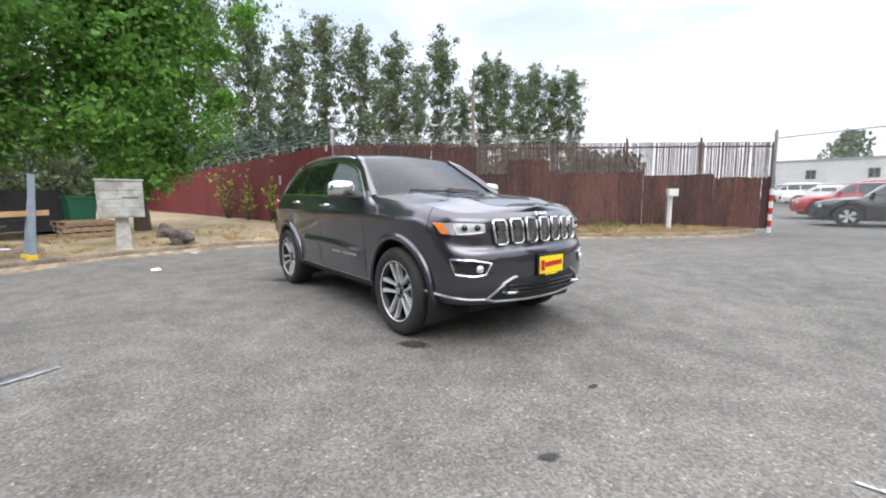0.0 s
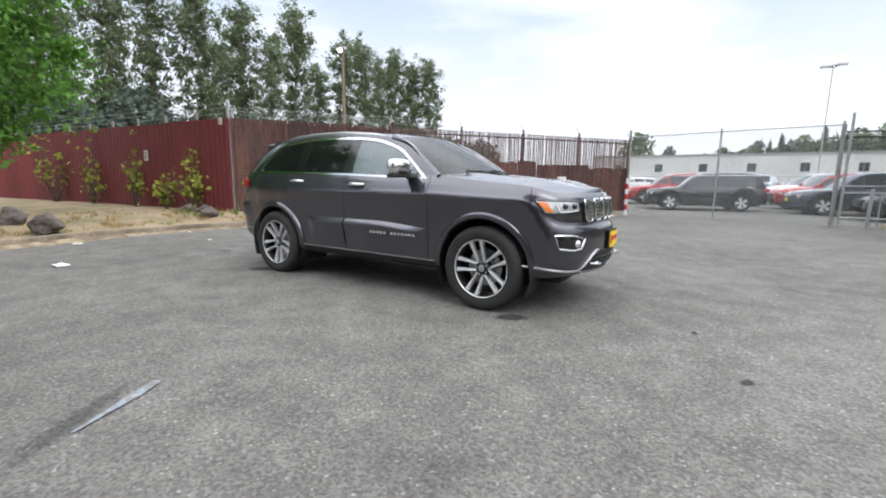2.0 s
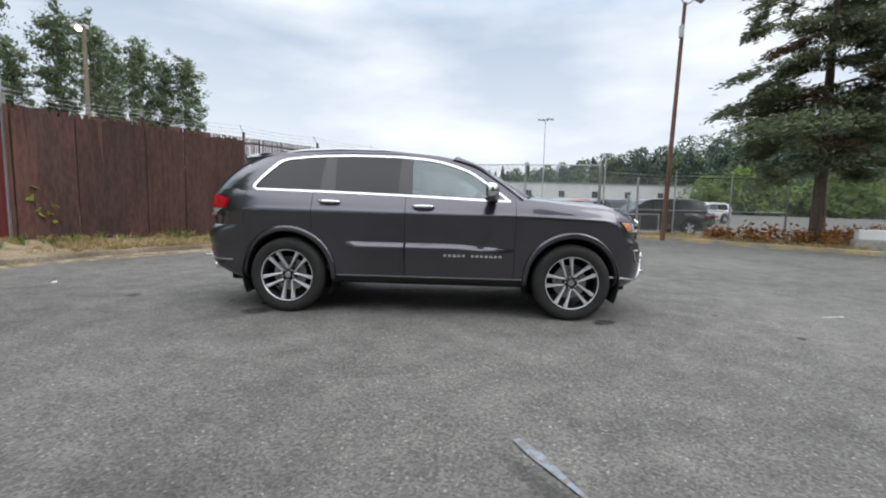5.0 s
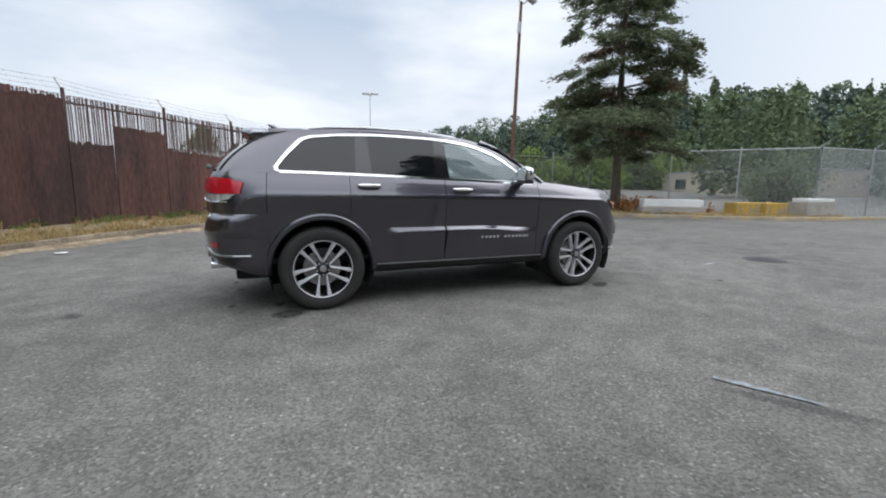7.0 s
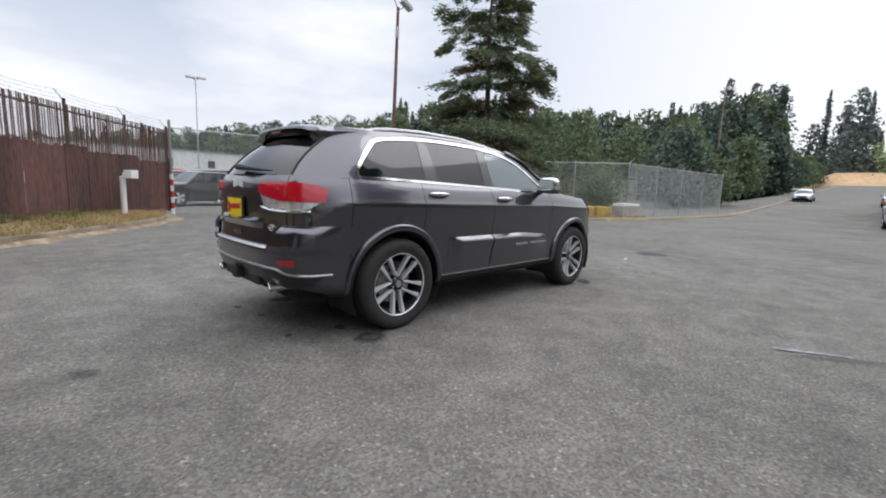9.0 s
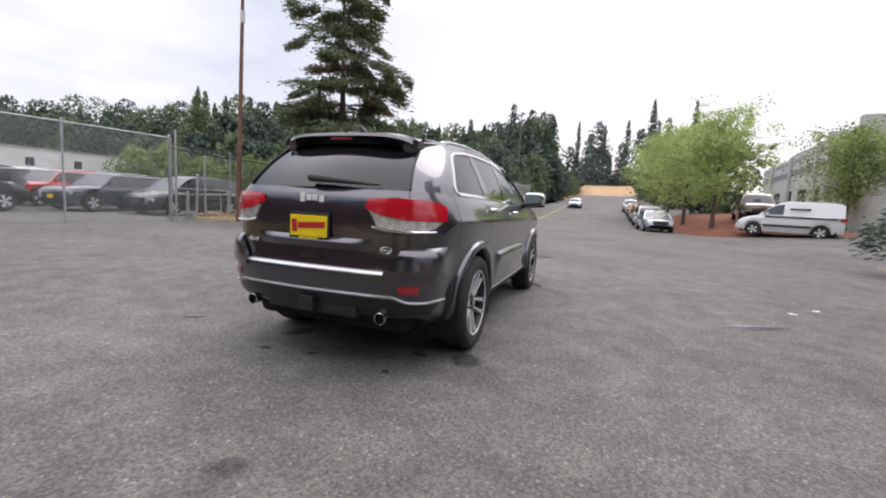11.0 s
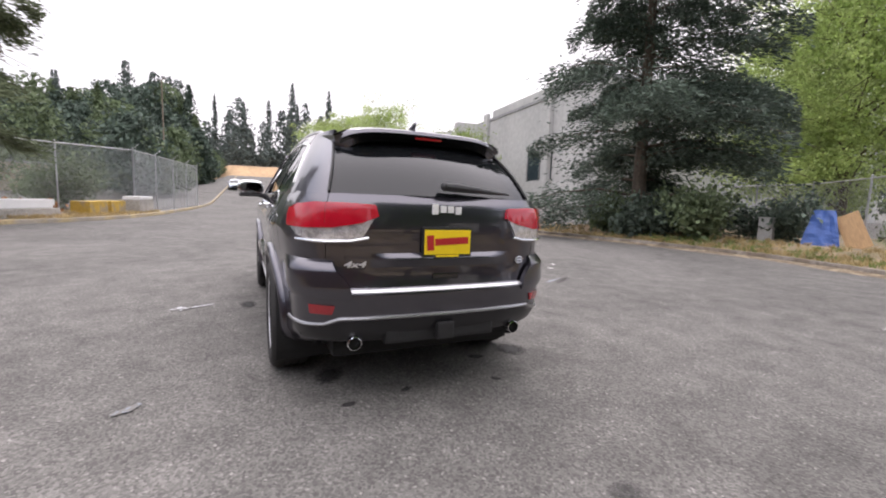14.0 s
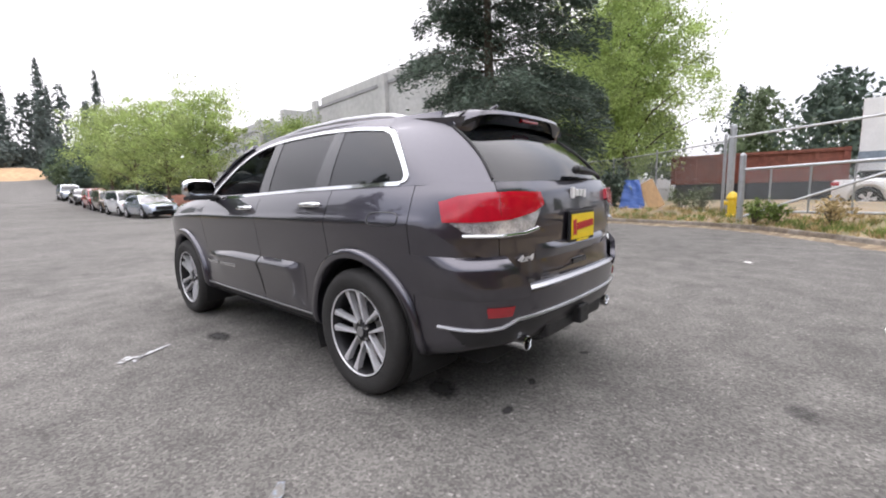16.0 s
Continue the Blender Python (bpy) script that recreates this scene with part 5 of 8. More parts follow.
BARK = shade("bark", (0.11, 0.085, 0.065), 0.95, vary=0.35, scale=4, bump=0.8, bump_scale=25, stretch=(1, 1, 0.3))
BARK_PALE = shade("pale_bark", (0.3, 0.27, 0.23), 0.9, vary=0.35, scale=3, bump=0.5, bump_scale=20, stretch=(1, 1, 0.4))
LEAF_GREEN = leaf_material("leaf_green", (0.125, 0.27, 0.05), 0.45, 0.4)
LEAF_POPLAR = leaf_material("leaf_poplar", (0.15, 0.19, 0.105), 0.4, 0.35)
LEAF_LIME = leaf_material("leaf_lime", (0.38, 0.48, 0.17), 0.25, 0.5)
LEAF_YELLOW = leaf_material("leaf_yellow_green", (0.33, 0.40, 0.15), 0.3, 0.35)
NEEDLE = leaf_material("needle_blue_green", (0.098, 0.13, 0.1), 0.45, 0.2)
NEEDLE_PINE = leaf_material("needle_olive", (0.12, 0.145, 0.08), 0.4, 0.2)
NEEDLE_DRY = leaf_material("needle_dry", (0.2, 0.15, 0.09), 0.35, 0.12)
WOODS_DARK = leaf_material("woods_dark", (0.085, 0.118, 0.09), 0.35, 0.15)
# base colour lifted and greyed to carry the distance haze over the firs
WOODS_HAZE = leaf_material("woods_haze_firs", (0.115, 0.14, 0.125), 0.3, 0.15)
WOODS_MID = leaf_material("woods_green", (0.13, 0.17, 0.09), 0.35, 0.25)
WOODS_BRIGHT = leaf_material("woods_bright_green", (0.2, 0.27, 0.08), 0.35, 0.35)


def sprays(pts, along, size, aspect, rng):
    """Vertices and faces of small diamond leaves at pts; along biases their length, where given."""
    pts = np.asarray(pts, float)
    n = len(pts)
    u = rng.normal(size=(n, 3))
    if along is not None:
        u = np.asarray(along) + 0.35 * u
    u /= np.linalg.norm(u, axis=1)[:, None]
    w = rng.normal(size=(n, 3))
    w -= (w * u).sum(1)[:, None] * u
    w /= np.linalg.norm(w, axis=1)[:, None]
    s = (np.asarray(size) * rng.uniform(0.6, 1.35, n))[:, None]
    fold = np.cross(u, w) * s * 0.12
    v = np.stack([pts - u * s * aspect / 2, pts + w * s / 2 + fold, pts + u * s * aspect / 2, pts - w * s / 2 + fold], 1).reshape(-1, 3)
    return v, np.arange(4 * n).reshape(-1, 4)


def mesh_of(name, verts, faces, materials, mat_index=None):
    me = bpy.data.meshes.new(name)
    me.vertices.add(len(verts))
    me.vertices.foreach_set("co", np.asarray(verts, np.float32).ravel())
    me.loops.add(faces.size)
    me.loops.foreach_set("vertex_index", faces.astype(np.int32).ravel())
    me.polygons.add(len(faces))
    me.polygons.foreach_set("loop_start", np.arange(0, faces.size, 4, dtype=np.int32))
    for one in materials:
        me.materials.append(one)
    if mat_index is not None:
        me.polygons.foreach_set("material_index", mat_index.astype(np.int32))
    me.update(calc_edges=True)
    return me


def crown_part(name, verts, faces, materials, parent, mat_index=None, label=""):
    ob = new(name, mesh_of(name, verts, faces, materials, mat_index))
    ob.parent = parent
    if label:
        ob["label"] = label
    return ob


def broadleaf(m, seed, height, radius, bare, leaves, leaf, materials, label, bark=BARK, column=False, limbs=16, name="tree", group="", clump=0.16, girth=0.018, core=0.0, lift=0.55):
    """A tree with tapered trunk, limbs that fork twice and clumps of leaves round their ends."""
    rng = np.random.default_rng(seed)
    tree = thing(name, m, label, "tree", group)
    bm = bmesh.new()
    lean = rng.normal(size=2) * 0.03 * height
    trunk = [(lean[0] * t * t, lean[1] * t * t, height * 0.92 * t) for t in np.linspace(0, 1, 9)]
    r0 = height * girth
    tube(bm, trunk, 0, 9, radii=[r0 * (1.25 if k == 0 else 1 - 0.93 * k / 8) for k in range(9)])
    spots, weight = [], []
    for k in range(limbs):
        t = bare + (0.97 - bare) * ((k + rng.uniform(0, 0.8)) / limbs)
        base = Vector((lean[0] * t * t, lean[1] * t * t, height * 0.92 * t))
        a = k * 2.4 + rng.uniform(-0.4, 0.4)
        prof = math.sin(math.pi * min(1, 0.16 + 0.84 * (t - bare) / (1 - bare))) ** 0.7
        reach = radius * (0.45 + 0.6 * prof) * rng.uniform(0.72, 1.06)
        up = (1.5 if column else lift) * reach * rng.uniform(0.6, 1.2)
        tip = base + Vector((math.cos(a) * reach, math.sin(a) * reach, up))
        mid = base.lerp(tip, 0.5) + Vector((0, 0, 0.12 * reach))
        tube(bm, [base, mid, tip], 0, 5, radii=[r0 * 0.34 * (1.1 - t), r0 * 0.2 * (1.1 - t), 0.01], cap=False)
        for j in range(7):
            q = base.lerp(mid, 0.5 + j * 0.1) if j < 3 else mid.lerp(tip, (j - 3) / 3)
            off = Vector(np.clip(rng.normal(size=3), -1.3, 1.3)) * reach * 0.27
            off.z *= 0.7
            end = q + off
            if j % 2 == 0:
                tube(bm, [q, end], 0, 4, radii=[r0 * 0.07, 0.006], cap=False)
            spots.append(end)
            weight.append(0.5 + 0.5 * prof)
    part("trunk", bm, bark, tree, smooth=True)
    spots, weight = np.array([tuple(s) for s in spots]), np.array(weight)
    pick = rng.choice(len(spots), leaves, p=weight / weight.sum())
    spread_ = radius * clump * rng.uniform(0.5, 1.4, len(spots))
    pts = spots[pick] + np.clip(rng.normal(size=(leaves, 3)), -1.7, 1.7) * spread_[pick][:, None] * np.array([1, 1, 0.75])
    pts[:, 2] = np.maximum(pts[:, 2], 0.35)
    v, f = sprays(pts, None, leaf, 1.5, rng)
    index = rng.integers(0, len(materials), len(spots))[pick] if len(materials) > 1 else None
    if core:
        inner = rng.choice(leaves, int(leaves * core))
        v2, f = sprays(spots[pick[inner]] + (pts[inner] - spots[pick[inner]]) * 0.6, None, leaf * 2.3, 1.4, rng)
        v = np.concatenate([v, v2])
        f = np.arange(len(v)).reshape(-1, 4)
        index = np.concatenate([index, index[inner]]) if index is not None else None
    crown_part("crown", v, f, materials, tree, index)
    return tree


def conifer(m, seed, height, radius, bare, whorls, per, density, leaf, materials, label, name="conifer_tree", droop=0.18, ragged=0.25, group="", girth=0.016, taper=0.85, thick=0.5, pads=0, hang=0.0):
    """A conifer: straight trunk, whorls of boughs and sprays of needles along each bough."""
    rng = np.random.default_rng(seed)
    tree = thing(name, m, label, "tree", group)
    bm = bmesh.new()
    r0 = height * girth
    bow = rng.normal(size=2) * 0.012 * height
    axis = lambda z: Vector((bow[0] * math.sin(2.6 * z / height), bow[1] * math.sin(2.2 * z / height), z))
    tube(bm, [axis(height * t) for t in np.linspace(0, 1, 10)], 0, 9, radii=[r0 * (1.2 if k == 0 else 1 - 0.97 * k / 9) for k in range(10)])
    pts, along, idx = [], [], []
    for k in range(whorls):
        t = bare + (0.985 - bare) * ((k + rng.uniform(-0.3, 0.3)) / whorls) if k else bare
        t = min(max(t, bare), 0.99)
        reach0 = radius * ((1 - t) / (1 - bare)) ** taper + 0.12
        for j in range(per):
            if rng.random() < ragged * 0.5:
                continue
            a = rng.uniform(0, 2 * math.pi)
            reach = reach0 * rng.uniform(1 - ragged, 1 + ragged * 0.5)
            base = axis(height * t)
            out = Vector((math.cos(a), math.sin(a), 0))
            line = [base + out * reach * s + Vector((0, 0, (0.25 * s - (0.25 + droop * 2) * s * s) * reach)) for s in (0, 0.33, 0.66, 1)]
            tube(bm, line, 0, 4, radii=[r0 * 0.22 * (1.05 - t), r0 * 0.14 * (1.05 - t), r0 * 0.07, 0.006], cap=False)
            n = max(4, int(density * reach))
            s = rng.uniform(0.12, 1.0, n) ** 0.75
            if pads:
                # foliage gathered into flat pads along the bough
                knots = rng.uniform(0.35, 1.0, pads)
                pick = rng.integers(0, pads, n)
                s = np.clip(knots[pick] + rng.normal(size=n) * 0.07, 0.12, 1.08)
            side = rng.normal(size=n) * reach * 0.16 * thick * (1.25 - s) * 2
            lift = rng.normal(size=n) * 0.05 * reach * thick - np.abs(side) * 0.22 - np.abs(rng.normal(size=n)) * hang
            if pads:
                off = rng.normal(size=pads) * reach * 0.22
                side = off[pick] + rng.normal(size=n) * (0.1 * reach + 0.08)
                lift = rng.normal(size=n) * 0.09 + 0.05
            p = np.outer(np.ones(n), tuple(base)) + np.outer(s * reach, tuple(out)) + np.outer(side, (-out.y, out.x, 0))
            p[:, 2] += (0.25 * s - (0.25 + droop * 2) * s * s) * reach + lift
            pts.append(p)
            d = np.outer(np.ones(n), tuple(out)) + np.outer(np.sign(side) * 0.8, (-out.y, out.x, 0)) + np.array([0, 0, -0.25])
            along.append(d)
            idx.append(np.full(n, rng.integers(0, len(materials)) if rng.random() < 0.3 else 0))
    part("trunk", bm, BARK, tree, smooth=True)
    pts, along, idx = np.concatenate(pts), np.concatenate(along), np.concatenate(idx)
    keep = pts[:, 2] > 0.05
    v, f = sprays(pts[keep], along[keep], leaf, 3.8, rng)
    crown_part("crown", v, f, materials, tree, idx[keep])
    return tree


def shrub(m, seed, radius, high, leaves, leaf, material, label, name="shrub", group=""):
    rng = np.random.default_rng(seed)
    ob = thing(name, m, label, "shrub", group)
    ends = []
    for k in range(14):
        bm = bmesh.new()
        a, e = rng.uniform(0, 2 * math.pi), rng.uniform(0.2, 1.0)
        tip = Vector((math.cos(a) * radius * e, math.sin(a) * radius * e, high * rng.uniform(0.4, 1.0) * (1.15 - 0.5 * e)))
        tube(bm, [(0.1 * tip.x, 0.1 * tip.y, -0.05), tip * 0.55 + Vector((0, 0, 0.08)), tip], 0, 4, radii=[0.018, 0.011, 0.004], cap=False)
        ends += [tip, tip * 0.75 + Vector((0, 0, 0.06)), tip * 0.5]
        part("stem", bm, BARK, ob)
    ends = np.array([tuple(e) for e in ends])
    pts = ends[rng.integers(0, len(ends), leaves)] + rng.normal(size=(leaves, 3)) * radius * 0.17
    pts[:, 2] = np.maximum(pts[:, 2], 0.02)
    v, f = sprays(pts, None, leaf, 1.6, rng)
    crown_part("leaves", v, f, [material], ob)
    return ob


def woods(name, seed, spots, materials, label, leaves=260, leaf=0.9):
    """Far woodland as one object; spots are (x, y, z, height, radius, pointed)."""
    rng = np.random.default_rng(seed)
    allv, mats = [], []
    for x, y, z, h, r, pointed in spots:
        t = rng.uniform(0.08, 1, leaves)
        prof = (1 - t) ** 0.8 + 0.04 if pointed else np.sin(np.pi * np.clip(0.12 + 0.86 * t, 0, 1)) ** 0.6
        a, e = rng.uniform(0, 2 * np.pi, leaves), np.sqrt(rng.uniform(0.15, 1, leaves))
        wob = 1 + 0.3 * np.sin(3 * a + t * 9 + x)
        p = np.stack([x + r * prof * e * wob * np.cos(a), y + r * prof * e * wob * np.sin(a), z + h * t + rng.normal(size=leaves) * 0.3], 1)
        v, f = sprays(p, None, leaf * (0.75 if pointed else 1.0), 1.5, rng)
        inner = rng.choice(leaves, leaves // 6)
        q = p[inner].copy()
        q[:, :2] = (x, y) + (q[:, :2] - (x, y)) * 0.62
        q[:, 2] = z + (q[:, 2] - z) * 0.9
        v2, f = sprays(q, None, leaf * 1.8, 1.4, rng)
        allv += [v, v2]
        mats.append(np.full(leaves + len(inner), rng.integers(0, len(materials))))
    v = np.concatenate(allv)
    ob = new(name, mesh_of(name, v, np.arange(len(v)).reshape(-1, 4), materials, np.concatenate(mats)))
    return tagged(ob, label, "woods", kind="stuff")


# row of tall slender trees behind the fences
row = np.random.default_rng(7)
tall = []
for k in range(3):
    tall.append(broadleaf(pose(-58 - 3 * k, 20 + 16 * k, 0.5, 0, 0, 40 * k), 20 + k, 24 - k, 2.5, 0.22, 11500, 0.175, [LEAF_POPLAR], "tall slender poplar with pale trunk and grey-green leaves",
                          BARK_PALE, column=True, limbs=30, group="poplars behind the fence", core=0.04, clump=0.17, girth=0.014))
for k, (a, d, h) in enumerate([(170, 62, 1.05), (166.5, 70, 1.22), (161.5, 58, 0.95), (157.3, 66, 1.1), (153, 64, 1.06), (148.5, 72, 1.18), (146, 60, 0.76), (143, 70, 1.1), (137, 72, 1.04), (134.5, 64, 0.82),
                               (130.5, 70, 0.9), (128.5, 74, 0.89), (126, 72, 0.84), (176, 60, 0.95), (181, 62, 1.0), (164, 80, 0.95), (151, 82, 1.0), (140, 80, 0.9), (132.5, 82, 0.9), (187, 60, 1.0)]):
    p = Matrix.Translation((4.6 + d * math.cos(radians(a)), -2.8 + d * math.sin(radians(a)), 0.3)) @ Matrix.Rotation(row.uniform(0, 6), 4, "Z") @ Matrix.Diagonal((h, h, h * 1.07, 1))
    t = copy_thing(tall[k % 3], p)
    t.matrix_basis = p
for t in tall:
    for o in (*t.children, t):
        bpy.data.objects.remove(o)

woods("undergrowth_west", 3, [(4.6 + d * math.cos(radians(a)), -2.8 + d * math.sin(radians(a)), 0.2, row.uniform(3.5, 6.5) + 2.6 * smooth01(146, 156, a), row.uniform(2.5, 4), 0)
      for a in np.arange(120, 196, 2.2) for d in (row.uniform(48, 58), row.uniform(75, 90))], [WOODS_DARK], "dark undergrowth and lower trees beyond the fence", 1700, 0.3)

# broad green tree behind the mailbox
broadleaf(pose(-11.2, -2.2, 0.25), 5, 10.5, 2.9, 0.14, 52000, 0.088, [LEAF_GREEN], "broad bright green leafy tree behind the mailbox", limbs=34, name="maple_tree", clump=0.17, core=0.09, group="maples behind the mailbox")
broadleaf(pose(-12.4, -6.3, 0.25), 6, 10.5, 3.2, 0.16, 44000, 0.09, [LEAF_GREEN], "second green leafy maple beside the dumpster", limbs=32, name="maple_tree", clump=0.15, core=0.08, group="maples behind the mailbox")
# pine and pole bed
conifer(pose(12.5, 9.7, level(12.5, 9.7) + 0.15), 11, 13.0, 3.2, 0.2, 26, 5, 500, 0.05, [NEEDLE_PINE, NEEDLE_PINE, NEEDLE_DRY], "ragged olive pine with brown dead boughs in the kerbed bed", name="pine_tree", droop=0.1, ragged=0.6, taper=0.6, thick=1.0, pads=4)
# spruces on the south verge
conifer(pose(7.5, -13.1, 0.25), 12, 17.5, 4.15, 0.05, 33, 8, 340, 0.05, [NEEDLE], "large dark blue-green spruce beside the road", name="spruce_tree", droop=0.06, ragged=0.6, taper=0.3, thick=0.8, hang=0.18)
for k, (x, y, r, h) in enumerate([(4.6, -12.6, 1.4, 1.9), (5.9, -11.9, 1.15, 1.2), (7.4, -12.1, 1.1, 1.3), (3.4, -14.9, 1.3, 1.6)]):
    shrub(pose(x, y, 0.25, 0, 0, 70 * k), 40 + k, r, h, 2600, 0.11, NEEDLE if k % 2 else WOODS_MID, "spreading dark green juniper at the verge's edge", name="juniper_shrub", group="shrubs under the spruce")
broadleaf(pose(5.6, -24.0, 0.3), 14, 12.6, 4.2, 0.08, 70000, 0.09, [LEAF_LIME], "tall yellow-green leafy tree behind the wire fence", limbs=46, clump=0.11, lift=0.6)
broadleaf(pose(9.5, -27.0, 0.3), 15, 11, 4.6, 0.12, 36000, 0.11, [LEAF_LIME], "yellow-green leafy tree behind the spruce", limbs=28, clump=0.13)
for k, (x, y, h, r) in enumerate([(26.0, -8.2, 7.4, 2.5), (32.5, -7.6, 7.6, 2.9), (40, -7.4, 8.0, 3.2), (47, -7.0, 8.4, 3.4)]):
    broadleaf(pose(x, y, level(x, y) + 0.3, 0, 0, 50 * k), 50 + k, h, r, 0.22, 15000, 0.085, [LEAF_YELLOW, LEAF_LIME], "small yellow-green street tree in a mulch bed", limbs=24, group="street trees by the road", clump=0.11)
broadleaf(pose(29.5, -16.2, level(29.5, -16.2)), 58, 6.3, 2.5, 0.25, 11000, 0.1, [LEAF_YELLOW, WOODS_BRIGHT], "young green tree before the grey warehouse", limbs=14, clump=0.2)

# far woods along the road and on the hills
w = np.random.default_rng(9)
spots = []
for x in np.arange(42, 175, 5.5):
    d = math.hypot(x + 4, 14)
    spots += [(x + w.uniform(-2, 2), 9 + w.uniform(0, 5), level(x, 6), min(w.uniform(5, 9), 0.17 * d), w.uniform(2.2, 3.4), w.random() < 0.25), (x, 17 + w.uniform(0, 9), level(x, 18), min(w.uniform(9, 16), 0.225 * d * w.uniform(0.85, 1.0)), w.uniform(3.0, 4.4), w.random() < 0.3)]
woods("woods_north_of_road", 4, spots, [WOODS_DARK, WOODS_MID, WOODS_MID], "mixed dark firs and green trees lining the road", 1700, 0.3)
spots = [(x + w.uniform(-2, 2), -11 - w.uniform(0, 6), level(x, 0), w.uniform(5, 9), w.uniform(2, 3.4), False) for x in np.arange(50, 160, 5)]
woods("woods_south_of_road", 5, spots, [WOODS_MID, WOODS_DARK], "green trees along the road's far side", 800, 0.4)
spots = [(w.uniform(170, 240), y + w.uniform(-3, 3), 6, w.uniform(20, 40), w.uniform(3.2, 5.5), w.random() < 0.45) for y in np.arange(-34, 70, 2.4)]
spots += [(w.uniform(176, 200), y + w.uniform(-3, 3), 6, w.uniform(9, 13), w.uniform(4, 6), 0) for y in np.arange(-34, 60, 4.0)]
woods("woods_road_end", 6, spots, [WOODS_HAZE], "firs closing the end of the road, haze in their colour", 750, 0.75)
crest = spline([2, 8, 12, 18, 23, 28, 33, 38, 43, 47, 51, 54, 58, 63, 68, 74, 80, 90, 96], [10.4, 12.0, 11.6, 10.6, 11.8, 10.6, 12.4, 12.9, 11.2, 12.0, 12.2, 9.6, 9.2, 8.8, 7.6, 7.0, 5.9, 4.2, 2.3])
spots = []
for a in np.arange(6, 95, 0.85):
    for share, near in ((1.0, 1.0), (0.82, 0.86), (0.62, 0.72)):
        if share < 0.7 and a > 52:
            continue
        b = a + w.uniform(-0.4, 0.4)
        d = (118 + 75 * smooth01(46, 66, a)) * near * w.uniform(0.94, 1.06)
        x, y = d * math.cos(radians(b)), d * math.sin(radians(b))
        z = level(x, y) - 0.5
        pointed = w.random() < (0.6 if 45 < a < 53 or 34 < a < 40 else 0.22)
        h = (d * math.tan(radians(crest(b))) * share + 1.2 - z) * w.uniform(0.8, 1.04 if pointed else 0.99)
        spots.append((x, y, z, max(h, 5), max(h, 5) * (w.uniform(0.16, 0.22) if pointed else w.uniform(0.24, 0.34)), pointed))
woods("woods_hillside", 7, spots, [WOODS_DARK, WOODS_MID, WOODS_DARK], "dark wooded ridge beyond the yard", 1400, 0.52)
spots = [(d * math.cos(radians(a)), d * math.sin(radians(a)), 0.5, w.uniform(4.5, 7.5), w.uniform(2.6, 4.0), False) for a in np.arange(38, 60, 1.7) for d in (w.uniform(72, 80),)]
woods("woods_bright", 84, spots, [WOODS_BRIGHT, WOODS_MID], "bright green bushes before the wooded ridge", 1300, 0.32)
spots = [(x + w.uniform(-4, 4), -75 - w.uniform(0, 20), 1, w.uniform(10, 18), w.uniform(4, 6), w.random() < 0.5) for x in np.arange(-60, 40, 7)]
woods("woods_south", 8, spots, [WOODS_DARK, WOODS_MID], "far trees beyond the truck yard", 1800, 0.42)
spots = [(-13.5, 105, 1.5, 11.2, 4.0, False), (-7.2, 105, 1.5, 7.8, 1.8, False)]
woods("woods_north", 81, spots, [WOODS_DARK, WOODS_MID], "scattered trees behind the white shed", 1200, 0.55)

shrub(pose(24.6, 9.8, level(24.6, 9.8), 0, 0, 20), 120, 2.3, 2.9, 5200, 0.12, WOODS_MID, "rounded dark green bush behind the wire fence", name="bush")

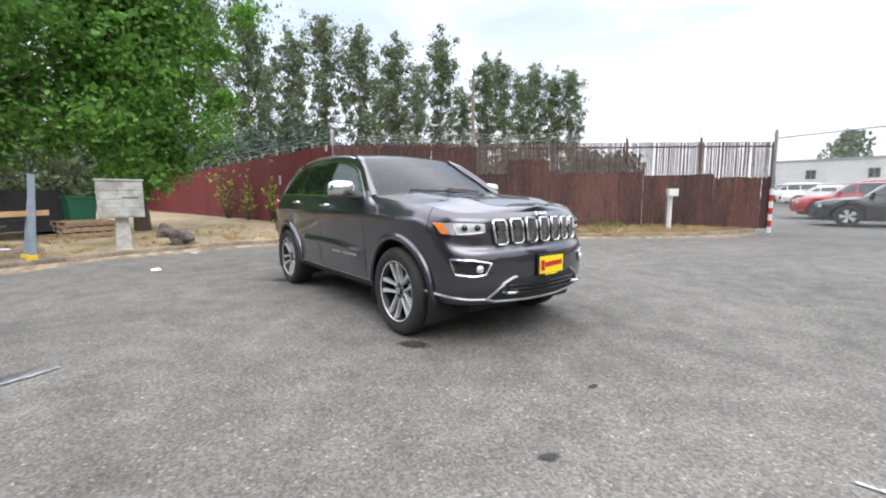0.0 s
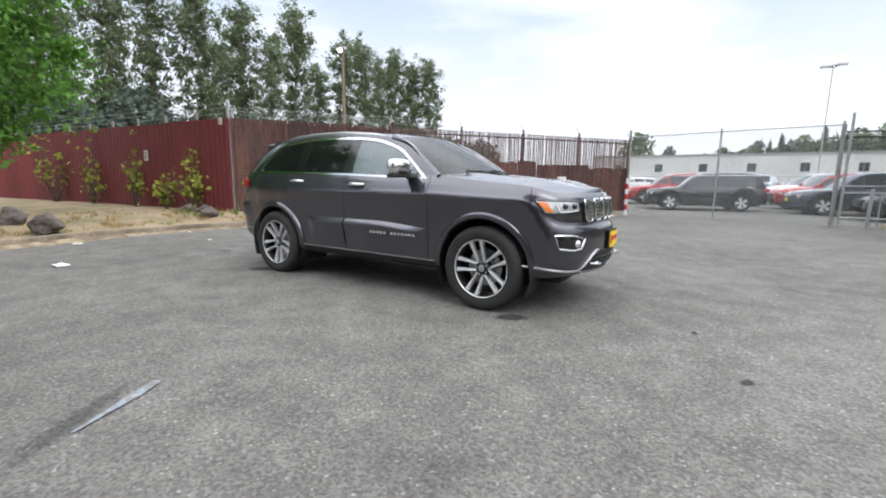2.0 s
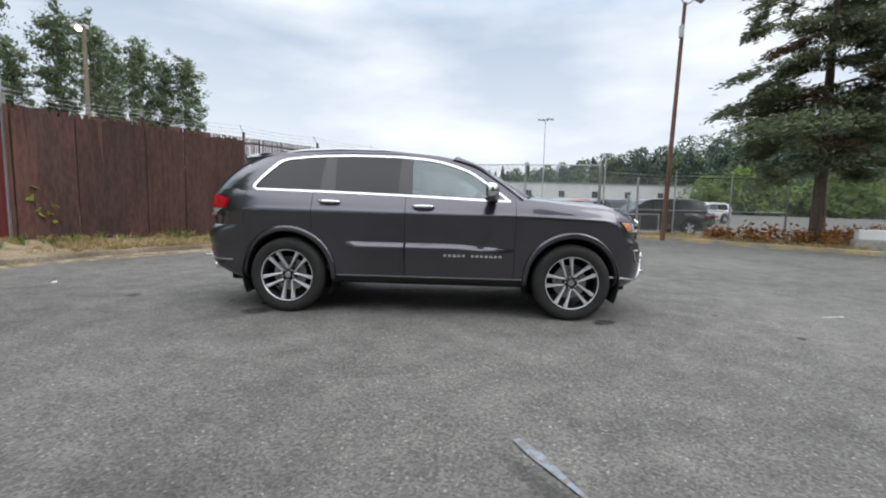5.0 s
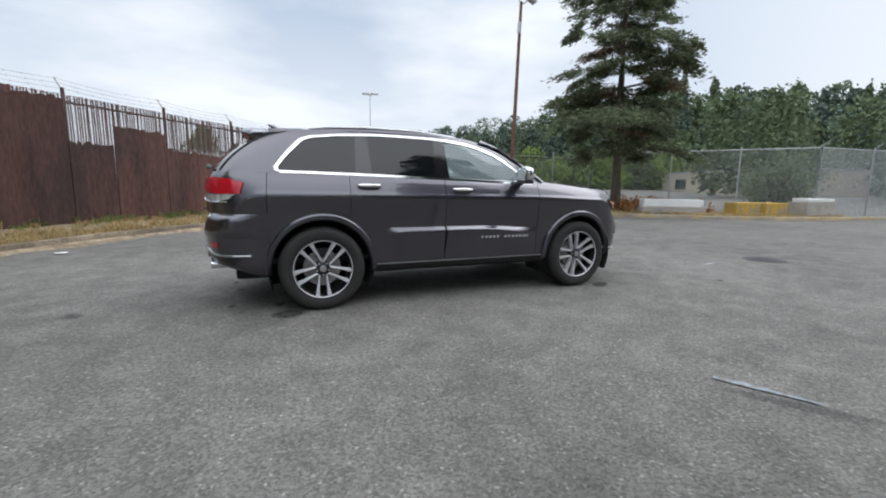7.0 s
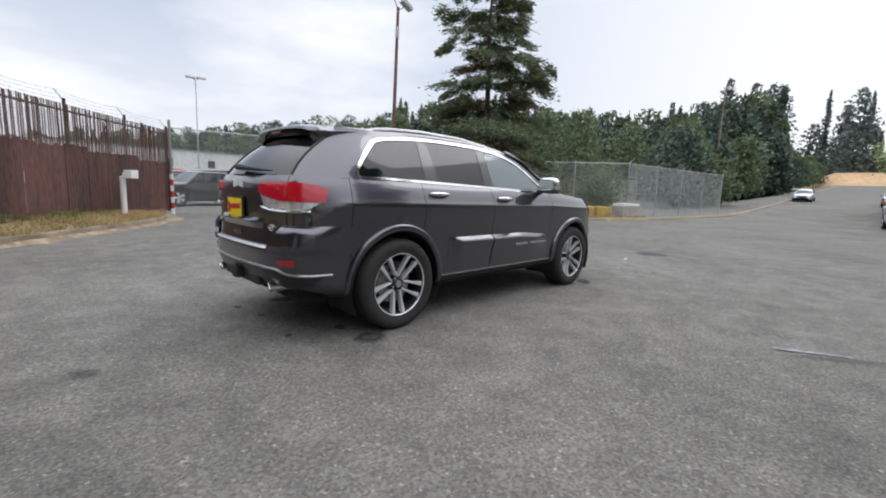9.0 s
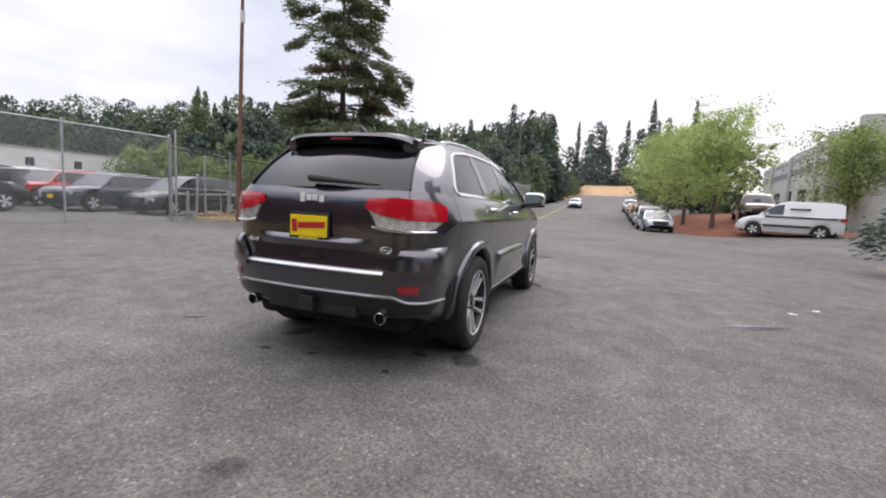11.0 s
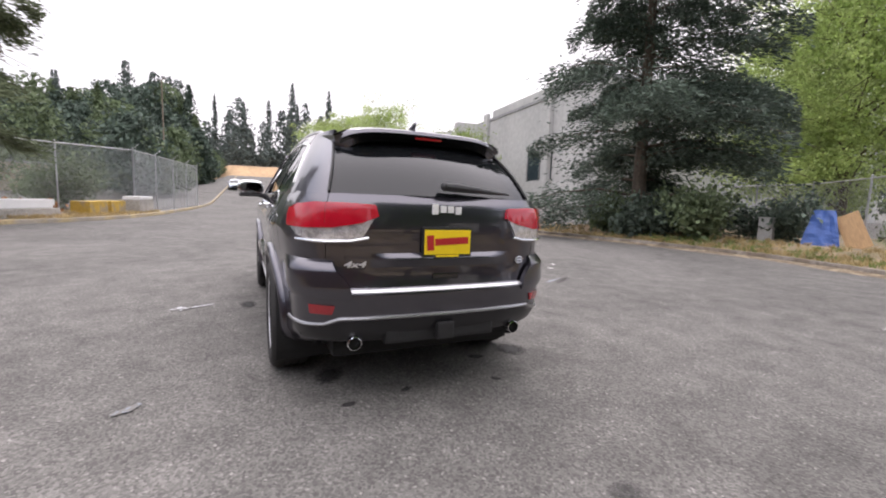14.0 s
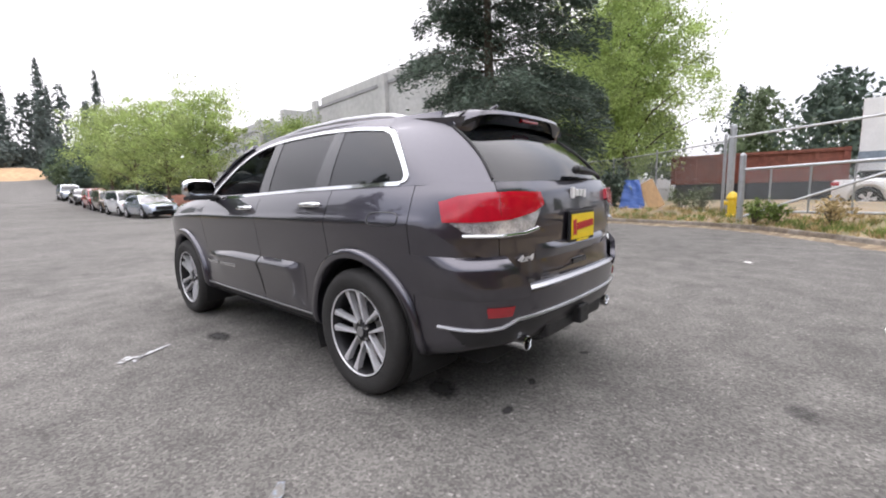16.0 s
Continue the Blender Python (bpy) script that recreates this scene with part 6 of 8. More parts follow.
# ---- rusty slat fence and its broken end ----
def rust_fence():
    f = thing("fence_rusty", pose(0, 0, 0), "tall rusty brown slat fence with barbed wire and broken far end", "fence", kind="structure")
    a, b = FENCE_CORNER, FENCE_END
    d = (b - a).normalized()
    nrm = Vector((-d.y, d.x, 0))
    L = (b - a).length
    rng = np.random.default_rng(21)
    turn = math.degrees(math.atan2(d.y, d.x))
    protos = {}
    for wide in (0.062, 0.024):
        bm = bmesh.new()
        box(bm, (0, -0.006, 0), (wide, 0.006, 1.0), bevel=0.003)
        me = bpy.data.meshes.new("slat")
        bm.to_mesh(me)
        bm.free()
        me.materials.append(RUST)
        protos[wide] = me
    s = 0.06
    while s < L - 0.05:
        far = s > 0.27 * L
        wide = 0.024 if far else 0.062
        top = 2.86 + rng.uniform(-0.012, 0.012)
        if far and rng.random() < 0.03:
            s += 0.05
            continue
        ob = new("slat", protos[wide])
        ob.parent = f
        p = a + d * s + nrm * rng.uniform(-0.008, 0.008)
        ob.matrix_basis = pose(p.x, p.y, 0.2, rng.uniform(-0.6, 0.6), rng.uniform(-0.5, 0.5), turn) @ Matrix.Diagonal((1, 1, top - 0.2, 1))
        s += 0.054 if far else 0.064
    # dark sheets fixed behind the slats
    x = 0.01 * L
    while x < L - 0.4:
        w_, h_ = rng.uniform(0.7, 1.5), rng.uniform(1.65, 1.95)
        if x / L < 0.26:
            h_ = 2.78
        if 0.36 < x / L < 0.46:
            h_ = 2.35
        p, q = a + d * x, a + d * min(x + w_ - 0.02, L)
        bm = bmesh.new()
        rows = [[p.lerp(q, t / 14) + nrm * (-0.03 + 0.008 * (t % 2)) + Vector((0, 0, z if z < 1 else z + 0.03 * rng.normal() * (t > 0))) for t in range(15)] for z in (0.15, 0.9, h_)]
        grid(bm, rows)
        thicken(bm, 0.008)
        part("sheet", bm, RUST, f, "dark rusted metal sheet")
        x += w_
    sheet_uv("wire_mesh", (a + d * (0.27 * L) - nrm * 0.012).to_2d(), (b - nrm * 0.012).to_2d(), 1.4, 2.86, MESH_RUST, f)
    for z in (0.5, 1.55, 2.72):
        bm = bmesh.new()
        tube(bm, [a + nrm * 0.05 + Vector((0, 0, z)), b + nrm * 0.05 + Vector((0, 0, z))], 0.025, 8)
        part("rail", bm, RUST, f)
    for k in range(7):
        p = a.lerp(b, k / 6) + nrm * 0.07
        post("post", p.x, p.y, 0.1, 2.98 if k else 3.3, 0.035 if k else 0.055, GALV if k in (0,) else RUST, f, "weathered grey corner post" if k == 0 else "")
        bm = bmesh.new()
        tube(bm, [p + Vector((0, 0, 2.94)), p + nrm * 0.2 + Vector((0, 0, 3.22))], 0.011, 6)
        part("wire_arm", bm, STEEL_OLD, f)
    for k in range(3):
        bm = bmesh.new()
        o, z = nrm * (0.08 + 0.07 * k), 2.99 + 0.1 * k
        pts = [a.lerp(b, t / 48) + o + Vector((0, 0, z - 0.05 * math.sin(math.pi * (t % 8) / 8))) for t in range(49)]
        tube(bm, pts, 0.004, 4)
        for t in range(0, 48, 1):
            c = pts[t]
            tube(bm, [c + Vector((0.0, 0.0, -0.03)), c + Vector((0.01, 0.02, 0.03))], 0.004, 3)
        part("barbed_wire", bm, GALV, f)
    # small blank notice at the corner
    bm = bmesh.new()
    c = FENCE_CORNER + Vector((-0.28, -0.07, 2.78))
    box(bm, (c.x - 0.09, c.y - 0.01, c.z - 0.09), (c.x + 0.09, c.y, c.z + 0.09), bevel=0.004)
    n_ = tagged(part("notice", bm, WHITE), "small white notice with grey marks on the maroon fence", "sign")
    for dz in (0.045, 0.0, -0.045):
        bm = bmesh.new()
        box(bm, (c.x - 0.06, c.y - 0.016, c.z + dz - 0.01), (c.x + 0.06, c.y - 0.011, c.z + dz + 0.01))
        part("printed_bar", bm, STEEL_OLD, n_)
    c = FENCE_CORNER + Vector((-3.9, -0.47, 1.9))
    bm = bmesh.new()
    box(bm, (c.x - 0.13, c.y - 0.01, c.z - 0.16), (c.x + 0.13, c.y, c.z + 0.16), bevel=0.004)
    n_ = tagged(part("notice", bm, WHITE), "white metal notice with grey marks on the maroon fence", "sign")
    for dz in (0.08, 0.0, -0.08):
        bm = bmesh.new()
        box(bm, (c.x - 0.09, c.y - 0.016, c.z + dz - 0.02), (c.x + 0.09, c.y - 0.011, c.z + dz + 0.02))
        part("printed_bar", bm, STEEL_OLD, n_)


RED = shade("red_paint", (0.5, 0.03, 0.03), 0.5, vary=0.15, scale=6)


def wire_fence(name, points, high, label, mesh=MESH, base=0.05, rails=(GALV,), step=3.0, r=0.03, arms=False, low_rail=0.0):
    """Chain-link between posts along a line of plan points."""
    f = thing(name, pose(0, 0, 0), label, "fence", kind="structure")
    pts = []
    for a, b in zip(points, points[1:]):
        a, b = Vector((*a, 0)), Vector((*b, 0))
        k = max(1, round((b - a).length / step))
        pts += [a.lerp(b, s / k) for s in range(k)]
    pts.append(Vector((*points[-1], 0)))
    for k, p in enumerate(pts):
        z = level(p.x, p.y)
        post("post", p.x, p.y, z - 0.1, z + high + 0.08, r * (1.3 if k in (0, len(pts) - 1) else 1), GALV, f)
        if arms:
            bm = bmesh.new()
            tube(bm, [(p.x, p.y, z + high + 0.05), (p.x + 0.05, p.y - 0.25, z + high + 0.3)], 0.014, 6)
            part("wire_arm", bm, GALV, f)
    for a, b in zip(pts, pts[1:]):
        za, zb = level(a.x, a.y), level(b.x, b.y)
        ob = sheet_uv("wire_mesh", a, b, 0, high - base, mesh, f)
        for v in ob.data.vertices:
            v.co.z += base + (za if (v.co.xy - a.xy).length < 0.01 else zb)
        for k, look_ in enumerate(rails):
            bm = bmesh.new()
            tube(bm, [a + Vector((0, 0, za + high - 0.16 * k)), b + Vector((0, 0, zb + high - 0.16 * k))], 0.022, 8)
            part("top_rail", bm, look_, f)
        if low_rail:
            bm = bmesh.new()
            tube(bm, [a + Vector((0, 0, za + low_rail)), b + Vector((0, 0, zb + low_rail))], 0.018, 8)
            part("middle_rail", bm, GALV, f)
    return f


def striped_post():
    t = thing("striped_post", pose(0.17, 13.6, level(0, 13.6)), "red and white striped steel post at the fence end", "post")
    for k in range(7):
        bm = bmesh.new()
        tube(bm, [(0, 0, 0.2 * k - (0.05 if k == 0 else 0)), (0, 0, 0.2 * k + 0.2)], 0.06, 10)
        part("band", bm, RED if k % 2 else WHITE, t)
    bm = bmesh.new()
    tube(bm, [(0, 0, 1.4), (0, 0, 3.2)], 0.045, 10)
    part("upper_post", bm, STEEL_OLD, t)


rust_fence()
striped_post()
wire_fence("fence_gate", [(0.17, 13.6), (3.08, 13.0), (6.05, 12.6)], 2.95, "chain-link sliding gate with a steel top rail", low_rail=1.5)
wire_fence("fence_pole", [(6.05, 12.6), (9.6, 13.6), (14.2, 13.4)], 2.75, "galvanised chain-link fence with dark top rails behind the pine bed", rails=(BLACK, BLACK), low_rail=1.2)
wire_fence("fence_bed", [(14.2, 13.4), (16.6, 10.4), (19.6, 5.75)], 2.95, "galvanised chain-link fence behind the concrete blocks")
wire_fence("fence_road", [(19.6, 5.75), (26, 5.0), (33, 4.35)], 2.95, "chain-link fence running along the road", MESH_DENSE, arms=True)

WOOD_POLE = shade("treated_pole", (0.16, 0.085, 0.058), 0.85, vary=0.3, scale=3, bump=0.4, bump_scale=20, stretch=(1, 1, 0.2))
WOOD_GREY = shade("grey_pole", (0.2, 0.16, 0.12), 0.9, vary=0.3, scale=3, stretch=(1, 1, 0.2))
LAMP_WHITE = shade("lamp_housing", (0.5, 0.5, 0.5), 0.4, vary=0.1)


def gate_posts():
    t = thing("gate_post", pose(6.05, 12.55, level(6, 12.5)), "weathered pair of grey steel gate posts", "post")
    bm = bmesh.new()
    tube(bm, [(0, 0, -0.1), (0, 0, 2.95)], 0.055, 12)
    part("post", bm, STEEL_OLD, t, "weathered grey-brown steel tube")
    bm = bmesh.new()
    tube(bm, [(0.16, -0.05, -0.1), (0.16, -0.05, 3.25)], 0.035, 12)
    part("post", bm, GALV, t, "white-grey steel tube")
    for x, h in ((6.9, 1.1), (7.35, 1.75), (7.8, 2.5), (9.0, 1.15)):
        bm = bmesh.new()
        tube(bm, [(0, 0, -0.1), (0, 0, h), (0, 0, h + 0.03)], 0.045, 10, radii=[0.045, 0.045, 0.02])
        tagged(part("steel_post", bm, GALV, m=pose(x, 12.75 + 0.12 * (x - 6), level(x, 13), 2, 1 if h < 2 else -2, 0)), "short galvanised steel post by the gate", "post", "posts by the gate")
    g = thing("swing_gate", pose(6.3, 12.9, level(6.3, 13)), "low galvanised pipe gate behind the posts", "gate")
    bm = bmesh.new()
    for z in (0.25, 1.0):
        tube(bm, [(0, 0, z), (2.6, 0.45, z)], 0.025, 8)
    part("gate_frame", bm, GALV, g)
    for k in range(4):
        bm = bmesh.new()
        tube(bm, [(0.86 * k, 0.15 * k, 0.0), (0.86 * k, 0.15 * k, 1.0)], 0.02, 8)
        part("upright", bm, GALV, g)


def utility_pole():
    z = level(8.4, 11.9)
    t = thing("utility_pole", pose(8.4, 11.9, z - 0.1, 0.6, 0.9, 0), "tall weathered brown wooden pole with twin floodlights on top", "pole")
    bm = bmesh.new()
    tube(bm, [(0, 0, 0), (0, 0, 3), (0, 0, 6), (0, 0, 9.0)], 0, 14, radii=[0.095, 0.085, 0.072, 0.06])
    part("pole", bm, WOOD_POLE, t, smooth=True)
    bm = bmesh.new()
    box(bm, (-0.16, -0.2, 7.7), (-0.04, -0.06, 8.15), bevel=0.02)
    part("junction_box", bm, LAMP_WHITE, t, "grey electrical box")
    for dx, dz, tilt in ((-0.55, 9.5, 50), (0.38, 9.2, 25)):
        bm = bmesh.new()
        tube(bm, [(0, 0, 8.9), (dx * 0.5, -0.03, dz - 0.2), (dx, -0.05, dz)], 0.022, 6)
        arm = part("lamp_arm", bm, STEEL_OLD, t)
        bm = bmesh.new()
        box(bm, (-0.3, -0.15, -0.09), (0.3, 0.15, 0.09), Matrix.Translation((dx, -0.08, dz)) @ Matrix.Rotation(radians(tilt), 4, "Y"), bevel=0.04)
        part("floodlight", bm, LAMP_WHITE, arm, "grey floodlight housing")


def light_mast(x, y, high, label, material=GALV, arms=((-0.9, 0), (0.9, 0)), r=0.1):
    z = level(x, y)
    t = thing("light_mast", pose(x, y, z - 0.1), label, "street lamp")
    bm = bmesh.new()
    tube(bm, [(0, 0, 0), (0, 0, high)], 0, 10, radii=[r, r * 0.6])
    part("pole", bm, material, t, smooth=True)
    for ax, ay in arms:
        bm = bmesh.new()
        tube(bm, [(0, 0, high - 0.1), (ax, ay, high + 0.1)], 0.04, 6)
        a = part("arm", bm, material, t)
        bm = bmesh.new()
        box(bm, (ax - 0.45, ay - 0.2, high + 0.02), (ax + 0.45, ay + 0.2, high + 0.2), bevel=0.05)
        part("lamp_head", bm, LAMP_WHITE, a)
    return t


gate_posts()
utility_pole()
light_mast(10.8, 49, 11.4, "tall twin-headed grey yard light mast", arms=((-0.45, 0.2), (0.5, -0.2)), r=0.07)
light_mast(50, 8.8, 12.0, "thin grey twin-headed street light on the roadside", WOOD_GREY, ((-0.7, -0.3), (0.5, 0.3)), 0.10)
lit = light_mast(-23.5, 22, 11.8, "wooden pole with a lit yard lamp behind the fence", WOOD_GREY, ((-0.5, 0.3),), 0.17)
GLOW = bpy.data.materials.new("lit_lamp")
GLOW.use_nodes = True
GLOW.node_tree.nodes["Principled BSDF"].inputs["Emission Color"].default_value = (1.0, 0.93, 0.75, 1)
GLOW.node_tree.nodes["Principled BSDF"].inputs["Emission Strength"].default_value = 12.0
bm = bmesh.new()
bmesh.ops.create_uvsphere(bm, u_segments=12, v_segments=8, radius=0.17, matrix=Matrix.Translation((-0.5, 0.2, 11.75)))
part("lit_bulb", bm, GLOW, lit, "glowing warm lamp")

# ---- buildings ----
BEIGE = shade("beige_wall", (0.42, 0.37, 0.29), 0.85, vary=0.12, scale=0.4, bump=0.2, bump_scale=12)
WHITE_WALL = shade("white_metal_wall", (0.62, 0.62, 0.6), 0.7, vary=0.12, scale=0.3)
GREY_WALL = shade("grey_tilt_wall", (0.46, 0.46, 0.44), 0.85, vary=0.12, scale=0.25, bump=0.2, bump_scale=8)
GREY_DARK = shade("dark_grey_band", (0.2, 0.21, 0.23), 0.8, vary=0.1, scale=0.4)
WINDOW = shade("window_glass", (0.03, 0.045, 0.055), 0.08, vary=0.2, scale=0.6)
ROOF_GREY = shade("flat_roof", (0.3, 0.3, 0.3), 0.9, vary=0.15, scale=0.5)


def building(name, m, length, depth, high, wall, label, windows, roof=ROOF_GREY, parapet=0.25):
    """A block whose face runs along its x at y = 0, with real window openings; windows are (x, z, width, height)."""
    b = thing(name, m, label, "building")
    xs = sorted({0, length, *[x for x, *_ in windows], *[x + w_ for x, _, w_, _ in windows]})
    zs = sorted({-1.5, high, *[z for _, z, *_ in windows], *[z + h_ for _, z, _, h_ in windows]})
    bm = bmesh.new()
    for x0, x1 in zip(xs, xs[1:]):
        for z0, z1 in zip(zs, zs[1:]):
            cx, cz = (x0 + x1) / 2, (z0 + z1) / 2
            if any(x < cx < x + w_ and z < cz < z + h_ for x, z, w_, h_ in windows):
                continue
            vs = [bm.verts.new(p) for p in ((x0, 0, z0), (x1, 0, z0), (x1, 0, z1), (x0, 0, z1))]
            bm.faces.new(vs)
    bmesh.ops.remove_doubles(bm, verts=bm.verts, dist=0.001)
    ret = bmesh.ops.extrude_face_region(bm, geom=list(bm.faces))
    bmesh.ops.translate(bm, vec=(0, 0.3, 0), verts=[v for v in ret["geom"] if isinstance(v, bmesh.types.BMVert)])
    bmesh.ops.recalc_face_normals(bm, faces=bm.faces)
    part("wall", bm, wall, b)
    for x0, x1 in ((0, 0.3), (length - 0.3, length)):
        bm = bmesh.new()
        box(bm, (x0, 0.302, -1.5), (x1, depth, high))
        part("wall", bm, wall, b)
    bm = bmesh.new()
    box(bm, (0.3, depth - 0.3, -1.5), (length - 0.3, depth, high))
    part("wall", bm, wall, b)
    bm = bmesh.new()
    box(bm, (-0.08, -0.08, high + 0.002), (length + 0.08, depth, high + parapet))
    part("roof", bm, roof, b)
    for x, z, w_, h_ in windows:
        bm = bmesh.new()
        for lo, hi in (((x, 0.06, z), (x + w_, 0.14, z + 0.08)), ((x, 0.06, z + h_ - 0.08), (x + w_, 0.14, z + h_)), ((x, 0.06, z + 0.08), (x + 0.08, 0.14, z + h_ - 0.08)),
                       ((x + w_ - 0.08, 0.06, z + 0.08), (x + w_, 0.14, z + h_ - 0.08)), ((x + w_ / 2 - 0.03, 0.06, z + 0.08), (x + w_ / 2 + 0.03, 0.14, z + h_ - 0.08))):
            box(bm, lo, hi)
        fr = part("window", bm, STEEL_OLD, b)
        bm = bmesh.new()
        box(bm, (x + 0.08, 0.09, z + 0.08), (x + w_ - 0.08, 0.11, z + h_ - 0.08))
        part("pane", bm, WINDOW, fr)
    return b


building("shed", pose(-14, 66, level(0, 66), 0, 0, 3), 90, 14, 4.3, WHITE_WALL, "long low white metal shed with small dark windows", [(3.2 + 5.6 * k, 2.1, 1.05, 1.15) for k in range(15)])
building("office_block", pose(68.3, 67.1, 0.4, 0, 0, 246), 45, 12, 3.0, BEIGE, "low beige stucco block with dark windows", [(4, 0.6, 2.6, 1.5), (11, 0.6, 2.6, 1.5), (18.5, 0.6, 3.2, 1.6), (26, 0.6, 3.2, 1.6), (33, 0.6, 3.4, 1.7), (39.5, 0.5, 3.4, 1.8)])
ware = building("warehouse", pose(95, -30.2, 2.1, 0, 0, 173), 78, 30, 7.6, GREY_WALL, "long pale grey concrete warehouse with stepped roofline and dark entrance",
                [(4 + 7.4 * k, 1.0, 4.2, 2.4) for k in range(6)] + [(53, 0.0, 3.2, 3.4), (68, 1.0, 4.2, 2.4)])
for k in range(6):
    bm = bmesh.new()
    box(bm, (8 + 12.6 * k, -0.35, -1.5), (9.0 + 12.6 * k, -0.003, 8.4))
    part("pilaster", bm, GREY_WALL, ware)
for x0, x1, z in ((0, 20, 0.5), (20.2, 40, 0.9), (60, 77.8, 0.7)):
    bm = bmesh.new()
    box(bm, (x0, 0.0, 7.852), (x1, 0.3, 7.85 + z))
    part("parapet", bm, GREY_WALL, ware)
bm = bmesh.new()
box(bm, (1, -0.06, 5.6), (48, -0.003, 6.4))
part("band", bm, GREY_DARK, ware, "darker grey band")
# entrance: two wing walls under a dark blue-grey canopy
for x in (50.2, 57.6):
    bm = bmesh.new()
    box(bm, (x, -3.4, -1.5), (x + 0.9, -0.004, 7.4), bevel=0.03)
    part("wing_wall", bm, GREY_WALL, ware)
bm = bmesh.new()
box(bm, (51.104, -3.0, 4.2), (57.596, -0.004, 5.8), bevel=0.03)
part("canopy", bm, GREY_DARK, ware, "dark blue-grey entrance canopy")
bm = bmesh.new()
box(bm, (59, -5.5, -1.5), (70, -5.2, 0.75), bevel=0.03)
part("low_wall", bm, GREY_WALL, ware)

# ---- other vehicles ----
FAR_TYRE = shade("dull_tyre", (0.02, 0.02, 0.02), 0.85, vary=0.1)
FAR_GLASS = shade("dark_car_glass", (0.02, 0.025, 0.03), 0.06, vary=0.1, coat=0.5)
C_BLACK, C_RED = paint_material("black_car_paint", (0.012, 0.012, 0.014), 0.2), paint_material("red_car_paint", (0.42, 0.02, 0.025), 0.2)
C_WHITE, C_SILVER = paint_material("white_car_paint", (0.72, 0.72, 0.72), 0.0), paint_material("silver_car_paint", (0.42, 0.46, 0.52), 0.5)
C_BLUE, C_BROWN = paint_material("dark_blue_car_paint", (0.03, 0.04, 0.06), 0.3), paint_material("brown_car_paint", (0.17, 0.12, 0.09), 0.4)

# side outlines: body top line and cabin as (x, z) knots, with wheelbase, wheel radius and half width
KINDS = {
    "suv": dict(top=[(-2.35, 0.55), (-2.33, 1.0), (-2.2, 1.08), (-1.0, 1.06), (0.75, 1.03), (1.0, 1.02), (1.9, 0.93), (2.25, 0.82), (2.33, 0.5)],
                cab=[(-2.2, 1.06), (-1.95, 1.62), (-1.2, 1.69), (0.0, 1.66), (0.3, 1.58), (1.05, 1.02)], base=1.38, wheel=0.36, half=0.93),
    "sedan": dict(top=[(-2.35, 0.5), (-2.32, 0.88), (-2.2, 0.98), (-1.4, 1.0), (0.8, 0.95), (1.1, 0.93), (1.9, 0.84), (2.25, 0.72), (2.34, 0.45)],
                  cab=[(-1.85, 0.98), (-1.15, 1.38), (-0.5, 1.45), (0.15, 1.42), (0.35, 1.37), (1.15, 0.92)], base=1.38, wheel=0.33, half=0.9),
    "minivan": dict(top=[(-2.5, 0.5), (-2.48, 1.0), (-2.4, 1.08), (-1.0, 1.06), (1.1, 1.02), (1.4, 1.0), (2.1, 0.88), (2.4, 0.72), (2.5, 0.45)],
                    cab=[(-2.42, 1.06), (-2.2, 1.66), (-1.4, 1.76), (0.0, 1.75), (0.5, 1.66), (1.5, 1.0)], base=1.52, wheel=0.35, half=0.98),
    "van": dict(top=[(-2.2, 0.5), (-2.2, 1.08), (-2.15, 1.12), (-1.0, 1.12), (1.0, 1.08), (1.25, 1.06), (1.85, 0.9), (2.1, 0.72), (2.2, 0.45)],
                cab=[(-2.17, 1.1), (-2.12, 1.72), (-1.6, 1.84), (0.0, 1.84), (0.35, 1.76), (1.3, 1.05)], base=1.35, wheel=0.33, half=0.9),
    "pickup": dict(top=[(-2.8, 0.6), (-2.8, 1.05), (-2.7, 1.12), (-0.95, 1.12), (0.9, 1.1), (1.2, 1.1), (2.3, 1.05), (2.65, 0.95), (2.75, 0.55)],
                   cab=[(-1.0, 1.1), (-0.85, 1.75), (-0.6, 1.82), (0.3, 1.8), (0.5, 1.74), (1.25, 1.09)], base=1.75, wheel=0.40, half=0.98),
}


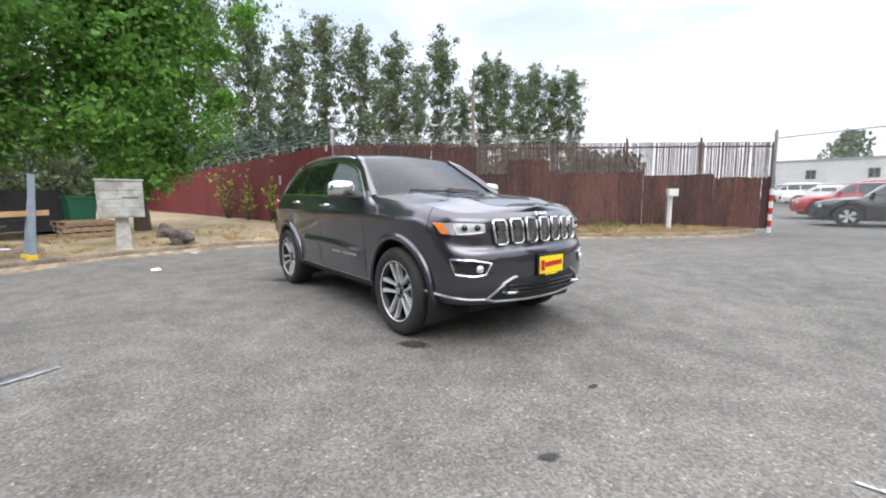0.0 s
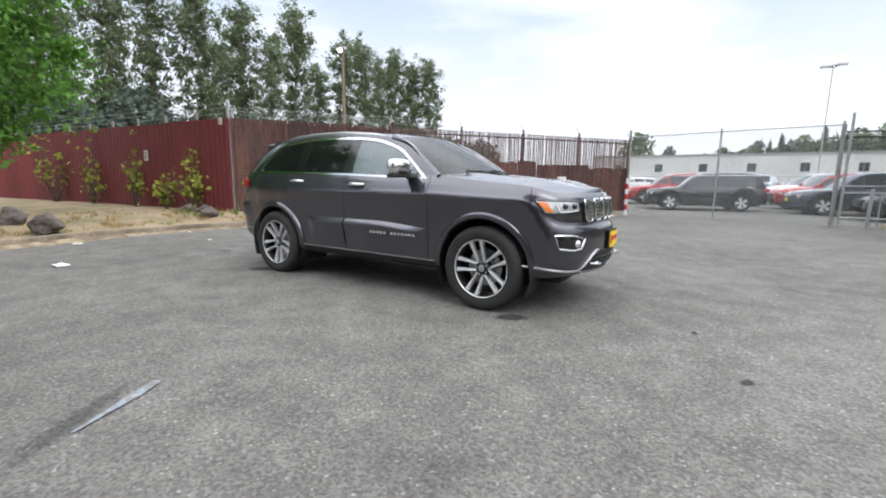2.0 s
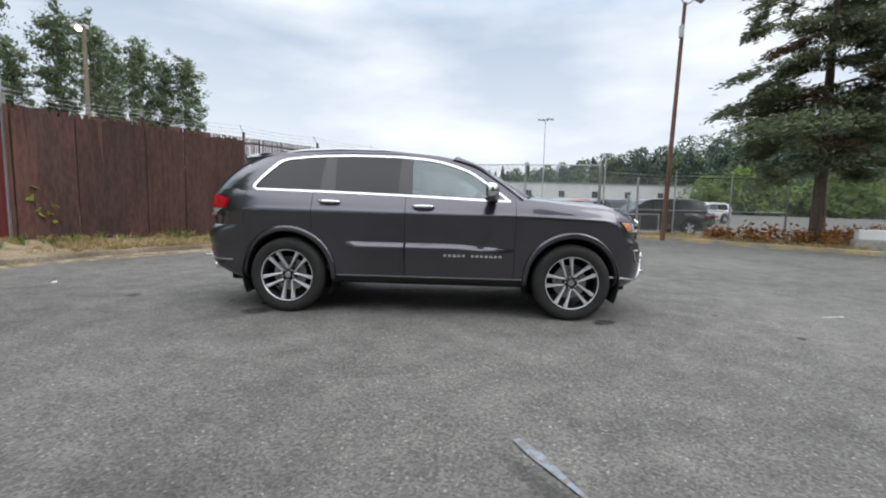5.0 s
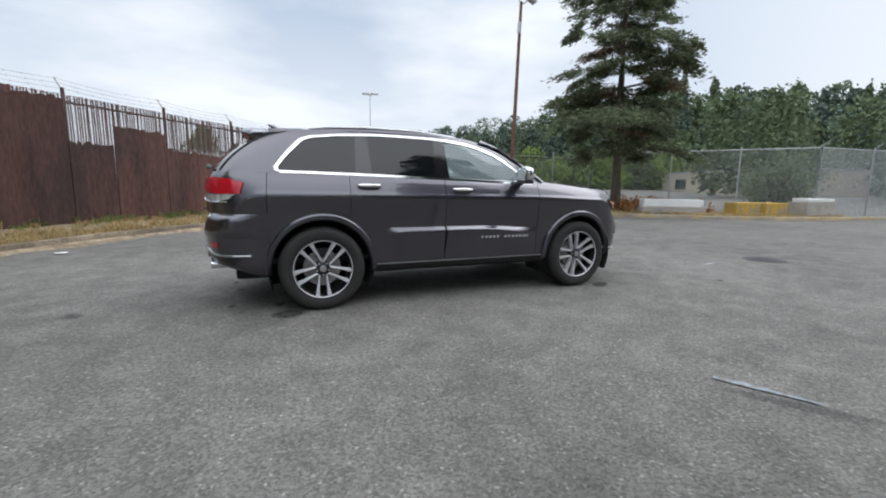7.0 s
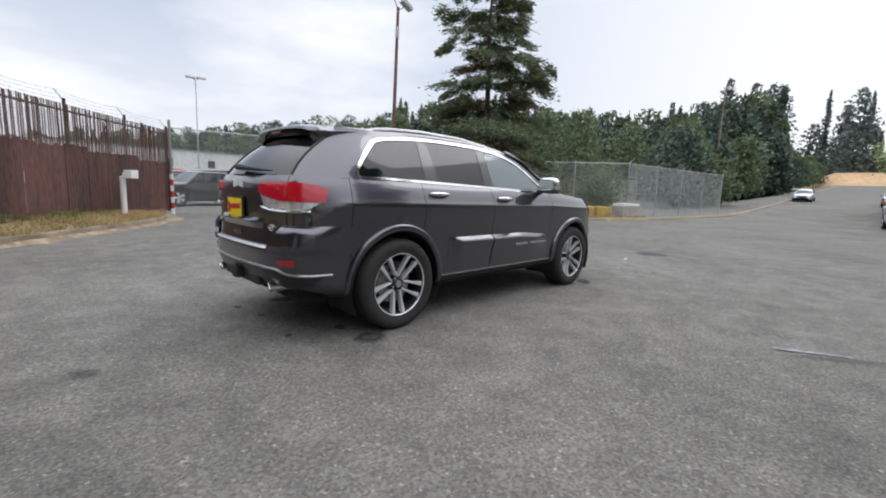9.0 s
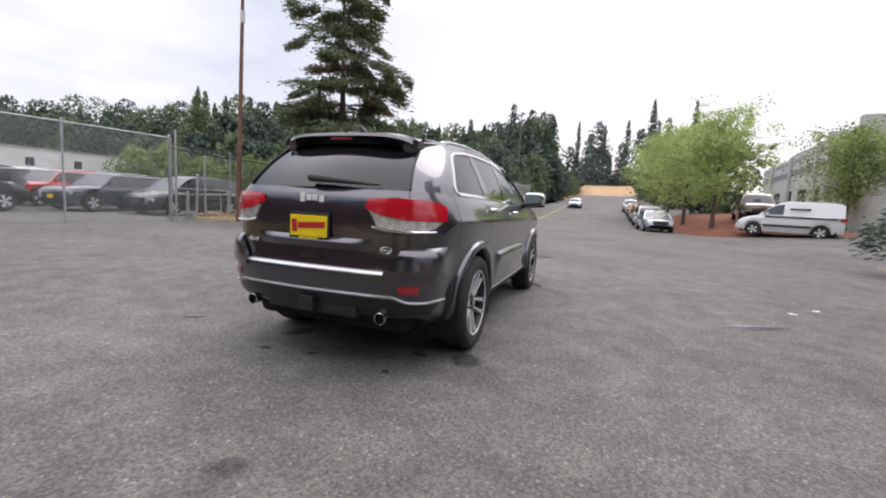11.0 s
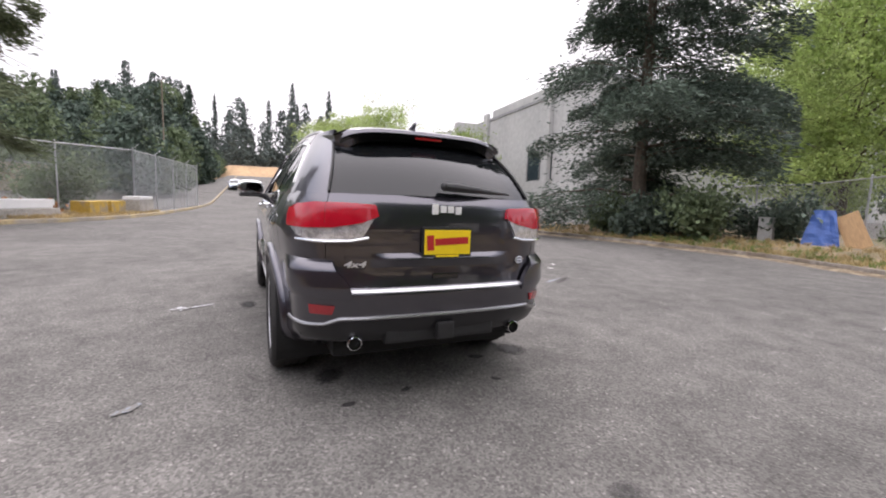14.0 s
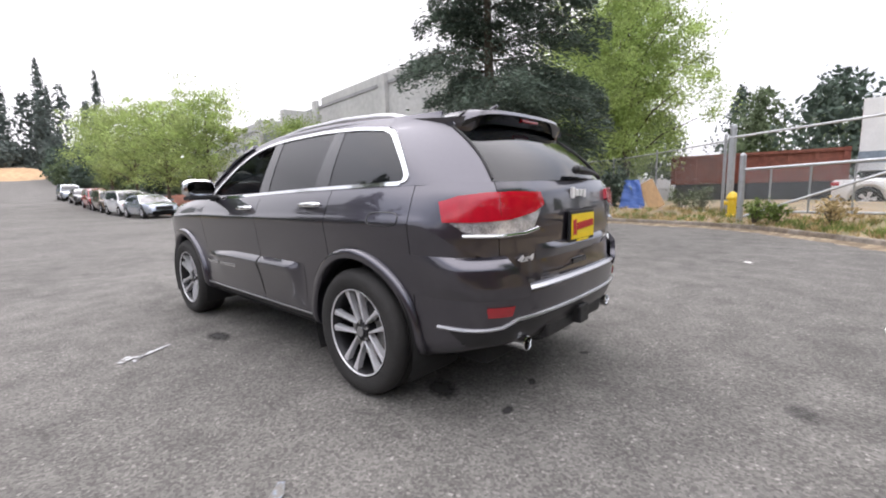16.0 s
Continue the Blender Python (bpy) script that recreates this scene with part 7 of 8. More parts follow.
def parked(kind, m, paint, label, group="", plate=False, stripe=False):
    k = KINDS[kind]
    car = thing("pickup_truck" if kind == "pickup" else "van" if kind in ("van", "minivan") else "car", m, label, "truck" if kind == "pickup" else "van" if kind in ("van", "minivan") else "car", group)
    W, R, B = k["half"], k["wheel"], k["base"]
    s = [0.0]
    for a, b in zip(k["top"], k["top"][1:]):
        s.append(s[-1] + math.dist(a, b))
    tx, tz = spline(s, [p[0] for p in k["top"]]), spline(s, [p[1] for p in k["top"]])
    line = [(tx(t), tz(t)) for t in np.linspace(0, s[-1], 46)]
    x_end = max(p[0] for p in k["top"])
    bm = bmesh.new()
    rows = []
    for x, z in line:
        e = max(0.0, (abs(x) - 0.62 * x_end) / (0.38 * x_end))
        w_ = W * (1 - 0.26 * e ** 2.5)
        low = 0.24 + 0.08 * e
        for hx in (B, -B):
            if abs(x - hx) < R + 0.05:
                low = max(low, R + math.sqrt(max((R + 0.05) ** 2 - (x - hx) ** 2, 0)))
        low = min(low, z - 0.03)
        rows.append([(x, -w_ * 0.9, low), (x, -w_, low + 0.35 * (z - low)), (x, -w_ * 0.985, low + 0.8 * (z - low)), (x, -w_ * 0.9, z), (x, 0, z + 0.035),
                     (x, w_ * 0.9, z), (x, w_ * 0.985, low + 0.8 * (z - low)), (x, w_, low + 0.35 * (z - low)), (x, w_ * 0.9, low)])
    grid(bm, rows)
    bmesh.ops.recalc_face_normals(bm, faces=bm.faces)
    body = part("body", bm, paint, car, smooth=True)
    bm = bmesh.new()
    box(bm, (-x_end + 0.25, -W * 0.85, 0.2), (x_end - 0.25, W * 0.85, 0.8), bevel=0.05)
    part("underbody", bm, DARK, car)
    cs = [0.0]
    for a, b in zip(k["cab"], k["cab"][1:]):
        cs.append(cs[-1] + math.dist(a, b))
    cx, cz = spline(cs, [p[0] for p in k["cab"]]), spline(cs, [p[1] for p in k["cab"]])
    z0, z1 = k["cab"][0][1], max(p[1] for p in k["cab"])
    wid = lambda z: W * (0.93 - 0.22 * max(z - z0, 0) / (z1 - z0))
    arc = [(cx(t), cz(t)) for t in np.linspace(0, cs[-1], 40)]
    bm = bmesh.new()
    grid(bm, [[(x, t * wid(z), z - 0.05 * abs(t) ** 3) for t in np.linspace(-1, 1, 9)] for x, z in arc])
    for sgn in (1, -1):
        rowa = [(x, sgn * wid(z), z - 0.05) for x, z in arc]
        rowb = [(x, sgn * wid(z0), z0 - 0.04) for x, z in arc]
        grid(bm, [rowa, rowb])
    bmesh.ops.recalc_face_normals(bm, faces=bm.faces)
    part("cabin", bm, paint, car, smooth=False)

    def strip(name, lo, hi, tilt):
        bm = bmesh.new()
        rows = []
        for x, z in [(cx(t), cz(t)) for t in np.linspace(cs[-1] * lo, cs[-1] * hi, 8)]:
            rows.append([(x + 0.006 * tilt, t * wid(z) * 0.93, z - 0.05 * abs(t) ** 3 + 0.008) for t in np.linspace(-1, 1, 7)])
        grid(bm, rows)
        thicken(bm, 0.004)
        part(name, bm, FAR_GLASS, car)
    strip("windscreen", 0.745, 0.975, 1)
    if kind != "van":
        strip("rear_window", 0.03, 0.14, -1)
    xb, xf = k["cab"][0][0], k["cab"][-1][0]
    cuts = {"van": [(0.15, 0.98)], "pickup": [(-0.75, 0.05), (0.12, 0.9)]}.get(kind) or [(xb + 0.55, -0.62), (-0.55, 0.22), (0.29, xf - 0.3)]
    for sgn in (1, -1):
        for xa, xc in cuts:
            bm = bmesh.new()
            ta, tb = [], []
            for x in np.linspace(xa, xc, 10):
                zt = max((z for xx, z in arc if abs(xx - x) < 0.13), default=z0) - 0.13
                zt = min(zt, z1 - 0.15)
                zt = max(zt, z0 + 0.06)
                ta.append((x, sgn * (wid(zt) + 0.012), zt - 0.03))
                tb.append((x, sgn * (wid(z0 + 0.04) + 0.012), z0 + 0.04))
            grid(bm, [ta, tb])
            thicken(bm, 0.004)
            part("side_window", bm, FAR_GLASS, car)
        for hx in (B, -B):
            bm = bmesh.new()
            prof = [(R * 0.66, 0.11), (R * 0.9, 0.115), (R, 0.08), (R, -0.08), (R * 0.9, -0.1)]
            grid(bm, [[(r * math.cos(t), y * sgn, r * math.sin(t)) for t in np.linspace(0, 2 * math.pi, 26, endpoint=False)] for r, y in prof], close=True)
            bmesh.ops.recalc_face_normals(bm, faces=bm.faces)
            wh = part("wheel", bm, FAR_TYRE, car, m=pose(hx, sgn * (W - 0.11), R), smooth=True)
            bm = bmesh.new()
            for q in range(5):
                a = 2 * math.pi * q / 5
                vs = [bm.verts.new((r * math.cos(a + o), sgn * (0.1 - 0.02 * (r < R * 0.3)), r * math.sin(a + o))) for r, o in ((R * 0.08, -0.9), (R * 0.66, -0.30), (R * 0.66, 0.30), (R * 0.08, 0.9))]
                bm.faces.new(vs)
            thicken(bm, 0.015)
            part("rim", bm, ALLOY, wh)
        for nm, xx, zz, mt in (("headlight", x_end - 0.26, k["top"][-2][1] - 0.08, CLEAR_LENS), ("tail_light", -x_end + 0.05, k["top"][1][1] - 0.08, RED_LENS)):
            bm = bmesh.new()
            box(bm, (xx - 0.12, sgn * (W * 0.68) - 0.17, zz - 0.08), (xx + 0.14, sgn * (W * 0.68) + 0.17, zz + 0.07), bevel=0.05)
            part(nm, bm, mt, car)
        bm = bmesh.new()
        box(bm, (0.75, sgn * (W + 0.09) - 0.08, z0 + 0.0), (0.87, sgn * (W + 0.09) + 0.08, z0 + 0.14), bevel=0.03)
        part("wing_mirror", bm, paint, car)
        if stripe:
            bm = bmesh.new()
            box(bm, (-1.9, sgn * (W + 0.02) - 0.02, 0.98), (0.9, sgn * (W + 0.02) + 0.012, 1.06))
            part("stripe", bm, BLACK, car)
            bm = bmesh.new()
            box(bm, (-1.0, sgn * (W + 0.02) - 0.02, 0.52), (0.95, sgn * (W + 0.02) + 0.012, 0.62))
            part("stripe", bm, BLACK, car)
            bm = bmesh.new()
            box(bm, (-0.9, sgn * (W - 0.01) - 0.03, 1.38), (-0.1, sgn * (W - 0.01) + 0.012, 1.47))
            part("lettering_bar", bm, BLACK, car)
    bm = bmesh.new()
    box(bm, (x_end - 0.12, -0.45, 0.5), (x_end + 0.015, 0.45, 0.72), bevel=0.03)
    part("grille", bm, BLACK, car)
    if plate:
        bm = bmesh.new()
        box(bm, (x_end + 0.02, -0.15, 0.5), (x_end + 0.035, 0.15, 0.65))
        part("plate", bm, YELLOW, car, "yellow dealer plate")
    return car


def park(kind, x, y, heading, paint, label, **kw):
    return parked(kind, pose(x, y, level(x, y), 0, -math.degrees(math.atan((level(x + 1, y) - level(x, y)))) * math.cos(radians(heading)), heading), paint, label, **kw)


YARD = "cars parked in the yard"
park("minivan", 9.8, 16.4, 182, C_BLACK, "glossy black minivan parked behind the wire gate", group=YARD)
park("suv", 7.9, 18.9, 188, C_BLUE, "dark blue crossover with a yellow plate in the yard", group=YARD, plate=True)
park("suv", 7.5, 21.9, 192, C_RED, "bright red crossover parked in the yard", group=YARD)
park("suv", 2.5, 18.8, 192, C_BLACK, "black SUV parked in the yard", group=YARD)
park("suv", 7.4, 25.6, 192, C_WHITE, "white SUV parked behind the red crossover", group=YARD)
park("suv", 0.9, 22.6, 196, C_RED, "red SUV parked at the yard's back row", group=YARD)
park("sedan", 13.2, 21.0, 190, C_BLACK, "black sedan parked behind the minivan", group=YARD)
for k, (x, y, c, n_) in enumerate([(-3, 36, C_WHITE, "white"), (-0.5, 39, C_WHITE, "white"), (1.5, 34, C_BLACK, "black"), (4.5, 37, C_SILVER, "silver"), (8, 33, C_WHITE, "white"), (-6, 40, C_WHITE, "white"), (-9, 42, C_SILVER, "silver"),
                                    (12, 36, C_SILVER, "silver"), (16, 33, C_BLACK, "black"), (20, 30, C_WHITE, "white"), (-12, 44, C_WHITE, "white")]):
    park("suv" if k % 2 else "sedan", x, y, 200 + 6 * (k % 3), c, n_ + " car in the far row before the white shed", group=YARD)
ROAD = "cars parked along the road"
park("van", 22.4, -10.9, 66, C_WHITE, "small white delivery van with a black side stripe", stripe=True)
park("sedan", 27.5, -5.1, 184, C_SILVER, "pale silver-blue sedan parked at the kerb", group=ROAD)
park("minivan", 33.2, -5.2, 182, C_WHITE, "white van parked behind the sedan", group=ROAD)
park("suv", 38.8, -5.2, 181, C_BROWN, "tan SUV parked along the road", group=ROAD)
for k, (x, y, c, n_) in enumerate([(43, -5.2, C_RED, "dark red"), (50, -5.2, C_BLACK, "black"), (57, -5.1, C_SILVER, "silver"),
                                   (62, 2.2, C_SILVER, "silver")]):
    park("sedan" if k % 2 else "suv", x, y, 180, c, n_ + " car parked along the climbing road", group=ROAD)
parked("pickup", pose(28.5, -11.0, level(28.5, -11.0) + 0.72, 0, 0, 172), C_BROWN, "brown pickup truck parked on the bank behind the van")

# ---- things by the west kerb ----
BOX_GREY = shade("mailbox_paint", (0.5, 0.5, 0.46), 0.55, vary=0.1, scale=3, color2=(0.36, 0.35, 0.31), mix_scale=4)
STONE = shade("rock", (0.12, 0.1, 0.09), 0.9, vary=0.35, scale=3, bump=0.8, bump_scale=12)
PALLET = shade("pallet_wood", (0.27, 0.19, 0.12), 0.9, vary=0.3, scale=4, stretch=(1, 0.3, 1), per_object=0.2)
GREEN_BIN = shade("green_plastic", (0.03, 0.16, 0.09), 0.5, vary=0.1)
DARK_STEEL = shade("blackened_steel", (0.022, 0.022, 0.024), 0.7, vary=0.3, scale=2, bump=0.2, bump_scale=10)
PLYWOOD = shade("plywood", (0.52, 0.33, 0.17), 0.8, vary=0.15, scale=3, stretch=(1, 1, 0.2))
BLUE_TARP = shade("blue_tarp", (0.04, 0.10, 0.32), 0.55, vary=0.2, scale=4, bump=0.6, bump_scale=8)
ORANGE_RUST = shade("rust_red_container", (0.21, 0.075, 0.05), 0.8, vary=0.25, scale=0.8, color2=(0.2, 0.06, 0.04), mix_scale=0.5, bump=0.2, bump_scale=10)
PAPER = shade("paper", (0.75, 0.74, 0.7), 0.8, vary=0.08)
YELLOW_HYD = shade("hydrant_yellow", (0.72, 0.5, 0.03), 0.5, vary=0.15, scale=8)
BLUE_GREY = shade("blue_grey_post", (0.23, 0.28, 0.33), 0.6, vary=0.2, scale=4)
FERN = leaf_material("brown_fern", (0.3, 0.14, 0.05), 0.4, 0.2)
VINE = leaf_material("vine_leaf", (0.30, 0.34, 0.06), 0.35, 0.35)
MULCH = shade("red_mulch", (0.17, 0.055, 0.03), 0.95, vary=0.4, scale=5, bump=0.9, bump_scale=25)
TAN = shade("bare_earth", (0.45, 0.3, 0.17), 0.95, vary=0.2, scale=0.1)


def mailbox():
    t = thing("cluster_mailbox", pose(-7.05, -2.72, 0.1, 0, 1.5, 3), "weathered grey cluster mailbox on a pedestal beside the kerb", "mailbox")
    bm = bmesh.new()
    rows = [[(sx * w_, sy * w_ * 1.1, z) for sx, sy in ((-1, -1), (1, -1), (1, 1), (-1, 1))] for z, w_ in ((0, 0.15), (0.05, 0.13), (0.72, 0.105))]
    vs = grid(bm, rows, close=True)
    bm.faces.new(vs[-1])
    part("pedestal", bm, BOX_GREY, t)
    bm = bmesh.new()
    box(bm, (-0.21, -0.40, 0.72), (0.21, 0.40, 1.50), bevel=0.012)
    part("cabinet", bm, BOX_GREY, t)
    bm = bmesh.new()
    box(bm, (-0.235, -0.425, 1.502), (0.235, 0.425, 1.54), bevel=0.01)
    part("top_cap", bm, BOX_GREY, t)
    for c in range(2):
        for r in range(4):
            bm = bmesh.new()
            y0, z0 = -0.375 + 0.385 * c, 0.75 + 0.185 * r
            box(bm, (0.211, y0, z0), (0.222, y0 + 0.365, z0 + 0.17), bevel=0.004)
            d = part("mail_door", bm, BOX_GREY, t)
            bm = bmesh.new()
            tube(bm, [(0.222, y0 + 0.32, z0 + 0.09), (0.23, y0 + 0.32, z0 + 0.09)], 0.011, 8)
            part("lock", bm, STEEL_OLD, d)
    bm = bmesh.new()
    box(bm, (0.2225, 0.03, 1.14), (0.226, 0.31, 1.156))
    part("slot", bm, BLACK, t, "dark mail slot")


def rock(x, y, z, r, seed, label):
    rng = np.random.default_rng(seed)
    bm = bmesh.new()
    bmesh.ops.create_icosphere(bm, subdivisions=3, radius=1.0)
    off = Vector(rng.uniform(0, 50, 3))
    for v in bm.verts:
        n_ = 1 + 0.45 * noise.noise(v.co * 1.1 + off) + 0.12 * noise.noise(v.co * 3.5 + off)
        v.co = Vector((v.co.x * r[0], v.co.y * r[1], v.co.z * r[2])) * n_
    tagged(part("rock", bm, STONE, smooth=False, m=pose(x, y, z, 0, 0, seed * 40)), label, "rock", "rocks on the bank")


def pallet(x, y, z, turn):
    t = thing("pallet", pose(x, y, z, 0, 0, turn), "weathered wooden pallet lying on the bank", "pallet", "stacked pallets")
    for k in range(6):
        bm = bmesh.new()
        box(bm, (-0.6, -0.5 + 0.19 * k, 0.115), (0.6, -0.39 + 0.19 * k, 0.135), bevel=0.003)
        part("board", bm, PALLET, t)
    for k in range(3):
        bm = bmesh.new()
        box(bm, (-0.6 + 0.55 * k, -0.5, 0.022), (-0.5 + 0.55 * k, 0.56, 0.113), bevel=0.003)
        part("stringer", bm, PALLET, t)
    for k in (0, 2.5, 5):
        bm = bmesh.new()
        box(bm, (-0.6, -0.5 + 0.19 * k, 0.0), (0.6, -0.39 + 0.19 * k, 0.02), bevel=0.003)
        part("board", bm, PALLET, t)


mailbox()
rock(-7.35, -1.6, 0.3, (0.24, 0.3, 0.2), 2, "squat brown-grey rock on the dry bank")
rock(-8.3, -1.85, 0.36, (0.22, 0.2, 0.2), 9, "dark rock lying behind another")
rock(-8.9, 2.2, 0.3, (0.34, 0.2, 0.15), 3, "dark boulder at the foot of the maroon fence")
rock(-9.4, 2.0, 0.3, (0.24, 0.2, 0.17), 4, "low dark boulder before the maroon fence")
rock(-7.9, 1.75, 0.28, (0.22, 0.2, 0.13), 5, "small stone among dry grass")
for k in range(3):
    pallet(-9.6, -3.5, 0.27 + 0.137 * k, 8 + 5 * k)


def dark_dumpster():
    t = thing("dumpster", pose(-11.6, -6.0, 0.26, 0, 0, 8), "blackened steel dumpster with debris behind the kerb", "dumpster")
    bm = bmesh.new()
    box(bm, (-0.9, -2.0, 0.1), (0.9, 2.0, 1.16), bevel=0.03)
    part("body", bm, DARK_STEEL, t)
    for y in (-1.4, -0.5, 0.4, 1.3):
        bm = bmesh.new()
        box(bm, (0.902, y, 0.12), (0.97, y + 0.1, 1.12), bevel=0.01)
        part("rib", bm, DARK_STEEL, t)
    for k in range(3):
        bm = bmesh.new()
        box(bm, (-0.85, -1.9 + 1.3 * k, 1.162), (0.9, -0.65 + 1.3 * k, 1.21), bevel=0.01)
        part("lid", bm, DARK_STEEL, t)


def scrap_pile():
    """Dark broken boards and sticks heaped before the dumpster."""
    rng = random.Random(31)
    t = thing("scrap_pile", pose(-9.7, -5.75, 0.24), "heap of dark broken boards before the dumpster", "debris")
    for k in range(26):
        bm = bmesh.new()
        l, w = rng.uniform(0.35, 0.8), rng.uniform(0.03, 0.08)
        box(bm, (-l, -w, -0.014), (l, w, 0.014), bevel=0.004)
        z = 0.05 + 0.5 * (k / 26) * rng.uniform(0.6, 1)
        part("board", bm, DARK_STEEL if k % 3 == 0 else PALLET, t, m=pose(rng.uniform(-0.45, 0.45), rng.uniform(-0.85, 0.95), z, rng.uniform(-14, 14), rng.uniform(-16, 16), 90 + rng.uniform(-55, 55)))


dark_dumpster()
scrap_pile()
bin_ = thing("wheelie_bin", pose(-10.9, -3.62, 0.28, 0, 0, 20), "green plastic waste bin under the tree", "bin")
bm = bmesh.new()
rows = [[(sx * w_, sy * w_, z) for sx, sy in ((-1, -1), (1, -1), (1, 1), (-1, 1))] for z, w_ in ((0, 0.24), (0.95, 0.32))]
vs = grid(bm, rows, close=True)
bm.faces.new(vs[-1])
part("body", bm, GREEN_BIN, bin_)
bm = bmesh.new()
box(bm, (-0.35, -0.35, 0.955), (0.35, 0.35, 1.02), bevel=0.02)
part("lid", bm, GREEN_BIN, bin_)
sack = thing("rubbish_sack", pose(-12.4, -4.75, 0.3), "crumpled white plastic rubbish sacks", "sack")
for k, (dx, dz, r) in enumerate(((0, 0.22, 0.34), (0.15, 0.3, 0.3))):
    bm = bmesh.new()
    bmesh.ops.create_icosphere(bm, subdivisions=3, radius=r)
    for v in bm.verts:
        v.co *= 1 + 0.3 * noise.noise(v.co * 6 + Vector((k * 9, 0, 0)))
    part("sack", bm, WHITE, sack, m=pose(dx, 0, dz), smooth=False)
for k, (x, y, h, tilt, mt) in enumerate(((-6.15, -4.1, 1.6, 4, BLUE_GREY), (-6.45, -4.22, 1.35, 8, BLUE_GREY))):
    t = thing("gate_upright", pose(x, y, 0.08, -tilt, -1, 0), "blue-grey steel gate upright with a yellow foot", "post", "west gate uprights")
    bm = bmesh.new()
    box(bm, (-0.05, -0.05, 0.12), (0.05, 0.05, h), bevel=0.006)
    part("upright", bm, mt, t)
    bm = bmesh.new()
    box(bm, (-0.075, -0.075, -0.02), (0.075, 0.075, 0.118), bevel=0.01)
    part("foot", bm, YELLOW_HYD, t, "yellow painted foot")
bm = bmesh.new()
box(bm, (-0.03, -1.4, -0.05), (0.03, 0.5, 0.05), bevel=0.006)
tagged(part("timber_bar", bm, PLYWOOD, m=pose(-6.32, -4.32, 0.95, 2, 0, 4)), "bare timber bar lashed across the gate uprights", "timber")
bm = bmesh.new()
tube(bm, [(-6.4, -4.4, 0.3), (-6.3, -6.3, 0.32)], 0.03, 8)
tagged(part("gate_pipe", bm, GALV), "low galvanised gate pipe near the ground", "gate")
for k, (x, y, r, h) in enumerate([(-9.7, 2.25, 0.7, 1.75), (-8.15, 3.25, 0.3, 1.5), (-12.6, 2.0, 0.55, 2.4), (-15.2, 1.75, 0.65, 2.8), (-17.8, 1.45, 0.7, 2.7), (-10.9, 2.15, 0.35, 1.0)]):
    shrub(pose(x, y, 0.25, 0, 0, 60 * k), 70 + k, r, h, 190 if k == 0 else 110, 0.105, VINE, "thin yellow-green creeper against the fence", name="creeper", group="creepers along the fence")



def keypad():
    t = thing("gate_keypad", pose(-1.62, 10.75, 0.25, 0, 0, -50), "white gate keypad box on a steel pedestal", "keypad")
    bm = bmesh.new()
    tube(bm, [(0, 0, -0.05), (0, 0, 0.98), (0.06, 0, 1.03), (0.16, 0, 1.04)], 0.07, 10)
    part("pedestal", bm, WHITE, t)
    bm = bmesh.new()
    box(bm, (0.16, -0.13, 0.94), (0.36, 0.13, 1.16), bevel=0.015)
    part("box", bm, WHITE, t)


keypad()

# ---- dry grass tufts ----
def tufts(name, spots, seed, label, material, high=0.16, per=26):
    rng = np.random.default_rng(seed)
    v, f = [], []
    P, A = [], []
    for x, y, z, s in spots:
        n_ = max(3, int(per * s))
        a = rng.uniform(0, 2 * np.pi, n_)
        r = rng.uniform(0, 0.13 * s, n_)
        P.append(np.stack([x + r * np.cos(a), y + r * np.sin(a), z + rng.uniform(0.2, 0.5, n_) * high * s], 1))
        A.append(np.stack([0.5 * np.cos(a), 0.5 * np.sin(a), np.full(n_, 1.2)], 1))
    P, A = np.concatenate(P), np.concatenate(A)
    v, f = sprays(P, A, 0.012, 12.0, rng)
    ob = new(name, mesh_of(name, v, f, [material]))
    return tagged(ob, label, "grass", kind="stuff")


STRAW_LEAF = leaf_material("straw_blade", (0.43, 0.33, 0.165), 0.35, 0.3)
GRASS_LEAF = leaf_material("green_blade", (0.16, 0.22, 0.06), 0.35, 0.3)


def band(points, side, lo, hi, count, seed, top):
    rng = random.Random(seed)
    line = resample(points, 0.25)
    out = []
    for _ in range(count):
        k = rng.randrange(1, len(line) - 1)
        d = (line[k + 1] - line[k - 1]).normalized()
        o = lo + (hi - lo) * rng.random() ** 1.5
        q = line[k] + Vector((-d.y, d.x, 0)) * side * o
        out.append((q.x, q.y, level(q.x, q.y) + 0.09 + (top - 0.1) * smooth01(0.1, 2.0, o), rng.uniform(0.5, 1.3)))
    return out


tufts("grass_west", band(WEST_KERB[6:], 1, 0.12, 1.7, 700, 1, 0.28), 1, "dry straw-coloured grass along the fence", STRAW_LEAF)
tufts("grass_west_sparse", band(WEST_KERB[:8], 1, 0.5, 3.6, 240, 6, 0.28), 6, "sparse trampled straw on the bare bank", STRAW_LEAF, 0.07)
tufts("grass_west_green", band(WEST_KERB[5:], 1, 1.1, 1.8, 160, 2, 0.28), 2, "sparse green weeds at the fence foot", GRASS_LEAF, 0.26)
tufts("grass_east", band(EAST_KERB[:7], 1, 0.15, 2.3, 600, 3, 0.2), 3, "dry grass in the pine bed", STRAW_LEAF, 0.2)
tufts("grass_south", band(SOUTH_KERB[3:], 1, 0.15, 2.6, 700, 4, 0.3), 4, "dry grass and weeds along the south kerb", STRAW_LEAF, 0.22)
tufts("grass_south_green", band(SOUTH_KERB[5:], 1, 0.2, 1.6, 220, 5, 0.3), 5, "green weeds along the south kerb", GRASS_LEAF, 0.3)
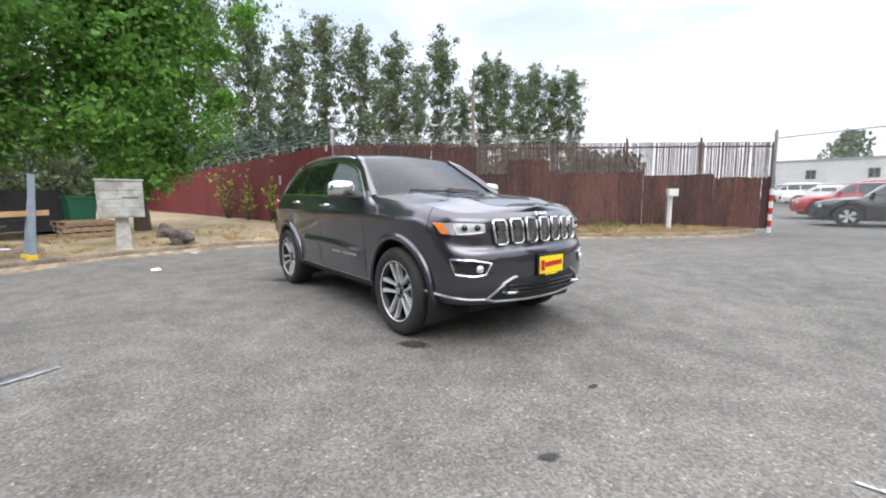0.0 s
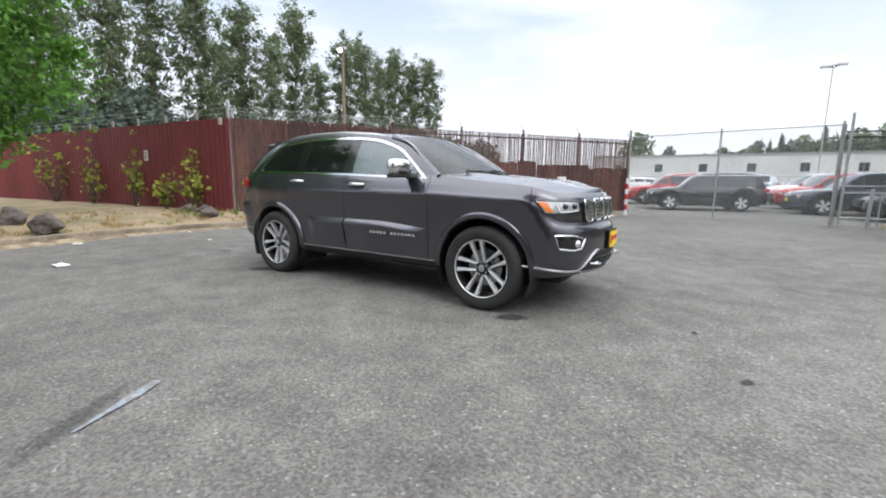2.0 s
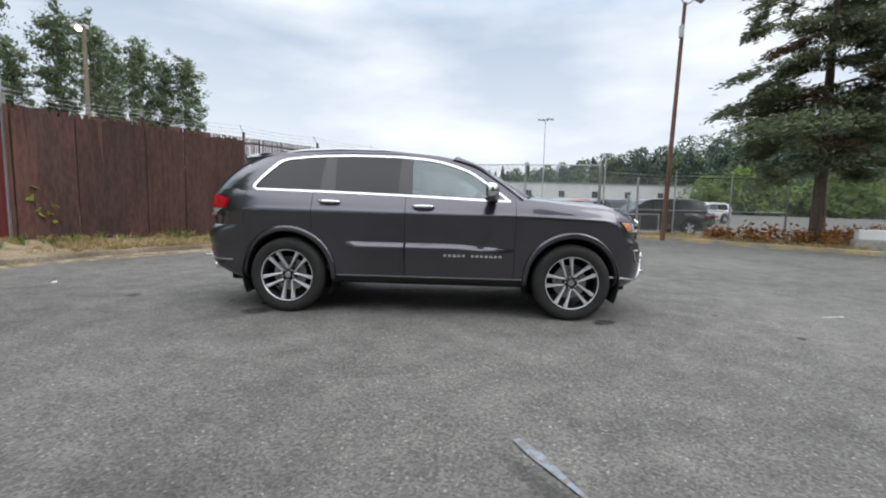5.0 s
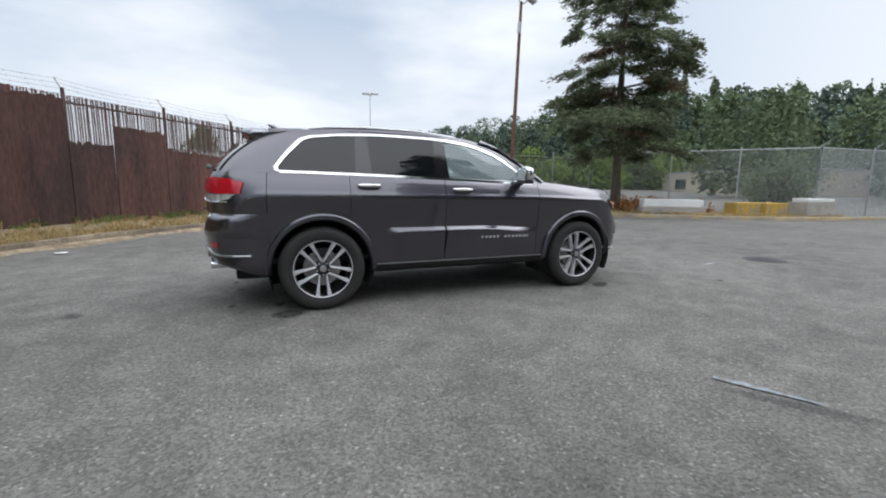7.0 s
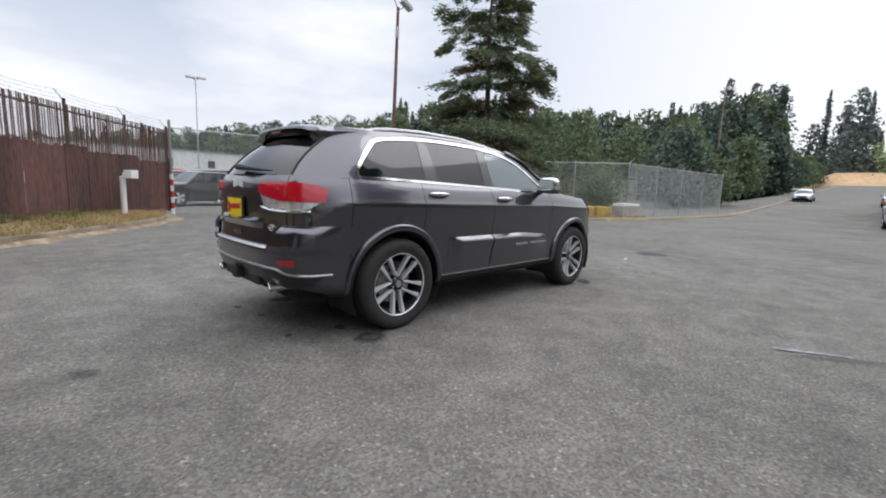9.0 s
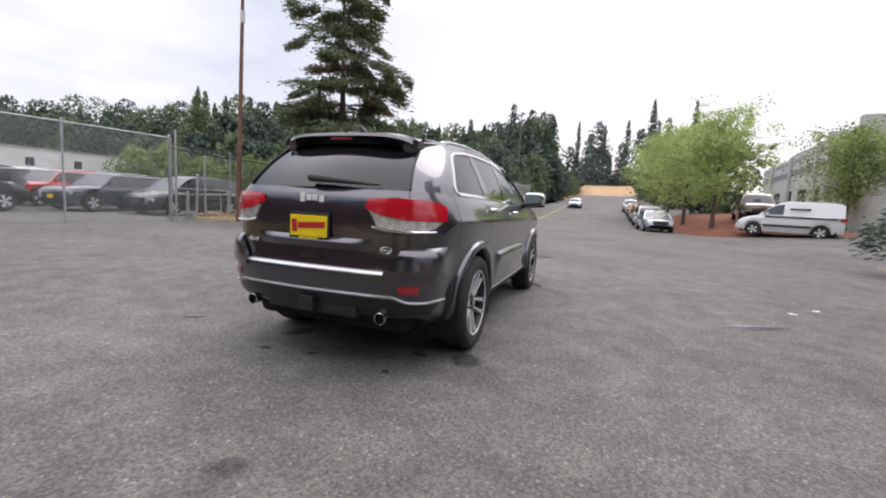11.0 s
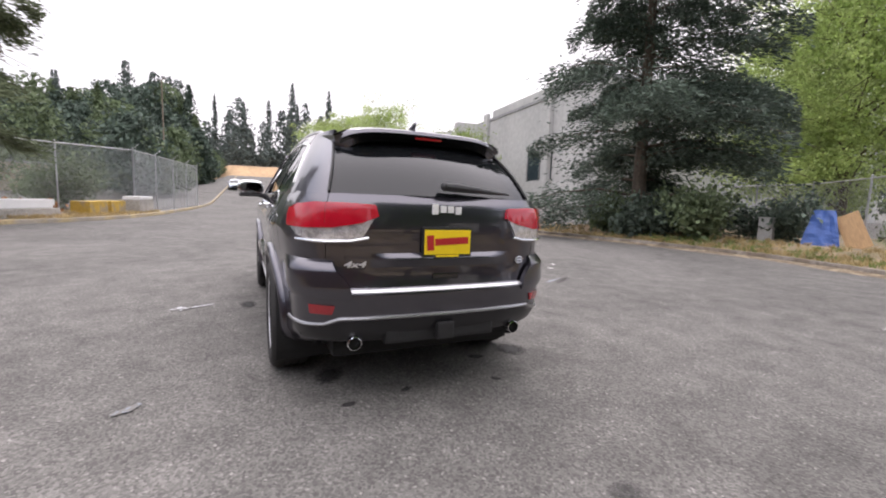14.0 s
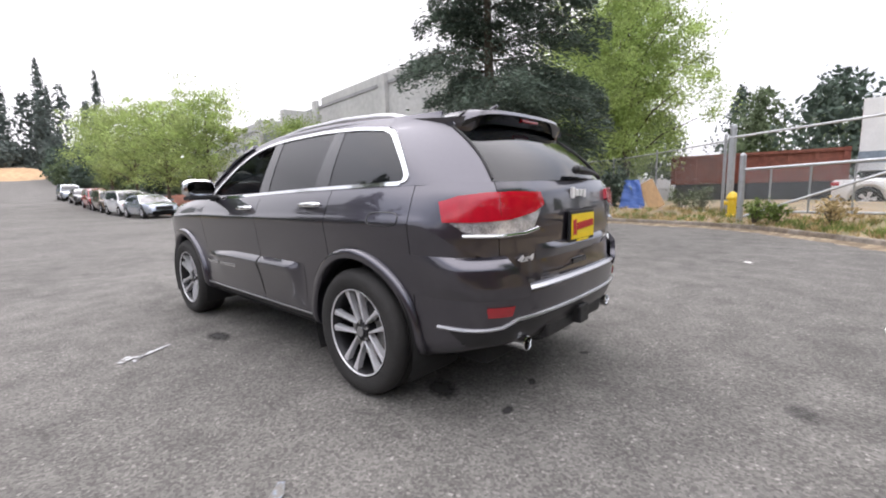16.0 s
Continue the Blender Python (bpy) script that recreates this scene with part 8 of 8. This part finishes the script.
for k, (x, y, r, h) in enumerate([(11.2, 10.4, 0.8, 0.55), (12.2, 9.3, 0.8, 0.5), (13.6, 8.8, 0.9, 0.55), (15.0, 7.7, 0.7, 0.4), (10.4, 11.5, 0.7, 0.45), (13.8, 10.2, 0.8, 0.5)]):
    shrub(pose(x, y, level(x, y) + 0.13, 0, 0, 55 * k), 90 + k, r, h, 420, 0.09, FERN, "low russet-brown fern under the pine", name="fern", group="brown ferns under the pine")

# ---- blocks by the east kerb ----
def block(x, y, turn, size, material, label, z=0.0):
    bm = bmesh.new()
    box(bm, (-size[0] / 2, -size[1] / 2, 0), (size[0] / 2, size[1] / 2, size[2]), bevel=0.035)
    for v in bm.verts:
        v.co += Vector((noise.noise(v.co * 3), noise.noise(v.co * 3 + Vector((5, 0, 0))), 0)) * 0.012
    tagged(part("barrier_block", bm, material, m=pose(x, y, level(x, y) + 0.1 + z, 0, 0, turn)), label, "barrier", "blocks along the kerb")


YELLOW_BLOCK = shade("yellow_block", (0.5, 0.33, 0.06), 0.85, vary=0.2, scale=2, color2=(0.3, 0.24, 0.15), mix_scale=2.2, bump=0.3, bump_scale=20)
block(13.6, 7.75, -28, (2.5, 0.5, 0.32), CONCRETE, "pale grey concrete barrier block lying by the kerb")
block(13.7, 7.85, -26, (2.4, 0.45, 0.3), WHITE, "white-painted barrier stacked on another", 0.325)
block(16.2, 6.55, -20, (1.0, 0.7, 0.55), YELLOW_BLOCK, "yellow-painted concrete block at the kerb")
block(17.4, 6.2, -16, (1.0, 0.7, 0.55), YELLOW_BLOCK, "worn yellow-painted concrete block")
block(19.0, 5.55, -10, (1.5, 0.8, 0.6), CONCRETE, "grey concrete block with yellow stains")
block(19.0, 5.5, -12, (1.3, 0.7, 0.14), WHITE, "white slab laid on a concrete block", 0.605)

# ---- mulch bank and the road's end ----
def mound(name, x0, x1, y0, y1, high, material, label, base=0.02):
    bm = bmesh.new()
    rows = []
    for y in np.linspace(y0, y1, 22):
        row = []
        for x in np.linspace(x0, x1, 30):
            ex = min((x - x0), (x1 - x)) / (0.28 * (x1 - x0))
            ey = min((y - y0), (y1 - y)) / (0.32 * (y1 - y0))
            h = high * smooth01(0, 1, max(min(ex, 1), 0)) * smooth01(0, 1, max(min(ey, 1), 0))
            row.append((x, y, level(x, y) + h - 0.08 + base * 4 * (h > 0.02) + 0.05 * noise.noise(Vector((x, y, 0)) * 0.8)))
        rows.append(row)
    grid(bm, rows)
    bmesh.ops.recalc_face_normals(bm, faces=bm.faces)
    return tagged(part(name, bm, material, smooth=True), label, "bank", kind="structure")


mound("ground_mulch_bank", 21.5, 48, -15.5, -6.2, 0.75, MULCH, "red-brown bark mulch bank under the street trees")
mound("ground_clearing", 158, 215, -24, 24, 3.6, TAN, "bare tan earth bank at the end of the road")

# ---- south gate, hydrant and yard ----
def pipe(bm, a, b, r=0.03):
    tube(bm, [a, b], r, 8)


wire_fence("fence_south", [(-1.3, -12.4), (1.6, -15.8), (4.3, -18.6), (9, -20)], 2.35, "sagging chain-link fence with a rail before the yellow-green tree", step=3.2)
g = thing("swing_gate", pose(0, 0, 0), "galvanised pipe swing gate standing open", "gate")
for nm, a, b, r in (("top_rail", (-1.25, -12.4, 2.42), (-7.2, -12.0, 2.85), 0.03), ("lower_rail", (-1.75, -11.0, 1.48), (-5.6, -10.4, 1.62), 0.035), ("bottom_rail", (-2.7, -11.0, 0.42), (-7.0, -10.6, 0.42), 0.03), ("brace", (-1.9, -10.95, 0.3), (-5.0, -10.5, 1.55), 0.03)):
    bm = bmesh.new()
    pipe(bm, a, b, r)
    part(nm, bm, GALV, g)
for k in range(5):
    bm = bmesh.new()
    x = -2.4 - 0.75 * k
    pipe(bm, (x, -10.95 + 0.1 * k, 0.42), (x, -10.95 + 0.1 * k, 1.5 + 0.03 * k), 0.022)
    part("upright", bm, GALV, g)
sheet_uv("wire_mesh", (-1.8, -11.0), (-5.6, -10.4), 0.42, 1.5, MESH, g)
for x, y, h, r in ((-1.35, -12.45, 2.62, 0.085), (-1.8, -11.0, 1.72, 0.075), (-1.15, -12.6, 2.4, 0.04)):
    bm = bmesh.new()
    tube(bm, [(0, 0, -0.1), (0, 0, h - 0.05), (0, 0, h), (0, 0, h + 0.03)], 0, 14, radii=[r, r, r * 0.9, r * 0.3])
    tagged(part("gate_post", bm, GALV, m=pose(x, y, 0.15)), "stout galvanised gate post by the verge", "post", "south gate posts")


def hydrant():
    t = thing("fire_hydrant", pose(-1.5, -11.9, 0.24), "worn yellow fire hydrant beside the gate post", "hydrant")
    bm = bmesh.new()
    tube(bm, [(0, 0, -0.05), (0, 0, 0.04), (0, 0, 0.05), (0, 0, 0.45), (0, 0, 0.47), (0, 0, 0.52), (0, 0, 0.62), (0, 0, 0.68)], 0, 14, radii=[0.15, 0.15, 0.11, 0.11, 0.15, 0.15, 0.10, 0.03])
    part("barrel", bm, YELLOW_HYD, t, smooth=False)
    for a in (0, 90, 180):
        bm = bmesh.new()
        c, s_ = math.cos(radians(a)), math.sin(radians(a))
        tube(bm, [(0.09 * c, 0.09 * s_, 0.36), (0.19 * c, 0.19 * s_, 0.36)], 0.06, 10)
        part("outlet", bm, YELLOW_HYD, t)


hydrant()
t = thing("tarp_sheet", pose(2.1, -14.6, 0.3, 0, 0, 20), "blue tarpaulin over a leaning board", "tarp")
bm = bmesh.new()
rows = [[(x * (1 - 0.45 * z), 0.5 - 0.55 * z + 0.09 * noise.noise(Vector((x * 4, z * 4, 1))), z * 1.05) for x in np.linspace(-0.45, 0.45, 12)] for z in np.linspace(0, 1, 10)]
grid(bm, rows)
thicken(bm, 0.01)
part("sheet", bm, BLUE_TARP, t)
bm = bmesh.new()
box(bm, (-0.28, -0.012, 0), (0.28, 0.012, 1.2), bevel=0.003)
tagged(part("plywood_board", bm, PLYWOOD, m=pose(1.2, -14.7, 0.28, 24, 28, 10)), "pale plywood board leaning against the tarpaulin", "board")
t = thing("utility_box", pose(3.5, -14.4, 0.3, 0, 0, 12), "small pale grey utility box in the weeds", "box")
bm = bmesh.new()
box(bm, (-0.2, -0.15, -0.05), (0.2, 0.15, 0.72), bevel=0.012)
part("cabinet", bm, LAMP_WHITE, t)
bm = bmesh.new()
box(bm, (-0.22, -0.17, 0.722), (0.22, 0.17, 0.76), bevel=0.01)
part("cap", bm, LAMP_WHITE, t)
for k, (x, y, r, h) in enumerate([(-0.4, -13.6, 0.6, 0.9), (-2.6, -10.6, 0.4, 0.4), (-3.6, -10.2, 0.5, 0.5), (0.4, -14.6, 0.5, 0.7), (-2.2, -10.2, 0.35, 0.5)]):
    shrub(pose(x, y, 0.25, 0, 0, 45 * k), 110 + k, r, h, 420, 0.05, (WOODS_MID, GRASS_LEAF, STRAW_LEAF)[k % 3], "scruffy weed clump near the south gate", name="weed", group="weeds by the south gate")


def skip_container():
    t = thing("roll_off_container", pose(-0.6, -24.5, 0.45, 0, 0, 4), "rust-red steel roll-off container in the yard", "container")
    bm = bmesh.new()
    box(bm, (-3.4, -1.2, 0.62), (3.6, 1.2, 2.05), bevel=0.02)
    part("body", bm, ORANGE_RUST, t)
    for k in range(8):
        bm = bmesh.new()
        box(bm, (-3.3 + 0.95 * k, 1.202, 0.66), (-3.17 + 0.95 * k, 1.29, 1.92), bevel=0.01)
        part("rib", bm, ORANGE_RUST, t)
    bm = bmesh.new()
    box(bm, (-3.4, 1.203, 1.93), (3.6, 1.30, 2.07), bevel=0.01)
    part("top_rail", bm, ORANGE_RUST, t)
    bm = bmesh.new()
    box(bm, (-3.2, -1.1, -0.2), (3.4, 1.1, 0.615), bevel=0.05)
    part("dark_underframe", bm, DARK_STEEL, t)


def box_truck():
    t = thing("box_truck", pose(-8.6, -25.0, 0.45, 0, 0, 176), "white box truck with a blue stripe in the yard", "truck")
    bm = bmesh.new()
    box(bm, (-4.2, -1.25, 1.0), (2.4, 1.25, 4.1), bevel=0.04)
    part("cargo_box", bm, WHITE, t)
    bm = bmesh.new()
    box(bm, (-4.22, -1.262, 1.35), (2.42, -1.252, 1.85))
    part("stripe", bm, BLUE_GREY, t, "blue-grey side stripe")
    bm = bmesh.new()
    box(bm, (2.45, -1.1, 0.6), (4.4, 1.1, 2.6), bevel=0.2)
    part("cab", bm, WHITE, t)
    bm = bmesh.new()
    box(bm, (-4.0, -0.9, 0.5), (4.2, 0.9, 0.98), bevel=0.03)
    part("chassis", bm, DARK_STEEL, t)
    for x in (-2.6, 3.4):
        for s in (1, -1):
            bm = bmesh.new()
            tube(bm, [(x, s * 0.8, 0.45), (x, s * 1.15, 0.45)], 0.48, 20)
            part("wheel", bm, FAR_TYRE, t)


skip_container()
box_truck()
park("pickup", -6.4, -20.5, 172, C_WHITE, "white pickup truck standing before the box truck")
park("suv", -14.5, -22, 168, C_BLACK, "dark SUV standing in the south yard")
spots = [(x + w.uniform(-2, 2), -40 - w.uniform(0, 8), 0.5, w.uniform(5, 8.5), w.uniform(2.6, 3.8), w.random() < 0.4) for x in (-16, -10, -3, 3, 14, 20)]
woods("trees_behind_yard", 82, spots, [WOODS_MID, WOODS_DARK], "green trees behind the truck yard", 1500, 0.3)
# trees added to the south-west to put dark reflections into the car's flank
spots = [(-34 + w.uniform(-4, 4), y, 0.4, w.uniform(7, 12), w.uniform(3, 4.5), w.random() < 0.4) for y in np.arange(-34, -6, 4.5)]
woods("trees_southwest", 83, spots, [WOODS_MID, WOODS_DARK], "line of trees added to the south-west for the car to reflect", 3000, 0.24)

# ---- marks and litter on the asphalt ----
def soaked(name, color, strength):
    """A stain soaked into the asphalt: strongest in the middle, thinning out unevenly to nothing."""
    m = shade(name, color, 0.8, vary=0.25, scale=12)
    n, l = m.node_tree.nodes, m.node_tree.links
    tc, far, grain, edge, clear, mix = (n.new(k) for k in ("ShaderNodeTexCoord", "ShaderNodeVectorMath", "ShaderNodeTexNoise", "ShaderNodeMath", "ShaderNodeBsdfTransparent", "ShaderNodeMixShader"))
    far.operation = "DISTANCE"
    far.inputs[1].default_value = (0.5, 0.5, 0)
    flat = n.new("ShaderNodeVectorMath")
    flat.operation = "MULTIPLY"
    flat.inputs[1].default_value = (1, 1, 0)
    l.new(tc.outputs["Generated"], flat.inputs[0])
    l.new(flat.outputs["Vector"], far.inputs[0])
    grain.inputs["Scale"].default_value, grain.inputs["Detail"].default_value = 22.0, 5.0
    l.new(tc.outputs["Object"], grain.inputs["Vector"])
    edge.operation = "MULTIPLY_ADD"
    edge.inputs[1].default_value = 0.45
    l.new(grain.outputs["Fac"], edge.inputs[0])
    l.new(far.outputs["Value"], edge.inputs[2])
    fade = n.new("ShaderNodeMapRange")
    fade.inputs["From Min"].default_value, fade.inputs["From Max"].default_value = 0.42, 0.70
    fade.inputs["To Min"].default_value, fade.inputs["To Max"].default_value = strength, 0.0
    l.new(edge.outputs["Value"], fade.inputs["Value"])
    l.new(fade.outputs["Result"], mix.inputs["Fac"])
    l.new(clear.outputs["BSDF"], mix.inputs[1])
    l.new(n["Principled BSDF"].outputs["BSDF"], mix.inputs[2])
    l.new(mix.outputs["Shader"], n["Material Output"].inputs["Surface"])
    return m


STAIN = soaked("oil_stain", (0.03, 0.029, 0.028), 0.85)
STAIN_SOFT = soaked("old_stain", (0.06, 0.058, 0.056), 0.42)
MARK = shade("worn_road_paint", (0.48, 0.49, 0.5), 0.8, vary=0.2, scale=12, color2=(0.17, 0.163, 0.15), mix_scale=22, mix_lo=0.46, mix_hi=0.6)
MARK_BLUE = shade("worn_blue_paint", (0.22, 0.25, 0.29), 0.8, vary=0.2, scale=12, color2=(0.17, 0.163, 0.15), mix_scale=22, mix_lo=0.42, mix_hi=0.56)


def blot(x, y, rx, ry, turn, seed, material, label):
    bm = bmesh.new()
    c = bm.verts.new((0, 0, 0.004))
    ring = []
    for k in range(36):
        a = 2 * math.pi * k / 36
        d = Vector((math.cos(a), math.sin(a), seed * 7.3))
        r = 1 + 0.35 * noise.noise(d * 1.4) + 0.2 * noise.noise(d * 4.0)
        ring.append(bm.verts.new((rx * r * math.cos(a), ry * r * math.sin(a), 0.004)))
    for k in range(36):
        bm.faces.new((c, ring[k], ring[(k + 1) % 36]))
    tagged(part("ground_stain", bm, material, m=pose(x, y, level(x, y), 0, 0, turn)), label, "stain", kind="structure")


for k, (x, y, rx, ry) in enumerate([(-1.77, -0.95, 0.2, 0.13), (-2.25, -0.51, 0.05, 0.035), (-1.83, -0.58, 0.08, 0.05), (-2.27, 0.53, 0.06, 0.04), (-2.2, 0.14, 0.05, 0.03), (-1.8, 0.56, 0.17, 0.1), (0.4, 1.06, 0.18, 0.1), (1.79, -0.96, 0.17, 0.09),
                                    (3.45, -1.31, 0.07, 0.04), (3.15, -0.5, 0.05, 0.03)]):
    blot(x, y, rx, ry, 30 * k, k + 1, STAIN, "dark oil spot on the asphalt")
for k, (x, y, rx, ry) in enumerate([(-3.5, -0.4, 0.13, 0.09), (0.70, -3.60, 0.36, 0.07)]):
    blot(x, y, rx, ry, 100 + 25 * k, k + 31, STAIN_SOFT, "old faded stain on the asphalt")


def stroke(pts, w_, material, label):
    bm = bmesh.new()
    rows = []
    for k, p in enumerate(pts):
        p = Vector((*p, 0))
        d = (Vector((*pts[min(k + 1, len(pts) - 1)], 0)) - Vector((*pts[max(k - 1, 0)], 0))).normalized()
        n_ = Vector((-d.y, d.x, 0)) * w_ * (0.6 + 0.4 * math.sin(k * 1.7))
        rows.append([p - n_ + Vector((0, 0, level(p.x, p.y) + 0.0085)), p + n_ + Vector((0, 0, level(p.x, p.y) + 0.0085))])
    grid(bm, rows)
    bmesh.ops.recalc_face_normals(bm, faces=bm.faces)
    tagged(part("ground_mark", bm, material), label, "road marking", kind="structure")


stroke([(0.60, -3.22), (0.68, -3.36), (0.76, -3.52), (0.84, -3.68)], 0.035, MARK_BLUE, "short worn blue-white paint stroke")
stroke([(0.50, 1.40), (0.42, 1.56), (0.32, 1.70)], 0.02, MARK, "thin worn white paint stroke")
stroke([(0.34, 1.78), (0.42, 1.70), (0.36, 1.64), (0.28, 1.70)], 0.045, MARK, "worn white painted figure")
stroke([(-1.96, 1.76), (-1.92, 1.69), (-1.86, 1.64)], 0.03, MARK_BLUE, "faint blue-white paint dab")
stroke([(4.35, -0.45), (4.62, -0.40)], 0.02, MARK, "thin pale paint streak")
bm = bmesh.new()
tube(bm, [(0, 0, -0.05), (0, 0, 0.004), (0, 0, 0.007)], 0, 28, radii=[0.31, 0.31, 0.29])
for k in range(5):
    box(bm, (-0.2, -0.16 + 0.07 * k, 0.0072), (0.2, -0.13 + 0.07 * k, 0.011))
tagged(part("manhole_cover", bm, DARK_STEEL, m=pose(5.83, -0.45, level(5.83, -0.45), 0, 0, 12)), "dark cast-iron manhole cover in the asphalt", "manhole")
for k, (x, y, s) in enumerate([(-4.03, -2.35, 0.14), (1.74, -4.2, 0.06), (2.15, -4.6, 0.05), (-2.68, -5.25, 0.07), (-4.9, 3.55, 0.10), (-6.6, 3.1, 0.07), (-5.0, 0.16, 0.05), (-6.6, 0.6, 0.06), (-6.2, -1.5, 0.08), (-2.2, -10.4, 0.12), (-3.6, -8.7, 0.09)]):
    bm = bmesh.new()
    rows = [[(s * (u - 0.5) * 1.6, s * (v - 0.5), 0.012 + 0.25 * s * abs(noise.noise(Vector((u * 2, v * 2, k * 3.1))))) for u in np.linspace(0, 1, 7)] for v in np.linspace(0, 1, 5)]
    grid(bm, rows)
    thicken(bm, 0.002)
    tagged(part("litter", bm, PAPER, m=pose(x, y, level(x, y) + (0.12 if y < -10 else 0), 0, 0, 50 * k)), "scrap of crumpled white paper on the ground", "litter", "scraps of litter")
suv()
